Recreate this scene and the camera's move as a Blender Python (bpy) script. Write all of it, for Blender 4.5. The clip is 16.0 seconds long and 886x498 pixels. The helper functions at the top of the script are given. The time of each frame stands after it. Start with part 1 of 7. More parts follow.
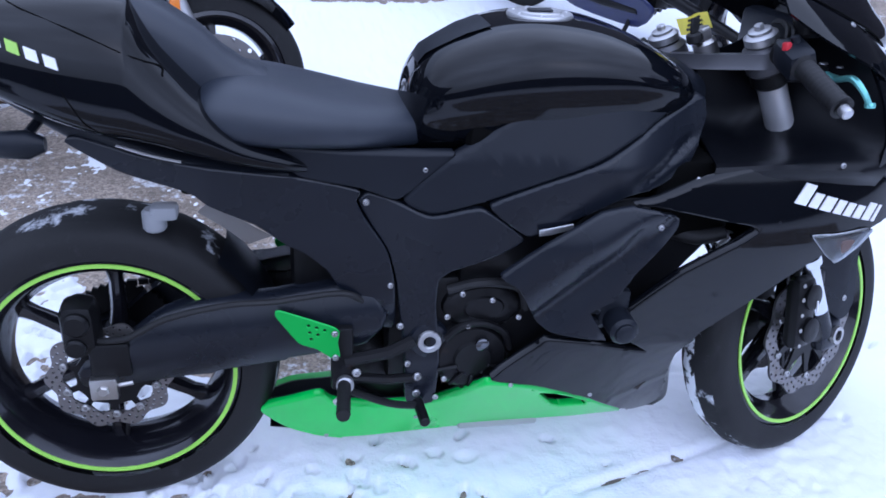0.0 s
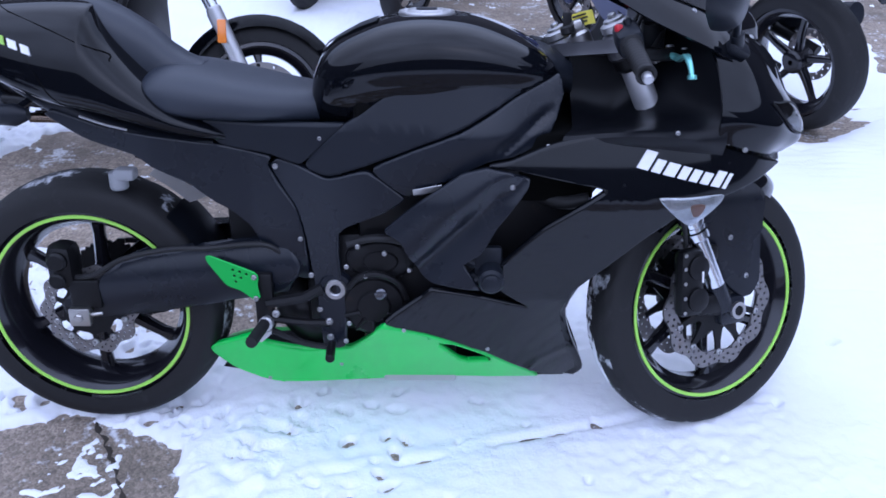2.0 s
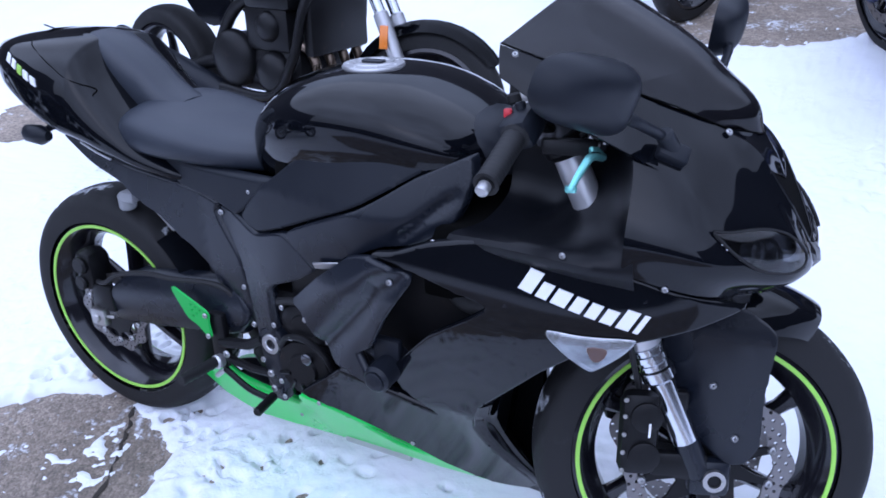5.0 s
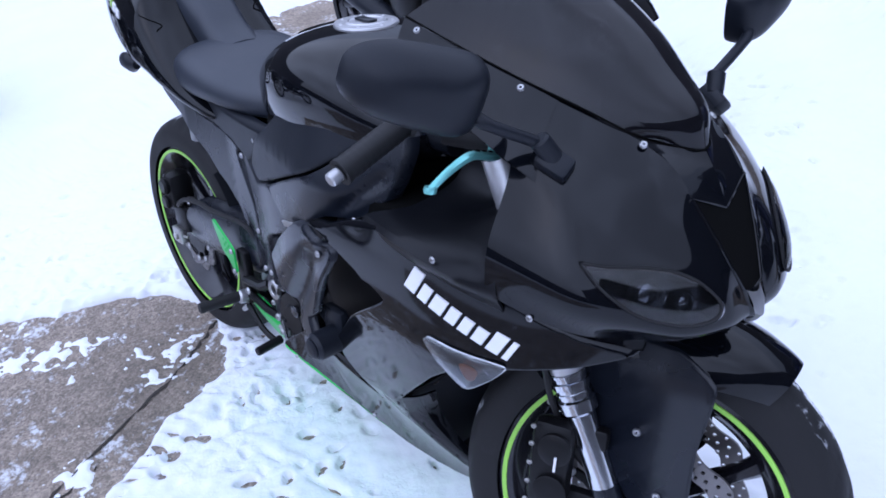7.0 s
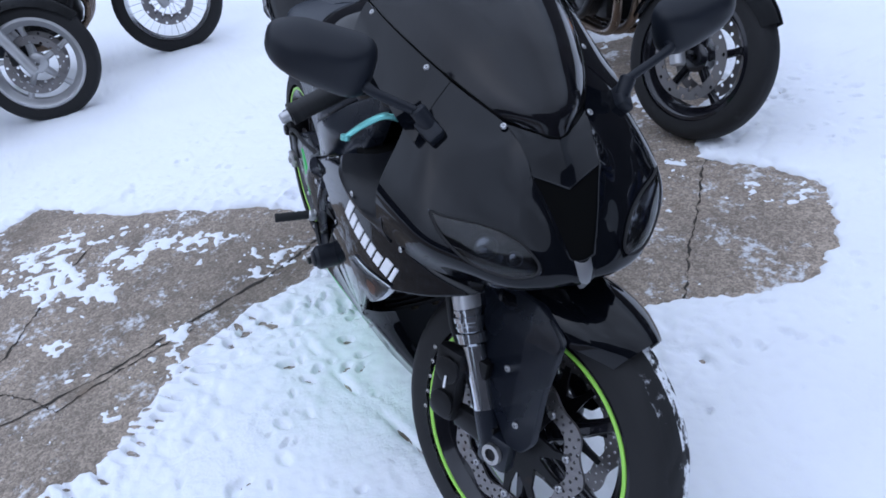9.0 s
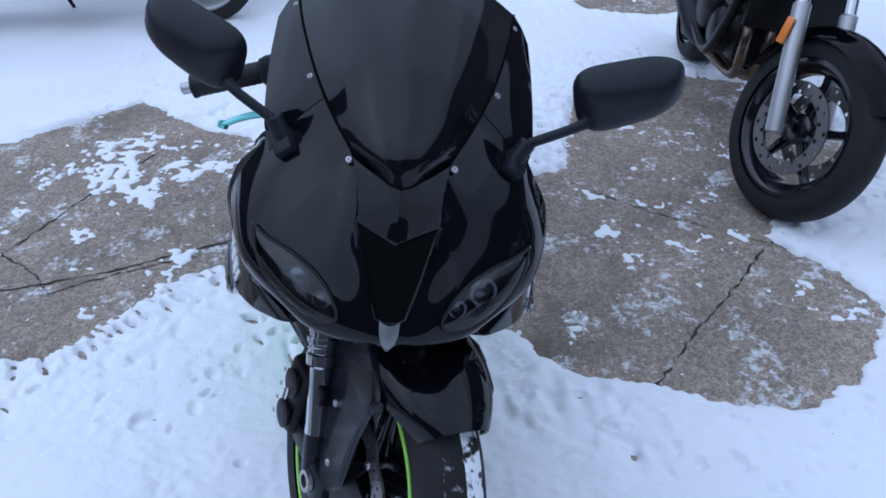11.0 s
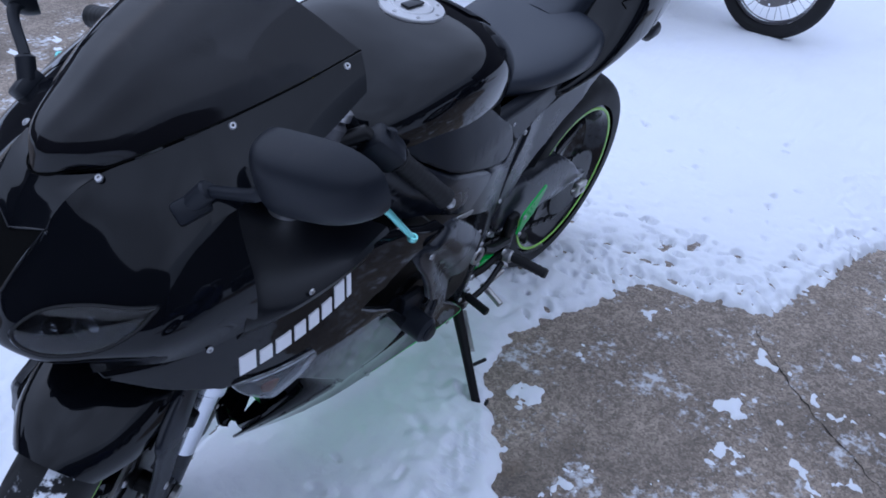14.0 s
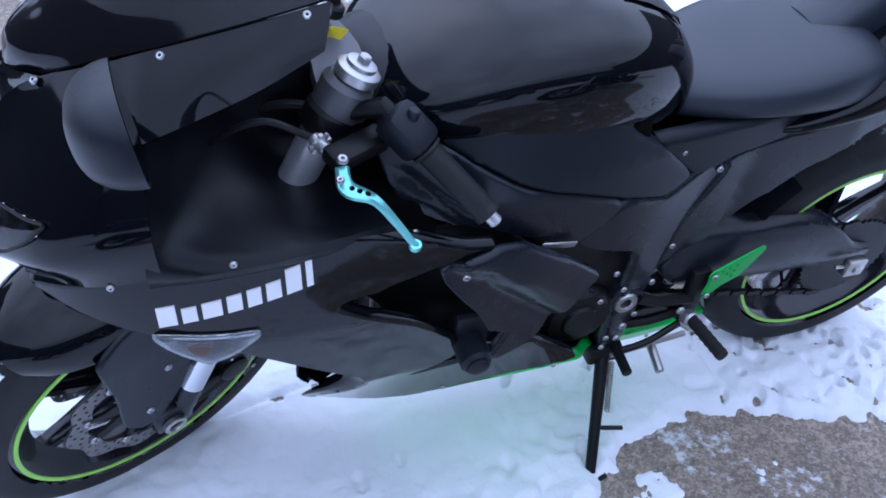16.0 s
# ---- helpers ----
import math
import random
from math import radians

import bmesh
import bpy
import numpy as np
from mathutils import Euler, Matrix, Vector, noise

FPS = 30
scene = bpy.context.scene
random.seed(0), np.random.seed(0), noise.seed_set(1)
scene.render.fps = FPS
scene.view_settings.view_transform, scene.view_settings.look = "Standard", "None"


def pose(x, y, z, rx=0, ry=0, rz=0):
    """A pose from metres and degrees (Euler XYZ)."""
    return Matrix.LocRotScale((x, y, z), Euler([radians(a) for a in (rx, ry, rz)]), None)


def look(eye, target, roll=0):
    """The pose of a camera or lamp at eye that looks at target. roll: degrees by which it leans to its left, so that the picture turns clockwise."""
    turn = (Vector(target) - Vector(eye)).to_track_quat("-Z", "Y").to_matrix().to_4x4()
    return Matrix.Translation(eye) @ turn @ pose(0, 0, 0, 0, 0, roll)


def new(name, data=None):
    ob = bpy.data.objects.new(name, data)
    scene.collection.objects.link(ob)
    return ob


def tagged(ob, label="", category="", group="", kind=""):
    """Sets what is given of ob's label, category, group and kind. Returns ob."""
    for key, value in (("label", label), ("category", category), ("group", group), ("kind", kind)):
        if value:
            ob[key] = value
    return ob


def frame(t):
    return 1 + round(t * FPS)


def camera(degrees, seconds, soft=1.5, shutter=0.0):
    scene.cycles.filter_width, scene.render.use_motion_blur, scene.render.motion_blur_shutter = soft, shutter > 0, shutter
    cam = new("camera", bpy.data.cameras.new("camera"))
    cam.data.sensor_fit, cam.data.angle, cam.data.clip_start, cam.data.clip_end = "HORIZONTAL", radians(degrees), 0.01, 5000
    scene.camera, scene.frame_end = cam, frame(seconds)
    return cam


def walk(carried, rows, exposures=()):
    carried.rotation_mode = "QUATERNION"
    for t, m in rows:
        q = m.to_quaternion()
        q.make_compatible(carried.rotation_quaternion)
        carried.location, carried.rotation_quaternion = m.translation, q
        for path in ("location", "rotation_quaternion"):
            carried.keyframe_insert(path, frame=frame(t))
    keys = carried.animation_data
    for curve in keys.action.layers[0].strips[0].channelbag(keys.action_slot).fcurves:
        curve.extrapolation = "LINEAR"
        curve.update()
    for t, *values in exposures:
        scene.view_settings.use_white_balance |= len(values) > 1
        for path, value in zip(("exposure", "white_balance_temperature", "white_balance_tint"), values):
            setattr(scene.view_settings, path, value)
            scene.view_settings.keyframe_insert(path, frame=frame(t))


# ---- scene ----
cam = camera(56.34, 16.0, soft=1.7)

# The camera's way round the machine: seconds, place, heading, tilt, roll.
PATH = [
    (0, 0.3301, -1.2036, 1.3949, 347.16, -34.37, 5.12),
    (0.5, 0.4654, -1.2611, 1.3729, 352.02, -34.40, 4.00),
    (1, 0.5907, -1.3432, 1.3705, 355.47, -33.92, 2.59),
    (1.5, 0.6944, -1.4364, 1.3913, 357.51, -33.05, 1.36),
    (2, 0.8125, -1.5606, 1.3794, 0.39, -30.59, -0.42),
    (2.5, 0.9180, -1.6185, 1.3879, 7.94, -28.96, -4.38),
    (3, 1.0721, -1.5387, 1.4164, 11.62, -29.86, -5.71),
    (3.5, 1.2133, -1.4420, 1.4376, 14.70, -30.53, -5.93),
    (3.7, 1.2792, -1.4031, 1.4323, 16.35, -30.40, -6.21),
    (5.8, 1.7244, -0.7986, 1.4143, 43.49, -35.31, -11.07),
    (6, 1.7416, -0.7327, 1.4046, 46.33, -36.20, -12.31),
    (6.5, 1.8147, -0.6503, 1.3755, 51.50, -34.96, -12.38),
    (7, 1.9710, -0.6365, 1.3704, 54.68, -32.88, -11.35),
    (7.5, 2.1321, -0.5899, 1.3689, 58.99, -31.94, -10.52),
    (8, 2.2276, -0.4083, 1.3755, 66.35, -33.51, -14.75),
    (8.5, 2.3441, -0.3487, 1.3957, 71.17, -33.11, -13.83),
    (8.7, 2.4099, -0.3753, 1.4051, 71.87, -32.43, -12.34),
    (10.8, 2.4846, 0.1238, 1.3793, 86.92, -31.83, -3.40),
    (11, 2.4188, 0.1539, 1.4047, 87.78, -33.07, -1.64),
    (11.5, 2.3475, 0.2254, 1.4256, 90.76, -34.00, 1.14),
    (12, 2.2734, 0.4286, 1.4156, 97.00, -34.07, 1.76),
    (12.5, 2.1993, 0.6221, 1.3854, 103.62, -33.42, 2.60),
    (13, 2.0577, 0.7439, 1.3549, 109.57, -33.75, 4.60),
    (13.5, 1.9501, 0.8344, 1.3772, 115.88, -34.56, 6.49),
    (14, 1.8695, 1.0028, 1.3623, 124.17, -33.13, 5.43),
    (14.5, 1.7634, 1.1407, 1.3374, 132.09, -32.21, 4.55),
    (15, 1.6285, 1.1794, 1.3218, 139.00, -33.03, 5.82),
    (15.5, 1.4616, 1.1676, 1.3270, 147.71, -35.35, 6.05),
    (16, 1.2750, 1.1563, 1.2974, 159.49, -36.59, 3.11),
]
EXPOSURES = [(0, 0.68, 5290, 20), (1, 0.87, 5360, 23), (2.5, 0.52, 5300, 22), (3.5, 0.57, 5330, 21), (6, 0.69, 5340, 21), (7.5, 0.49, 5480, 21), (8.7, 0.30, 5650, 14), (11, 0.01, 5310, 12), (12, 0.10, 5370, 13), (14, 0.06, 5340, 17), (14.5, 0.23, 5320, 19), (15.5, 0.52, 5290, 20), (16, 0.74, 5200, 19)]
SKY_STRENGTH, SUN_STRENGTH = 0.9, 0.55

walk(cam, [(t, pose(x, y, z, 90 + p, 0, w) @ pose(0, 0, 0, 0, 0, r)) for t, x, y, z, w, p, r in PATH],
     exposures=EXPOSURES)

# ---- world and light: an overcast winter day ----
world = bpy.data.worlds.new("overcast_sky")
scene.world = world
world.use_nodes = True
wn = world.node_tree.nodes
sky = wn.new("ShaderNodeTexSky")
sky.sky_type = "NISHITA"
sky.sun_disc = False
sky.sun_elevation = radians(50)
sky.sun_rotation = radians(170)
sky.dust_density = 1.0
gain = wn.new("ShaderNodeVectorMath")
gain.operation = "SCALE"
gain.inputs["Scale"].default_value = 0.12
cloud = wn.new("ShaderNodeMix")
cloud.data_type = "RGBA"
cloud.inputs[0].default_value = 0.78
cloud.inputs[7].default_value = (0.92, 1.0, 1.13, 1)
wl = world.node_tree.links
wl.new(sky.outputs[0], gain.inputs[0])
wl.new(gain.outputs[0], cloud.inputs[6])
# an overcast sky is darker towards the horizon than overhead, and brighter on the side of the hidden sun
where = wn.new("ShaderNodeTexCoord")
split = wn.new("ShaderNodeSeparateXYZ")
rise = wn.new("ShaderNodeMapRange")
rise.inputs["From Min"].default_value, rise.inputs["From Max"].default_value = 0.0, 1.0
rise.inputs["To Min"].default_value, rise.inputs["To Max"].default_value = 0.36, 1.50
dim = wn.new("ShaderNodeVectorMath")
dim.operation = "SCALE"
wl.new(where.outputs["Generated"], split.inputs[0])
wl.new(split.outputs["Z"], rise.inputs["Value"])
puff = wn.new("ShaderNodeTexNoise")
puff.inputs["Scale"].default_value, puff.inputs["Detail"].default_value, puff.inputs["Roughness"].default_value = 1.7, 3, 0.5
thick = wn.new("ShaderNodeMapRange")
thick.inputs["From Min"].default_value, thick.inputs["From Max"].default_value = 0.3, 0.7
thick.inputs["To Min"].default_value, thick.inputs["To Max"].default_value = 0.66, 1.30
cover = wn.new("ShaderNodeVectorMath")
cover.operation = "SCALE"
wl.new(where.outputs["Generated"], puff.inputs["Vector"])
wl.new(puff.outputs["Fac"], thick.inputs["Value"])
wl.new(cloud.outputs[2], cover.inputs[0])
wl.new(thick.outputs[0], cover.inputs["Scale"])
wl.new(cover.outputs[0], dim.inputs[0])
lean = wn.new("ShaderNodeMath")
lean.operation = "MULTIPLY_ADD"
lean.inputs[1].default_value, lean.inputs[2].default_value = -0.20, 1.04
level = wn.new("ShaderNodeMath")
level.operation = "MULTIPLY"
wl.new(split.outputs["Y"], lean.inputs[0])
wl.new(lean.outputs[0], level.inputs[0])
wl.new(rise.outputs[0], level.inputs[1])
wl.new(level.outputs[0], dim.inputs["Scale"])
wl.new(dim.outputs[0], wn["Background"].inputs["Color"])
wn["Background"].inputs["Strength"].default_value = SKY_STRENGTH
sun_data = bpy.data.lights.new("sun", "SUN")
sun_data.energy, sun_data.angle, sun_data.color = SUN_STRENGTH, radians(160), (1.0, 0.98, 0.95)
sun = new("sun", sun_data)
sun.matrix_world = look((0.6, -2.6, 8), (0, 0, 0))


# ---- materials ----
def material(name, colour, rough=0.5, metal=0.0, coat=0.0, grain=0.0, grain_scale=200.0, mottle=0.15, mottle_scale=9.0, spec=0.5):
    """Principled surface with two scales of variation and an optional fine relief."""
    m = bpy.data.materials.new(name)
    m.use_nodes = True
    nt = m.node_tree
    b = nt.nodes["Principled BSDF"]
    b.inputs["Metallic"].default_value = metal
    b.inputs["Coat Weight"].default_value = coat
    b.inputs["Coat Roughness"].default_value = 0.04
    b.inputs["Specular IOR Level"].default_value = spec
    tc = nt.nodes.new("ShaderNodeTexCoord")
    big = nt.nodes.new("ShaderNodeTexNoise")
    big.inputs["Scale"].default_value, big.inputs["Detail"].default_value = mottle_scale, 5
    fine = nt.nodes.new("ShaderNodeTexNoise")
    fine.inputs["Scale"].default_value, fine.inputs["Detail"].default_value = grain_scale, 2
    for n in (big, fine):
        nt.links.new(tc.outputs["Object"], n.inputs["Vector"])
    ramp = nt.nodes.new("ShaderNodeMapRange")
    ramp.inputs["To Min"].default_value, ramp.inputs["To Max"].default_value = 1 - mottle, 1 + mottle
    nt.links.new(big.outputs["Fac"], ramp.inputs["Value"])
    mul = nt.nodes.new("ShaderNodeMix")
    mul.data_type, mul.blend_type = "RGBA", "MULTIPLY"
    mul.inputs[0].default_value = 1.0
    mul.inputs[6].default_value = (*colour, 1)
    nt.links.new(ramp.outputs[0], mul.inputs[7])
    nt.links.new(mul.outputs[2], b.inputs["Base Color"])
    rr = nt.nodes.new("ShaderNodeMapRange")
    rr.inputs["To Min"].default_value, rr.inputs["To Max"].default_value = max(0.02, rough * 0.75), min(1, rough * 1.3)
    nt.links.new(big.outputs["Fac"], rr.inputs["Value"])
    nt.links.new(rr.outputs[0], b.inputs["Roughness"])
    if grain:
        bump = nt.nodes.new("ShaderNodeBump")
        bump.inputs["Strength"].default_value, bump.inputs["Distance"].default_value = grain, 0.001
        nt.links.new(fine.outputs["Fac"], bump.inputs["Height"])
        nt.links.new(bump.outputs[0], b.inputs["Normal"])
    return m


def dusted(m, colour, scale, lo, hi, rough=0.9):
    """Adds patches of another colour (snow, dirt, dust) with edges of their own over a material."""
    nt = m.node_tree
    b = nt.nodes["Principled BSDF"]
    tc = nt.nodes.new("ShaderNodeTexCoord")
    n = nt.nodes.new("ShaderNodeTexNoise")
    n.inputs["Scale"].default_value, n.inputs["Detail"].default_value, n.inputs["Roughness"].default_value = scale, 8, 0.65
    nt.links.new(tc.outputs["Object"], n.inputs["Vector"])
    r = nt.nodes.new("ShaderNodeMapRange")
    r.inputs["From Min"].default_value, r.inputs["From Max"].default_value = lo, hi
    nt.links.new(n.outputs["Fac"], r.inputs["Value"])
    for socket, value, blend in (("Base Color", (*colour, 1), "RGBA"), ("Roughness", rough, "FLOAT")):
        old = b.inputs[socket].links[0].from_socket
        mix = nt.nodes.new("ShaderNodeMix")
        mix.data_type = blend
        a, c, o = (6, 7, 2) if blend == "RGBA" else (2, 3, 0)
        nt.links.new(r.outputs[0], mix.inputs[0])
        nt.links.new(old, mix.inputs[a])
        mix.inputs[c].default_value = value
        nt.links.new(mix.outputs[o], b.inputs[socket])
    return m


GLOSS = material("gloss_black_paint", (0.0028, 0.0034, 0.0052), 0.05, coat=0.0, spec=0.29, grain=0.006, grain_scale=60, mottle=0.3, mottle_scale=4)
GLOSS_DIRTY = dusted(material("gloss_black_paint_road_dirt", (0.0032, 0.0038, 0.0056), 0.06, coat=0.0, mottle=0.3, spec=0.33), (0.04, 0.04, 0.045), 22, 0.68, 0.98, 0.4)
SATIN = material("satin_black_paint", (0.0075, 0.0095, 0.015), 0.27, spec=0.36, grain=0.08, grain_scale=500, mottle=0.2)
PLASTIC = dusted(material("matt_black_plastic", (0.009, 0.011, 0.016), 0.40, spec=0.24, grain=0.15, grain_scale=600, mottle=0.25), (0.05, 0.048, 0.045), 14, 0.62, 0.9)
VINYL = material("seat_vinyl", (0.018, 0.023, 0.034), 0.42, grain=0.35, grain_scale=700, mottle=0.12)
ENGINE = dusted(material("black_engine_casting", (0.0065, 0.0065, 0.0075), 0.40, metal=0.1, spec=0.24, grain=0.2, grain_scale=300), (0.06, 0.04, 0.028), 22, 0.62, 0.9)
RUBBER = dusted(material("tyre_rubber", (0.012, 0.012, 0.013), 0.65, spec=0.3, grain=0.3, grain_scale=250, mottle=0.25), (0.045, 0.045, 0.05), 18, 0.60, 0.9)
RUBBER_PACKED = dusted(material("tyre_shoulder_snowy", (0.012, 0.012, 0.013), 0.7, spec=0.3, grain=0.4, grain_scale=160, mottle=0.3), (0.8, 0.82, 0.86), 22, 0.47, 0.52)
RUBBER_SNOW = dusted(material("tyre_tread_snowy", (0.012, 0.012, 0.013), 0.7, spec=0.3, grain=0.4, grain_scale=160, mottle=0.3), (0.6, 0.62, 0.66), 13, 0.55, 0.64)
# blacker than the other plastics: shade deep in the cockpit put into the colour
COCKPIT = material("cockpit_black_shaded", (0.0045, 0.005, 0.007), 0.34, spec=0.20, grain=0.1, grain_scale=500, mottle=0.3)
GRIP = material("grip_rubber", (0.012, 0.012, 0.013), 0.6, spec=0.35, grain=0.3, grain_scale=400)
RIM = material("black_rim_paint", (0.010, 0.010, 0.014), 0.16, metal=0.3, coat=0.3, mottle=0.3)
TAPE = material("lime_rim_tape", (0.34, 0.68, 0.09), 0.4, mottle=0.12)
GREEN = dusted(material("bright_green_plastic", (0.02, 0.60, 0.07), 0.3, coat=0.2, mottle=0.15), (0.10, 0.30, 0.12), 12, 0.62, 0.9, 0.6)
GREEN_PLATE = material("green_anodised_plate", (0.02, 0.42, 0.06), 0.32, metal=0.3, mottle=0.1)
TEAL = material("teal_anodised_lever", (0.26, 0.68, 0.64), 0.3, metal=0.7, mottle=0.1)
STEEL = dusted(material("brushed_steel", (0.45, 0.44, 0.43), 0.35, metal=1.0, grain=0.1, grain_scale=300), (0.12, 0.09, 0.07), 30, 0.6, 0.8)
DISC = dusted(material("brake_disc_steel", (0.22, 0.21, 0.21), 0.40, metal=0.9, grain=0.1, grain_scale=400), (0.22, 0.16, 0.12), 25, 0.6, 0.9)
CHROME = material("polished_fork_tube", (0.62, 0.64, 0.68), 0.14, metal=1.0, mottle=0.1)
ALLOY = material("cast_alloy", (0.5, 0.5, 0.51), 0.42, metal=0.9, grain=0.1, grain_scale=300)
SILVER = material("silver_fork_paint", (0.66, 0.66, 0.68), 0.32, metal=0.7, mottle=0.12)
GREY = material("grey_painted_alloy", (0.10, 0.10, 0.11), 0.4, metal=0.4, mottle=0.2)
FACETS = material("faceted_reflector", (0.50, 0.51, 0.53), 0.22, metal=0.9, grain=0.8, grain_scale=130, mottle=0.5, mottle_scale=45)
BOLT = material("bolt_steel", (0.42, 0.42, 0.43), 0.32, metal=0.9, mottle=0.3, mottle_scale=60)
WHITE = material("white_decal", (0.8, 0.8, 0.82), 0.4, mottle=0.05)
LIME_DECAL = material("lime_decal", (0.35, 0.6, 0.1), 0.4)
YELLOW = material("yellow_tag", (0.80, 0.72, 0.10), 0.5, mottle=0.1)
RED = material("red_switch", (0.5, 0.02, 0.03), 0.4)
ORANGE = material("amber_reflector", (0.75, 0.22, 0.03), 0.25, coat=0.3)
LENS_DARK = material("dark_reflector", (0.13, 0.135, 0.15), 0.20, metal=0.9, mottle=0.5, mottle_scale=30)
# near-black for seams, and for shade painted into holes and recesses
GAP = material("dark_gap", (0.003, 0.003, 0.003), 0.9, spec=0.05)
MIRROR = material("mirror_glass", (0.8, 0.82, 0.85), 0.03, metal=1.0, mottle=0.02)
BLUE = material("dark_blue_paint", (0.008, 0.014, 0.07), 0.3, coat=0.2)
BRONZE = material("heat_stained_pipe", (0.17, 0.13, 0.10), 0.28, metal=1.0, mottle=0.4)


def glassy(name, tint, rough, alpha):
    m = material(name, tint, rough, mottle=0.05, spec=0.36)
    m.node_tree.nodes["Principled BSDF"].inputs["Alpha"].default_value = alpha
    return m


SMOKED = glassy("smoked_screen", (0.006, 0.006, 0.008), 0.06, 0.90)
MILKY = glassy("milky_plastic", (0.36, 0.37, 0.39), 0.35, 0.7)


def clear_glass(name, tint):
    """Thin clear glass: see-through, with a mirror gloss that grows towards grazing view."""
    m = bpy.data.materials.new(name)
    m.use_nodes = True
    nt = m.node_tree
    nt.nodes.remove(nt.nodes["Principled BSDF"])
    see, shine, mix, fres = (nt.nodes.new(k) for k in ("ShaderNodeBsdfTransparent", "ShaderNodeBsdfGlossy", "ShaderNodeMixShader", "ShaderNodeFresnel"))
    see.inputs["Color"].default_value = (*tint, 1)
    shine.inputs["Roughness"].default_value = 0.03
    fres.inputs["IOR"].default_value = 1.55
    nt.links.new(fres.outputs[0], mix.inputs[0])
    nt.links.new(see.outputs[0], mix.inputs[1])
    nt.links.new(shine.outputs[0], mix.inputs[2])
    nt.links.new(mix.outputs[0], nt.nodes["Material Output"].inputs["Surface"])
    return m


CLEAR = clear_glass("clear_lens", (0.82, 0.84, 0.86))


def concrete_material():
    """Worn exposed-aggregate concrete: pebbles at two sizes, stains, lacy remains of snow."""
    m = material("worn_concrete", (0.255, 0.210, 0.168), 0.9, mottle=0.5, mottle_scale=3.5)
    nt = m.node_tree
    b = nt.nodes["Principled BSDF"]
    tc = nt.nodes.new("ShaderNodeTexCoord")
    bump_in = None
    for scale, lo, hi, mixf in ((70, 0.35, 1.5, 0.30), (190, 0.40, 1.75, 0.45)):
        v = nt.nodes.new("ShaderNodeTexVoronoi")
        v.inputs["Scale"].default_value = scale
        nt.links.new(tc.outputs["Object"], v.inputs["Vector"])
        bw = nt.nodes.new("ShaderNodeSeparateColor")
        nt.links.new(v.outputs["Color"], bw.inputs[0])
        mr = nt.nodes.new("ShaderNodeMapRange")
        mr.interpolation_type = "SMOOTHSTEP"
        mr.inputs["To Min"].default_value, mr.inputs["To Max"].default_value = lo, hi
        nt.links.new(bw.outputs[0], mr.inputs["Value"])
        mul = nt.nodes.new("ShaderNodeMix")
        mul.data_type, mul.blend_type = "RGBA", "MULTIPLY"
        mul.inputs[0].default_value = mixf
        nt.links.new(b.inputs["Base Color"].links[0].from_socket, mul.inputs[6])
        nt.links.new(mr.outputs[0], mul.inputs[7])
        nt.links.new(mul.outputs[2], b.inputs["Base Color"])
        bump = nt.nodes.new("ShaderNodeBump")
        bump.inputs["Strength"].default_value, bump.inputs["Distance"].default_value = 0.7, 0.25 / scale
        nt.links.new(v.outputs["Distance"], bump.inputs["Height"])
        bump.invert = True
        if bump_in:
            nt.links.new(bump_in, bump.inputs["Normal"])
        bump_in = bump.outputs[0]
    nt.links.new(bump_in, b.inputs["Normal"])
    dusted(m, (0.095, 0.078, 0.062), 1.5, 0.50, 0.72)
    dusted(m, (0.15, 0.105, 0.07), 3.1, 0.62, 0.74)
    # lacy frost: fine crumbs that gather in patches
    sizes = []
    for scale, detail in ((5.5, 4), (48, 6)):
        n = nt.nodes.new("ShaderNodeTexNoise")
        n.inputs["Scale"].default_value, n.inputs["Detail"].default_value, n.inputs["Roughness"].default_value = scale, detail, 0.7
        nt.links.new(tc.outputs["Object"], n.inputs["Vector"])
        sizes.append(n)
    mean = nt.nodes.new("ShaderNodeMath")
    mean.operation = "MULTIPLY_ADD"
    mean.inputs[1].default_value = 1.25
    nt.links.new(sizes[0].outputs["Fac"], mean.inputs[0])
    nt.links.new(sizes[1].outputs["Fac"], mean.inputs[2])
    r = nt.nodes.new("ShaderNodeMapRange")
    r.inputs["From Min"].default_value, r.inputs["From Max"].default_value, r.inputs["To Max"].default_value = 1.215, 1.36, 0.85
    nt.links.new(mean.outputs[0], r.inputs["Value"])
    mix = nt.nodes.new("ShaderNodeMix")
    mix.data_type = "RGBA"
    nt.links.new(r.outputs[0], mix.inputs[0])
    nt.links.new(b.inputs["Base Color"].links[0].from_socket, mix.inputs[6])
    mix.inputs[7].default_value = (0.66, 0.67, 0.70, 1)
    nt.links.new(mix.outputs[2], b.inputs["Base Color"])
    return m


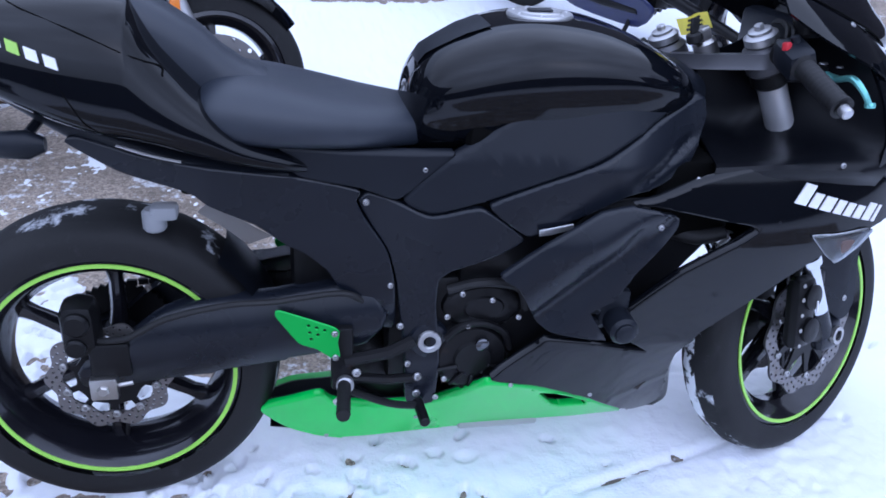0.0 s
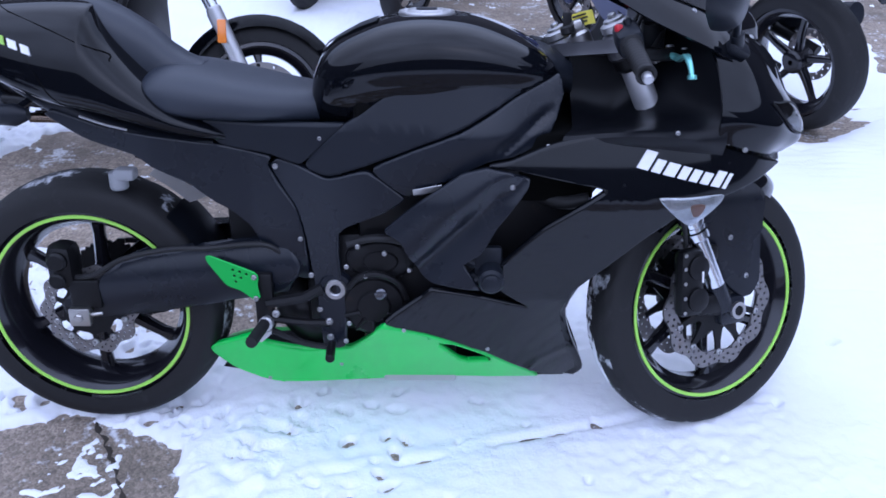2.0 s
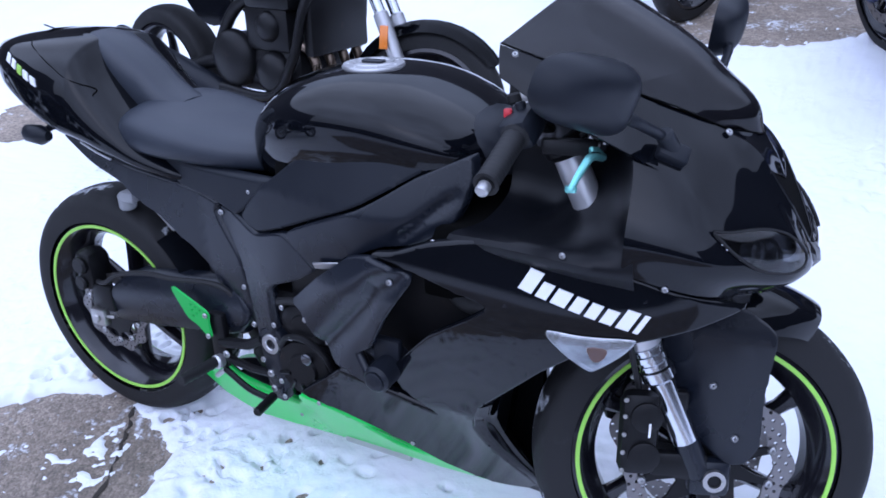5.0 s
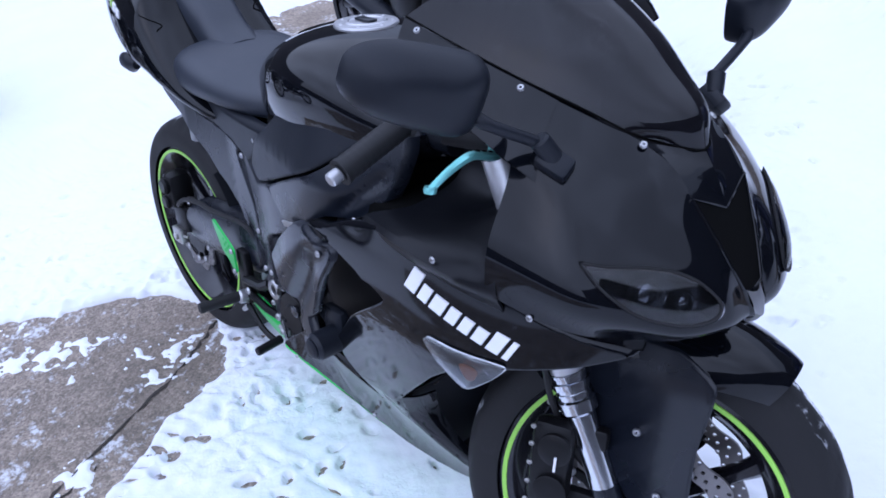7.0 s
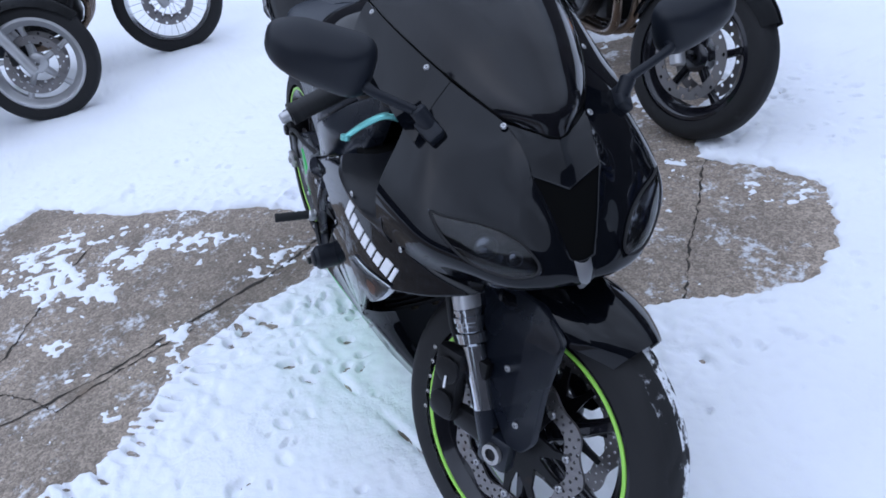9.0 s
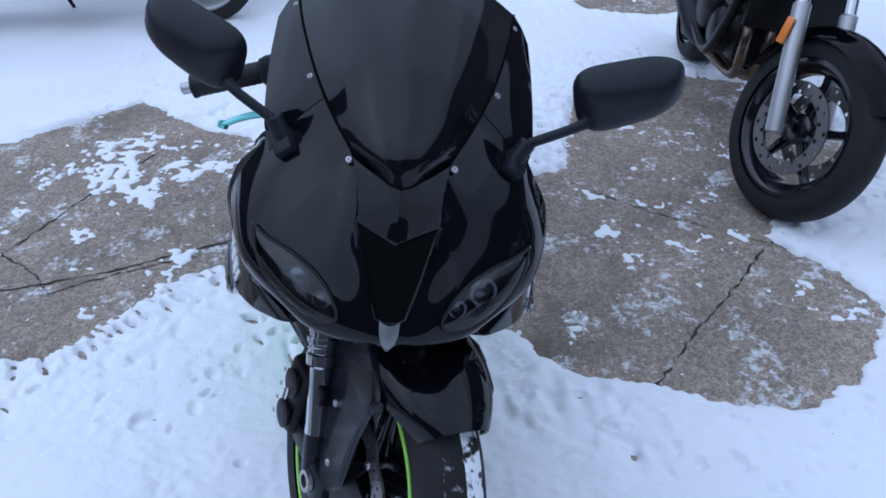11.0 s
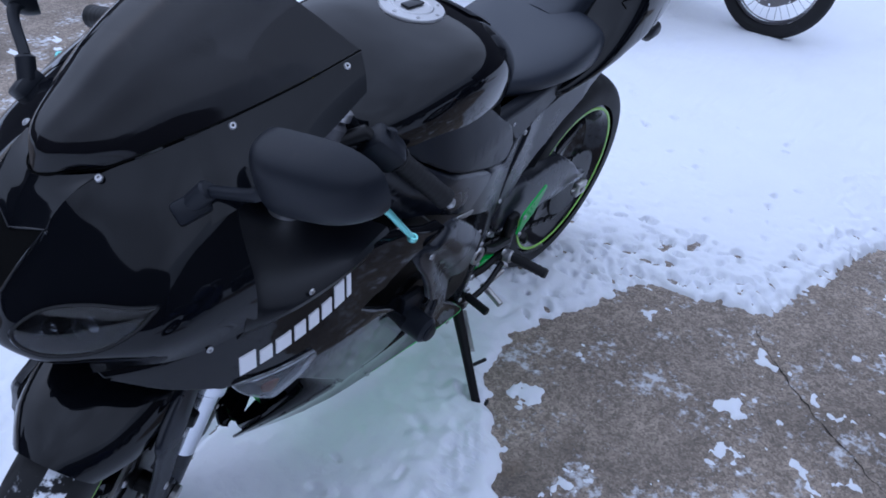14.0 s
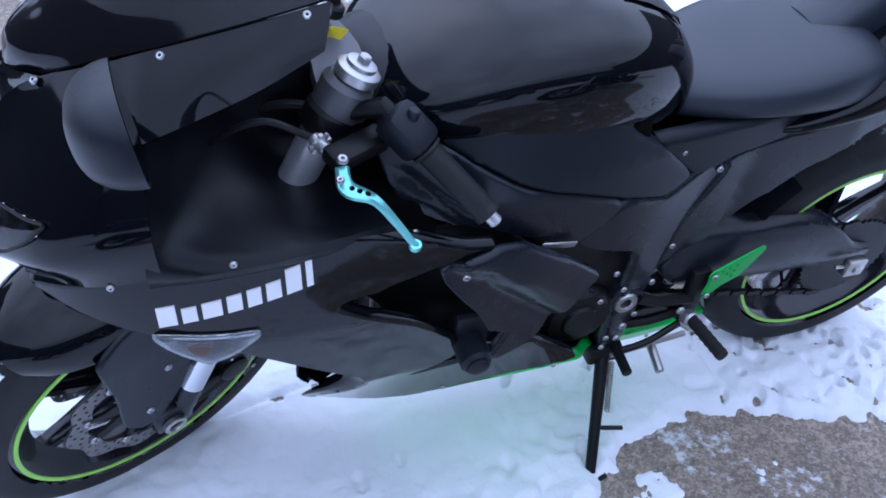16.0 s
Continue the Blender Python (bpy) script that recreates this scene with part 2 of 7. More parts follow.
def snow_material():
    m = material("trodden_snow", (0.80, 0.82, 0.86), 0.75, grain=0.8, grain_scale=90, mottle=0.05, mottle_scale=3)
    nt = m.node_tree
    b = nt.nodes["Principled BSDF"]
    tc = nt.nodes.new("ShaderNodeTexCoord")
    crumb = nt.nodes.new("ShaderNodeTexNoise")
    crumb.inputs["Scale"].default_value, crumb.inputs["Detail"].default_value, crumb.inputs["Roughness"].default_value = 28, 6, 0.62
    nt.links.new(tc.outputs["Object"], crumb.inputs["Vector"])
    relief = nt.nodes.new("ShaderNodeBump")
    relief.inputs["Strength"].default_value, relief.inputs["Distance"].default_value = 0.7, 0.012
    stirred = nt.nodes.new("ShaderNodeTexNoise")
    stirred.inputs["Scale"].default_value, stirred.inputs["Detail"].default_value = 3.2, 3
    nt.links.new(tc.outputs["Object"], stirred.inputs["Vector"])
    much = nt.nodes.new("ShaderNodeMapRange")
    much.inputs["From Min"].default_value, much.inputs["From Max"].default_value = 0.42, 0.62
    much.inputs["To Min"].default_value, much.inputs["To Max"].default_value = 0.10, 0.62
    nt.links.new(stirred.outputs["Fac"], much.inputs["Value"])
    nt.links.new(much.outputs[0], relief.inputs["Strength"])
    nt.links.new(crumb.outputs["Fac"], relief.inputs["Height"])
    nt.links.new(b.inputs["Normal"].links[0].from_socket, relief.inputs["Normal"])
    nt.links.new(relief.outputs[0], b.inputs["Normal"])
    b.inputs["Subsurface Weight"].default_value = 0.15
    b.inputs["Subsurface Radius"].default_value = (0.02, 0.02, 0.025)
    b.inputs["Subsurface Scale"].default_value = 0.5
    return m


CONCRETE, SNOW = concrete_material(), snow_material()
CRACK = material("crack_dirt", (0.03, 0.024, 0.018), 0.95, grain=0.5, mottle=0.5, mottle_scale=30)
# for the added, unseen walls that keep paint reflections dark
HORIZON_WALL = material("horizon_wall_dark", (0.05, 0.045, 0.045), 0.85, mottle=0.4, mottle_scale=0.7)


# ---- building helpers ----
def part(name, bm, mat, parent=None, label="", smooth=True):
    """Links a bmesh as one mesh object under a thing or a part."""
    guide = bm.verts.layers.float_vector.get("guide") if smooth else None
    normals = [v[guide].normalized() for v in bm.verts] if guide else None
    if not guide:
        bmesh.ops.recalc_face_normals(bm, faces=bm.faces)
    me = bpy.data.meshes.new(name)
    bm.to_mesh(me)
    bm.free()
    me.materials.append(mat)
    if guide:
        me.polygons.foreach_set("use_smooth", [True] * len(me.polygons))
        me.normals_split_custom_set_from_vertices(normals)
    elif smooth:
        me.polygons.foreach_set("use_smooth", [True] * len(me.polygons))
        me.set_sharp_from_angle(angle=radians(38))
    ob = new(name, me)
    if parent is not None:
        ob.parent = parent
    return tagged(ob, label)


def thing(name, m, label, category, group="", kind=""):
    ob = new(name)
    ob.matrix_world = m
    return tagged(ob, label, category, group, kind)


def interp(table, x):
    """Smooth value of a table [(x, a, b, ...)] at x, by cubic steps between its stations."""
    if x <= table[0][0]:
        return table[0][1:]
    for p, q in zip(table, table[1:]):
        if x <= q[0]:
            u = (x - p[0]) / (q[0] - p[0])
            return tuple(a + (b - a) * u for a, b in zip(p[1:], q[1:]))
    return table[-1][1:]


def smooth(table, x):
    """One smooth value from a table [(x, value)] by cubic steps with matched slopes."""
    if x <= table[0][0]:
        return table[0][1]
    n = len(table)
    for i in range(n - 1):
        (xa, a), (xb, b) = table[i], table[i + 1]
        if x <= xb:
            h = xb - xa
            ma = (b - table[i - 1][1]) / (xb - table[i - 1][0]) if i else (b - a) / h
            mb = (table[i + 2][1] - a) / (table[i + 2][0] - xa) if i + 2 < n else (b - a) / h
            u = (x - xa) / h
            return a * (1 + 2 * u) * (1 - u) ** 2 + h * ma * u * (1 - u) ** 2 + b * u * u * (3 - 2 * u) + h * mb * u * u * (u - 1)
    return table[-1][1]


def soft(v, k=0.03):
    """A bend without a kink: nought below, v above."""
    return 0.5 * (v + math.sqrt(v * v + k * k)) - 0.5 * k * math.exp(-abs(v) / k)


def spline(points, steps=6, closed=False):
    """Catmull-Rom points through a polyline."""
    pts = [Vector(p) for p in points]
    n, out = len(pts), []
    for i in range(n if closed else n - 1):
        p1, p2 = pts[i], pts[(i + 1) % n]
        p0 = pts[(i - 1) % n] if closed or i else p1 * 2 - p2
        p3 = pts[(i + 2) % n] if closed or i + 2 < n else p2 * 2 - p1
        for k in range(steps):
            u = k / steps
            out.append(0.5 * (2 * p1 + (p2 - p0) * u + (2 * p0 - 5 * p1 + 4 * p2 - p3) * u * u + (3 * p1 - p0 - 3 * p2 + p3) * u ** 3))
    if not closed:
        out.append(pts[-1])
    return out


def rounded(poly, cut=0.22, rounds=2):
    """Rounds the corners of a closed outline."""
    pts = [Vector(p) for p in poly]
    for _ in range(rounds):
        out = []
        for a, b in zip(pts, pts[1:] + pts[:1]):
            out += [a.lerp(b, cut), a.lerp(b, 1 - cut)]
        pts, cut = out, 0.25
    return pts


def loft(rings, closed=True, caps=True, bm=None):
    """A skin through rings with the same number of points each."""
    bm = bm or bmesh.new()
    vs = [[bm.verts.new(p) for p in ring] for ring in rings]
    n = len(vs[0])
    for a, b in zip(vs, vs[1:]):
        for k in range(n if closed else n - 1):
            bm.faces.new((a[k], a[(k + 1) % n], b[(k + 1) % n], b[k]))
    if caps and closed:
        for ring in (vs[0], vs[-1]):
            bm.faces.new(ring)
    return bm


def tube(points, radius, seg=10, bm=None, caps=True):
    """A round bar along points; radius is a number or one for each point."""
    pts = [Vector(p) for p in points]
    rad = radius if isinstance(radius, (list, tuple)) else [radius] * len(pts)
    rings, side = [], None
    for i, p in enumerate(pts):
        d = (pts[min(i + 1, len(pts) - 1)] - pts[max(i - 1, 0)]).normalized()
        if side is None:
            side = d.orthogonal().normalized()
        side = (side - d * side.dot(d)).normalized()
        up = d.cross(side)
        rings.append([p + rad[i] * (math.cos(a) * side + math.sin(a) * up) for a in (2 * math.pi * k / seg for k in range(seg))])
    return loft(rings, bm=bm, caps=caps)


def rod(a, b, r, seg=12, bm=None):
    """A bar with slightly broken edges."""
    a, b = Vector(a), Vector(b)
    d = (b - a).normalized()
    e = min(r * 0.25, (b - a).length * 0.2)
    return tube([a, a + d * 1e-4, a + d * e, b - d * e, b - d * 1e-4, b], [r * 0.3, r * 0.78, r, r, r * 0.78, r * 0.3], seg, bm)


def box(lo, hi, bevel=0.004, bm=None):
    out = bmesh.new()
    bmesh.ops.create_cube(out, size=1)
    lo, hi = Vector(lo), Vector(hi)
    for v in out.verts:
        v.co = Vector(((lo[k] + hi[k]) / 2 + v.co[k] * (hi[k] - lo[k])) for k in range(3))
    if bevel:
        bmesh.ops.bevel(out, geom=out.edges[:], offset=bevel, segments=2, profile=0.5, affect="EDGES")
    if bm is None:
        return out
    return join(bm, out)


def join(bm, other, m=None):
    """Adds another bmesh to bm."""
    if m is not None:
        other.transform(m)
    me = bpy.data.meshes.new("joined")
    other.to_mesh(me)
    other.free()
    bm.from_mesh(me)
    bpy.data.meshes.remove(me)
    return bm


def turned(profile, seg=48, bm=None, closed=True):
    """A body turned about the y axis from (radius, y) points."""
    bm = bm or bmesh.new()
    rings = []
    for k in range(seg):
        a = 2 * math.pi * k / seg
        rings.append([bm.verts.new((r * math.cos(a), y, r * math.sin(a))) for r, y in profile])
    n = len(profile)
    for k in range(seg):
        p, q = rings[k], rings[(k + 1) % seg]
        for j in range(n if closed else n - 1):
            bm.faces.new((p[j], p[(j + 1) % n], q[(j + 1) % n], q[j]))
    return bm


def flat_fill(outer, holes=()):
    """A flat face in x, z with holes, cut into a grid so that it can be curved."""
    bm = bmesh.new()
    for loop in (outer, *holes):
        vs = [bm.verts.new((p[0], 0, p[1])) for p in loop]
        for a, b in zip(vs, vs[1:] + vs[:1]):
            bm.edges.new((a, b))
    bmesh.ops.triangle_fill(bm, use_beauty=True, use_dissolve=False, edges=bm.edges[:])
    return bm


def panel(outer, wide, side, holes=(), lip=0.006, depth=0.016, cell=0.03, drop=0.004):
    """A curved body panel: outline in x, z; wide(x, z) gives how far out it stands; side is -1 (right) or 1 (left)."""
    bm = flat_fill(outer, holes)
    guide = bm.verts.layers.float_vector.new("guide")
    xs, zs = [p[0] for p in outer], [p[1] for p in outer]
    bmesh.ops.inset_region(bm, faces=bm.faces[:], thickness=lip, use_boundary=True, use_even_offset=True)
    for axis, lo, hi in ((0, min(xs), max(xs)), (2, min(zs), max(zs))):
        k = lo + cell
        while k < hi:
            no = Vector((0, 0, 0))
            no[axis] = 1
            bmesh.ops.bisect_plane(bm, geom=bm.verts[:] + bm.edges[:] + bm.faces[:], plane_co=no * k, plane_no=no)
            k += cell
    rim = {v for e in bm.edges if e.is_boundary for v in e.verts}
    d = 0.004
    for v in bm.verts:
        x, z = v.co.x, v.co.z
        v.co.y = side * (wide(x, z) - (drop if v in rim else 0))
        v[guide] = Vector((-(wide(x + d, z) - wide(x - d, z)) / (2 * d), side, -(wide(x, z + d) - wide(x, z - d)) / (2 * d))).normalized()
    # the rounded-over rim looks outwards
    for v in rim:
        away, ends = Vector((0, 0, 0)), []
        for edge in v.link_edges:
            if edge.is_boundary:
                ends.append(edge.other_vert(v).co)
            else:
                away += (v.co - edge.other_vert(v).co).normalized()
        if len(ends) == 2:
            run = ends[1] - ends[0]
            out = Vector((run.z, 0, -run.x))
            away = out if out.dot(away) > 0 else -out
        if away.length > 1e-6:
            v[guide] = (v[guide] + 0.7 * away.normalized()).normalized()
    bmesh.ops.recalc_face_normals(bm, faces=bm.faces)
    edge = [e for e in bm.edges if e.is_boundary]
    ext = bmesh.ops.extrude_edge_only(bm, edges=edge)
    for v in (g for g in ext["geom"] if isinstance(g, bmesh.types.BMVert)):
        v.co.y -= side * depth
        v[guide] = Vector((v[guide].x, v[guide].y * 0.1, v[guide].z)).normalized()
    bm.normal_update()
    for f in bm.faces:
        if f.normal.dot(sum((v[guide] for v in f.verts), Vector((0, 0, 0)))) < 0:
            f.normal_flip()
    return bm


def dome(at, r, axis=(0, 1, 0), bm=None, h=0.5):
    """A round-headed bolt with a socket dimple."""
    out = bmesh.new()
    prof = [(r * 0.3, -r * 0.1 * h), (r * 0.34, r * 0.9 * h), (r * 0.7, r * h), (r * 0.95, r * 0.5 * h), (r, 0)]
    turned(prof, 10, out, closed=False)
    ring = [v for v in out.verts if abs(math.hypot(v.co.x, v.co.z) - r * 0.3) < 1e-6]
    out.faces.new(ring)
    q = Vector((0, 1, 0)).rotation_difference(Vector(axis).normalized())
    m = Matrix.Translation(at) @ q.to_matrix().to_4x4()
    return join(bm or bmesh.new(), out, m)


# ---- wheels ----
def tyre_mesh(r, w, rim_r, grooves=True, seg=72):
    """A round-shouldered tyre with slanting tread grooves pressed into it."""
    h = w / 2
    prof = []
    n = 26
    for k in range(n + 1):
        a = math.pi * (k / n) - math.pi / 2
        y = h * math.sin(a)
        rise = (r - rim_r - 0.012) * abs(math.cos(a)) ** 0.62
        prof.append((rim_r + 0.012 + rise, y * (1 - 0.12 * (1 - abs(math.cos(a))))))
    bm = bmesh.new()
    rings = []
    seg2 = seg * 2 if grooves else seg
    for k in range(seg2):
        a = 2 * math.pi * k / seg2
        ring = []
        for j, (rr, y) in enumerate(prof):
            u = j / n
            if grooves and 0.22 < u < 0.78 and abs(u - 0.5) > 0.05:
                phase = (k / seg2 * 30 + abs(u - 0.5) * 3.2) % 1.0
                if phase < 0.16:
                    rr -= 0.0035
            ring.append(bm.verts.new((rr * math.cos(a), y, rr * math.sin(a))))
        rings.append(ring)
    for k in range(seg2):
        p, q = rings[k], rings[(k + 1) % seg2]
        for j in range(n):
            bm.faces.new((p[j], p[j + 1], q[j + 1], q[j]))
    return bm


def rim_mesh(rim_r, w, hub=0.05):
    """A cast rim: dropped barrel, hub and tapering spokes."""
    h = w / 2 * 0.78
    prof = [(rim_r + 0.012, -h), (rim_r - 0.003, -h - 0.003), (rim_r - 0.014, -h + 0.006), (rim_r - 0.022, -h * 0.55), (rim_r - 0.034, -h * 0.3),
            (rim_r - 0.036, h * 0.3), (rim_r - 0.022, h * 0.55), (rim_r - 0.014, h - 0.006), (rim_r - 0.003, h + 0.003), (rim_r + 0.012, h), (rim_r + 0.002, 0)]
    bm = turned(prof, 96)
    return bm


def spoke_mesh(rim_r, a0, hub=0.05):
    """One tapering cast spoke at the angle a0."""
    rings = []
    for s in range(6):
        u = s / 5
        r = hub * 0.7 + (rim_r - 0.03 - hub * 0.7) * u
        t = 0.017 - 0.006 * u + (0.006 if u > 0.9 else 0)
        d = 0.022 - 0.008 * u
        a = a0 + 0.10 * u
        c, sn = math.cos(a), math.sin(a)
        pts = [(-t, -d * 0.5), (-t * 0.5, -d), (t * 0.5, -d), (t, -d * 0.5), (t, d * 0.5), (t * 0.5, d), (-t * 0.5, d), (-t, d * 0.5)]
        rings.append([Vector((r * c - p * sn, y, r * sn + p * c)) for p, y in pts])
    return loft(rings)


def hub_mesh(w, hub=0.05):
    h = w / 2 * 0.78
    return turned([(0.012, -h * 0.75), (hub * 0.8, -h * 0.75), (hub, -h * 0.6), (hub * 0.85, 0), (hub, h * 0.6), (hub * 0.8, h * 0.75), (0.012, h * 0.75)], 32)


def valve_mesh(rim_r):
    return rod((0.0, -0.01, -(rim_r - 0.036)), (0.008, -0.03, -(rim_r - 0.075)), 0.004, 8)


def disc_mesh(r_out, r_in, th=0.005, n=60, rows=4, petals=10):
    """A wave-edged brake disc with drilled holes going through it."""
    bm = bmesh.new()
    hole = (r_out - r_in) / rows * 0.33

    def at(u, v, y):
        a = 2 * math.pi * u / n
        wave = 0.006 * math.cos(petals * a) * v / rows
        r = r_in + (r_out - 0.006 - r_in) * v / rows + wave + (0.004 * math.cos(petals * a) if v == 0 else 0)
        return Vector((r * math.cos(a), y, r * math.sin(a)))

    cache = {}

    def vert(u, v, y):
        key = (round(u % n, 3), round(v, 3), y)
        if key not in cache:
            cache[key] = bm.verts.new(at(u % n, v, y))
        return cache[key]

    for y in (-th / 2, th / 2):
        for i in range(n):
            for j in range(rows):
                edge = [vert(i + a, j + b, y) for a, b in ((0, 0), (0.5, 0), (1, 0), (1, 0.5), (1, 1), (0.5, 1), (0, 1), (0, 0.5))]
                if (i + j) % 2:
                    bm.faces.new(edge)
                    continue
                c = at(i + 0.5, j + 0.5, y)
                b = 2 * math.pi * (i + 0.5) / n
                tang, rad = Vector((-math.sin(b), 0, math.cos(b))), Vector((math.cos(b), 0, math.sin(b)))
                ring = [bm.verts.new(c + hole * (p * tang + q * rad)) for p, q in
                        ((-0.7, -0.7), (0, -1), (0.7, -0.7), (1, 0), (0.7, 0.7), (0, 1), (-0.7, 0.7), (-1, 0))]
                inner = [bm.verts.new(Vector((v.co.x, 0, v.co.z))) for v in ring]
                for k in range(8):
                    bm.faces.new((edge[k], edge[(k + 1) % 8], ring[(k + 1) % 8], ring[k]))
                    bm.faces.new((ring[k], ring[(k + 1) % 8], inner[(k + 1) % 8], inner[k]))
    for v in (0, rows):
        for i in range(2 * n):
            u = i / 2
            bm.faces.new((vert(u, v, -th / 2), vert(u + 0.5, v, -th / 2), vert(u + 0.5, v, th / 2), vert(u, v, th / 2)))
    return bm


def carrier_mesh(r_out, r_in, arms=5, th=0.006):
    """The star in the middle of a brake disc."""
    rings = []
    for y in (-th / 2, th / 2):
        ring = []
        for k in range(arms):
            a = 2 * math.pi * k / arms
            for b, r in ((-0.5, 0.058), (-0.36, r_in * 0.80), (-0.33, r_in + 0.006), (-0.22, r_in + 0.006), (-0.20, r_in * 0.80), (-0.06, 0.060), (0.06, 0.060), (0.20, r_in * 0.80), (0.22, r_in + 0.006), (0.33, r_in + 0.006), (0.36, r_in * 0.80)):
                ring.append(Vector((r * math.cos(a + b), y, r * math.sin(a + b))))
        rings.append(ring)
    return loft(rings)


def tape_mesh(r, y, side):
    """A thin stripe along the rim's edge."""
    return turned([(r + 0.004, side * y), (r + 0.0035, side * (y + 0.0025)), (r - 0.0035, side * (y + 0.002)), (r - 0.004, side * y)], 96)


# ---- the black sport motorcycle ----
# Its own axes: x ahead from the rear axle, y to its left, z up along its middle plane; it leans on its side stand.
BIKE = Matrix([[0.99998, 0.0, 0.0067, 0.0], [-0.00104, 0.9878, 0.1557, 0.0], [-0.00662, -0.1557, 0.98778, -0.001], [0, 0, 0, 1]])
bike = thing("motorcycle", BIKE, "gloss black sport motorcycle with bright green belly pan, leaning on stand", "motorcycle")
STEER_AT, STEER_AXIS = Vector((1.515, 0, 0)), Vector((-0.4226, 0, 0.9063))
STEER = Matrix.Translation(STEER_AT) @ Matrix.Rotation(radians(26), 4, STEER_AXIS) @ Matrix.Translation(-STEER_AT)
SIDES = ((-1, "right"), (1, "left"))


def mpart(name, bm, mat, label="", parent=None, steered=False, smooth=True):
    if steered:
        bm.transform(STEER)
    return part(name, bm, mat, parent or bike, label, smooth)


def mirrored(p, s):
    return Vector((p[0], s * p[1], p[2]))


# wheels
def add_wheel(name, at, r, w, rim_r, tape_y, steered, label, discs, carrier):
    place = Matrix.Translation(at)
    put = (STEER @ place) if steered else place

    def sub(n, bm, mat, parent, lab=""):
        bm.transform(put)
        return part(n, bm, mat, parent, lab)
    rim = sub(name, rim_mesh(rim_r, w), RIM, bike, label)
    ty = sub("tyre", tyre_mesh(r, w, rim_r), RUBBER_SNOW, rim, "black tyre with packed snow in the tread")
    ty.data.materials.append(RUBBER)
    for i, face in enumerate(ty.data.polygons):
        face.material_index = 0 if 8 <= i % 26 < 18 else 1
    if steered:
        ty.data.materials.append(RUBBER_PACKED)
        back = put.inverted()
        for face in ty.data.polygons:
            c = back @ face.center
            if 0.0 < c.y < 0.036:
                face.material_index = 2
    sub("hub", hub_mesh(w), RIM, rim)
    sub("valve", valve_mesh(rim_r), GRIP, rim)
    for k in range(6):
        sub("spoke", spoke_mesh(rim_r, 2 * math.pi * k / 6 + (0.5 if steered else 0.35)), RIM, rim)
    for s in (-1, 1):
        sub("rim_tape", tape_mesh(rim_r, tape_y, s), TAPE, rim, "lime green rim stripe")
    for y, ro, ri in discs:
        m = disc_mesh(ro, ri)
        m.transform(Matrix.Translation((0, y, 0)))
        sub("brake_disc", m, DISC, rim, "drilled wave-edged steel brake disc")
        c = carrier_mesh(ro, ri)
        c.transform(Matrix.Translation((0, y, 0)))
        sub("disc_carrier", c, carrier, rim)
        for k in range(5):
            for lean in (-0.28, 0.28):
                a = 2 * math.pi * k / 5 + lean
                bt = dome(((ri + 0.002) * math.cos(a), 0, (ri + 0.002) * math.sin(a)), 0.008, (0, math.copysign(1, y), 0))
                bt.transform(Matrix.Translation((0, y + math.copysign(0.004, y), 0)))
                sub("disc_bobbin", bt, BOLT, rim)
    return rim


add_wheel("rear_wheel", (0.004, 0, 0.312), 0.302, 0.176, 0.2185, 0.071, False, "black cast six-spoke rear wheel", [(-0.078, 0.112, 0.078)], ENGINE)
add_wheel("front_wheel", (1.405, 0, 0.303), 0.299, 0.122, 0.2195, 0.050, True, "black cast six-spoke front wheel", [(-0.060, 0.152, 0.112), (0.060, 0.152, 0.112)], ENGINE)

# rear sprocket and chain
sp = bmesh.new()
prof_n = 42
rings = [[], []]
for k in range(prof_n * 2):
    a = math.pi * k / prof_n
    r = 0.105 if k % 2 else 0.098
    rings[0].append((r * math.cos(a), 0.085, 0.312 + r * math.sin(a)))
    rings[1].append((r * math.cos(a), 0.091, 0.312 + r * math.sin(a)))
mpart("sprocket", loft(rings), ENGINE, "dark toothed rear sprocket")
for z0, z1 in ((0.414, 0.425), (0.210, 0.345)):
    chain = bmesh.new()
    for k in range(26):
        u, v = k / 26, (k + 0.86) / 26
        a = Vector((0.02 + 0.53 * u, 0.088 + (0.003 if k % 2 else 0), z0 + (z1 - z0) * u))
        b = Vector((0.02 + 0.53 * v, 0.088 + (0.003 if k % 2 else 0), z0 + (z1 - z0) * v))
        join(chain, box((-0.001, -0.004, -0.006), ((b - a).length, 0.004, 0.006), 0), Matrix.Translation(a) @ pose(0, 0, 0, 0, -math.degrees(math.atan2((b - a).z, (b - a).x)), 0))
    mpart("chain", chain, ENGINE, "oily steel drive chain")


# swingarm: one tapering beam each side and a cross beam
def swing_wide(x, z):
    return 0.108 + 0.028 * max(0.0, x) / 0.45


SWING = [(-0.045, 0.288), (-0.045, 0.345), (0.01, 0.362), (0.054, 0.404), (0.10, 0.437), (0.152, 0.456), (0.214, 0.466), (0.284, 0.468), (0.373, 0.485), (0.47, 0.50), (0.50, 0.43), (0.45, 0.37), (0.335, 0.351), (0.265, 0.332), (0.159, 0.312), (0.05, 0.293), (0.0, 0.286)]
for s, _ in SIDES:
    mpart("swingarm_beam", panel(rounded(SWING, 0.2, 1), lambda x, z: swing_wide(x, z) - 4.0 * (z - 0.37 - 0.13 * x) ** 2, s, depth=0.045, lip=0.008, drop=0.006, cell=0.03), SATIN, "satin black swingarm beam")
mpart("swingarm_cross_beam", box((0.36, -0.12, 0.37), (0.47, 0.12, 0.47), 0.015), SATIN)
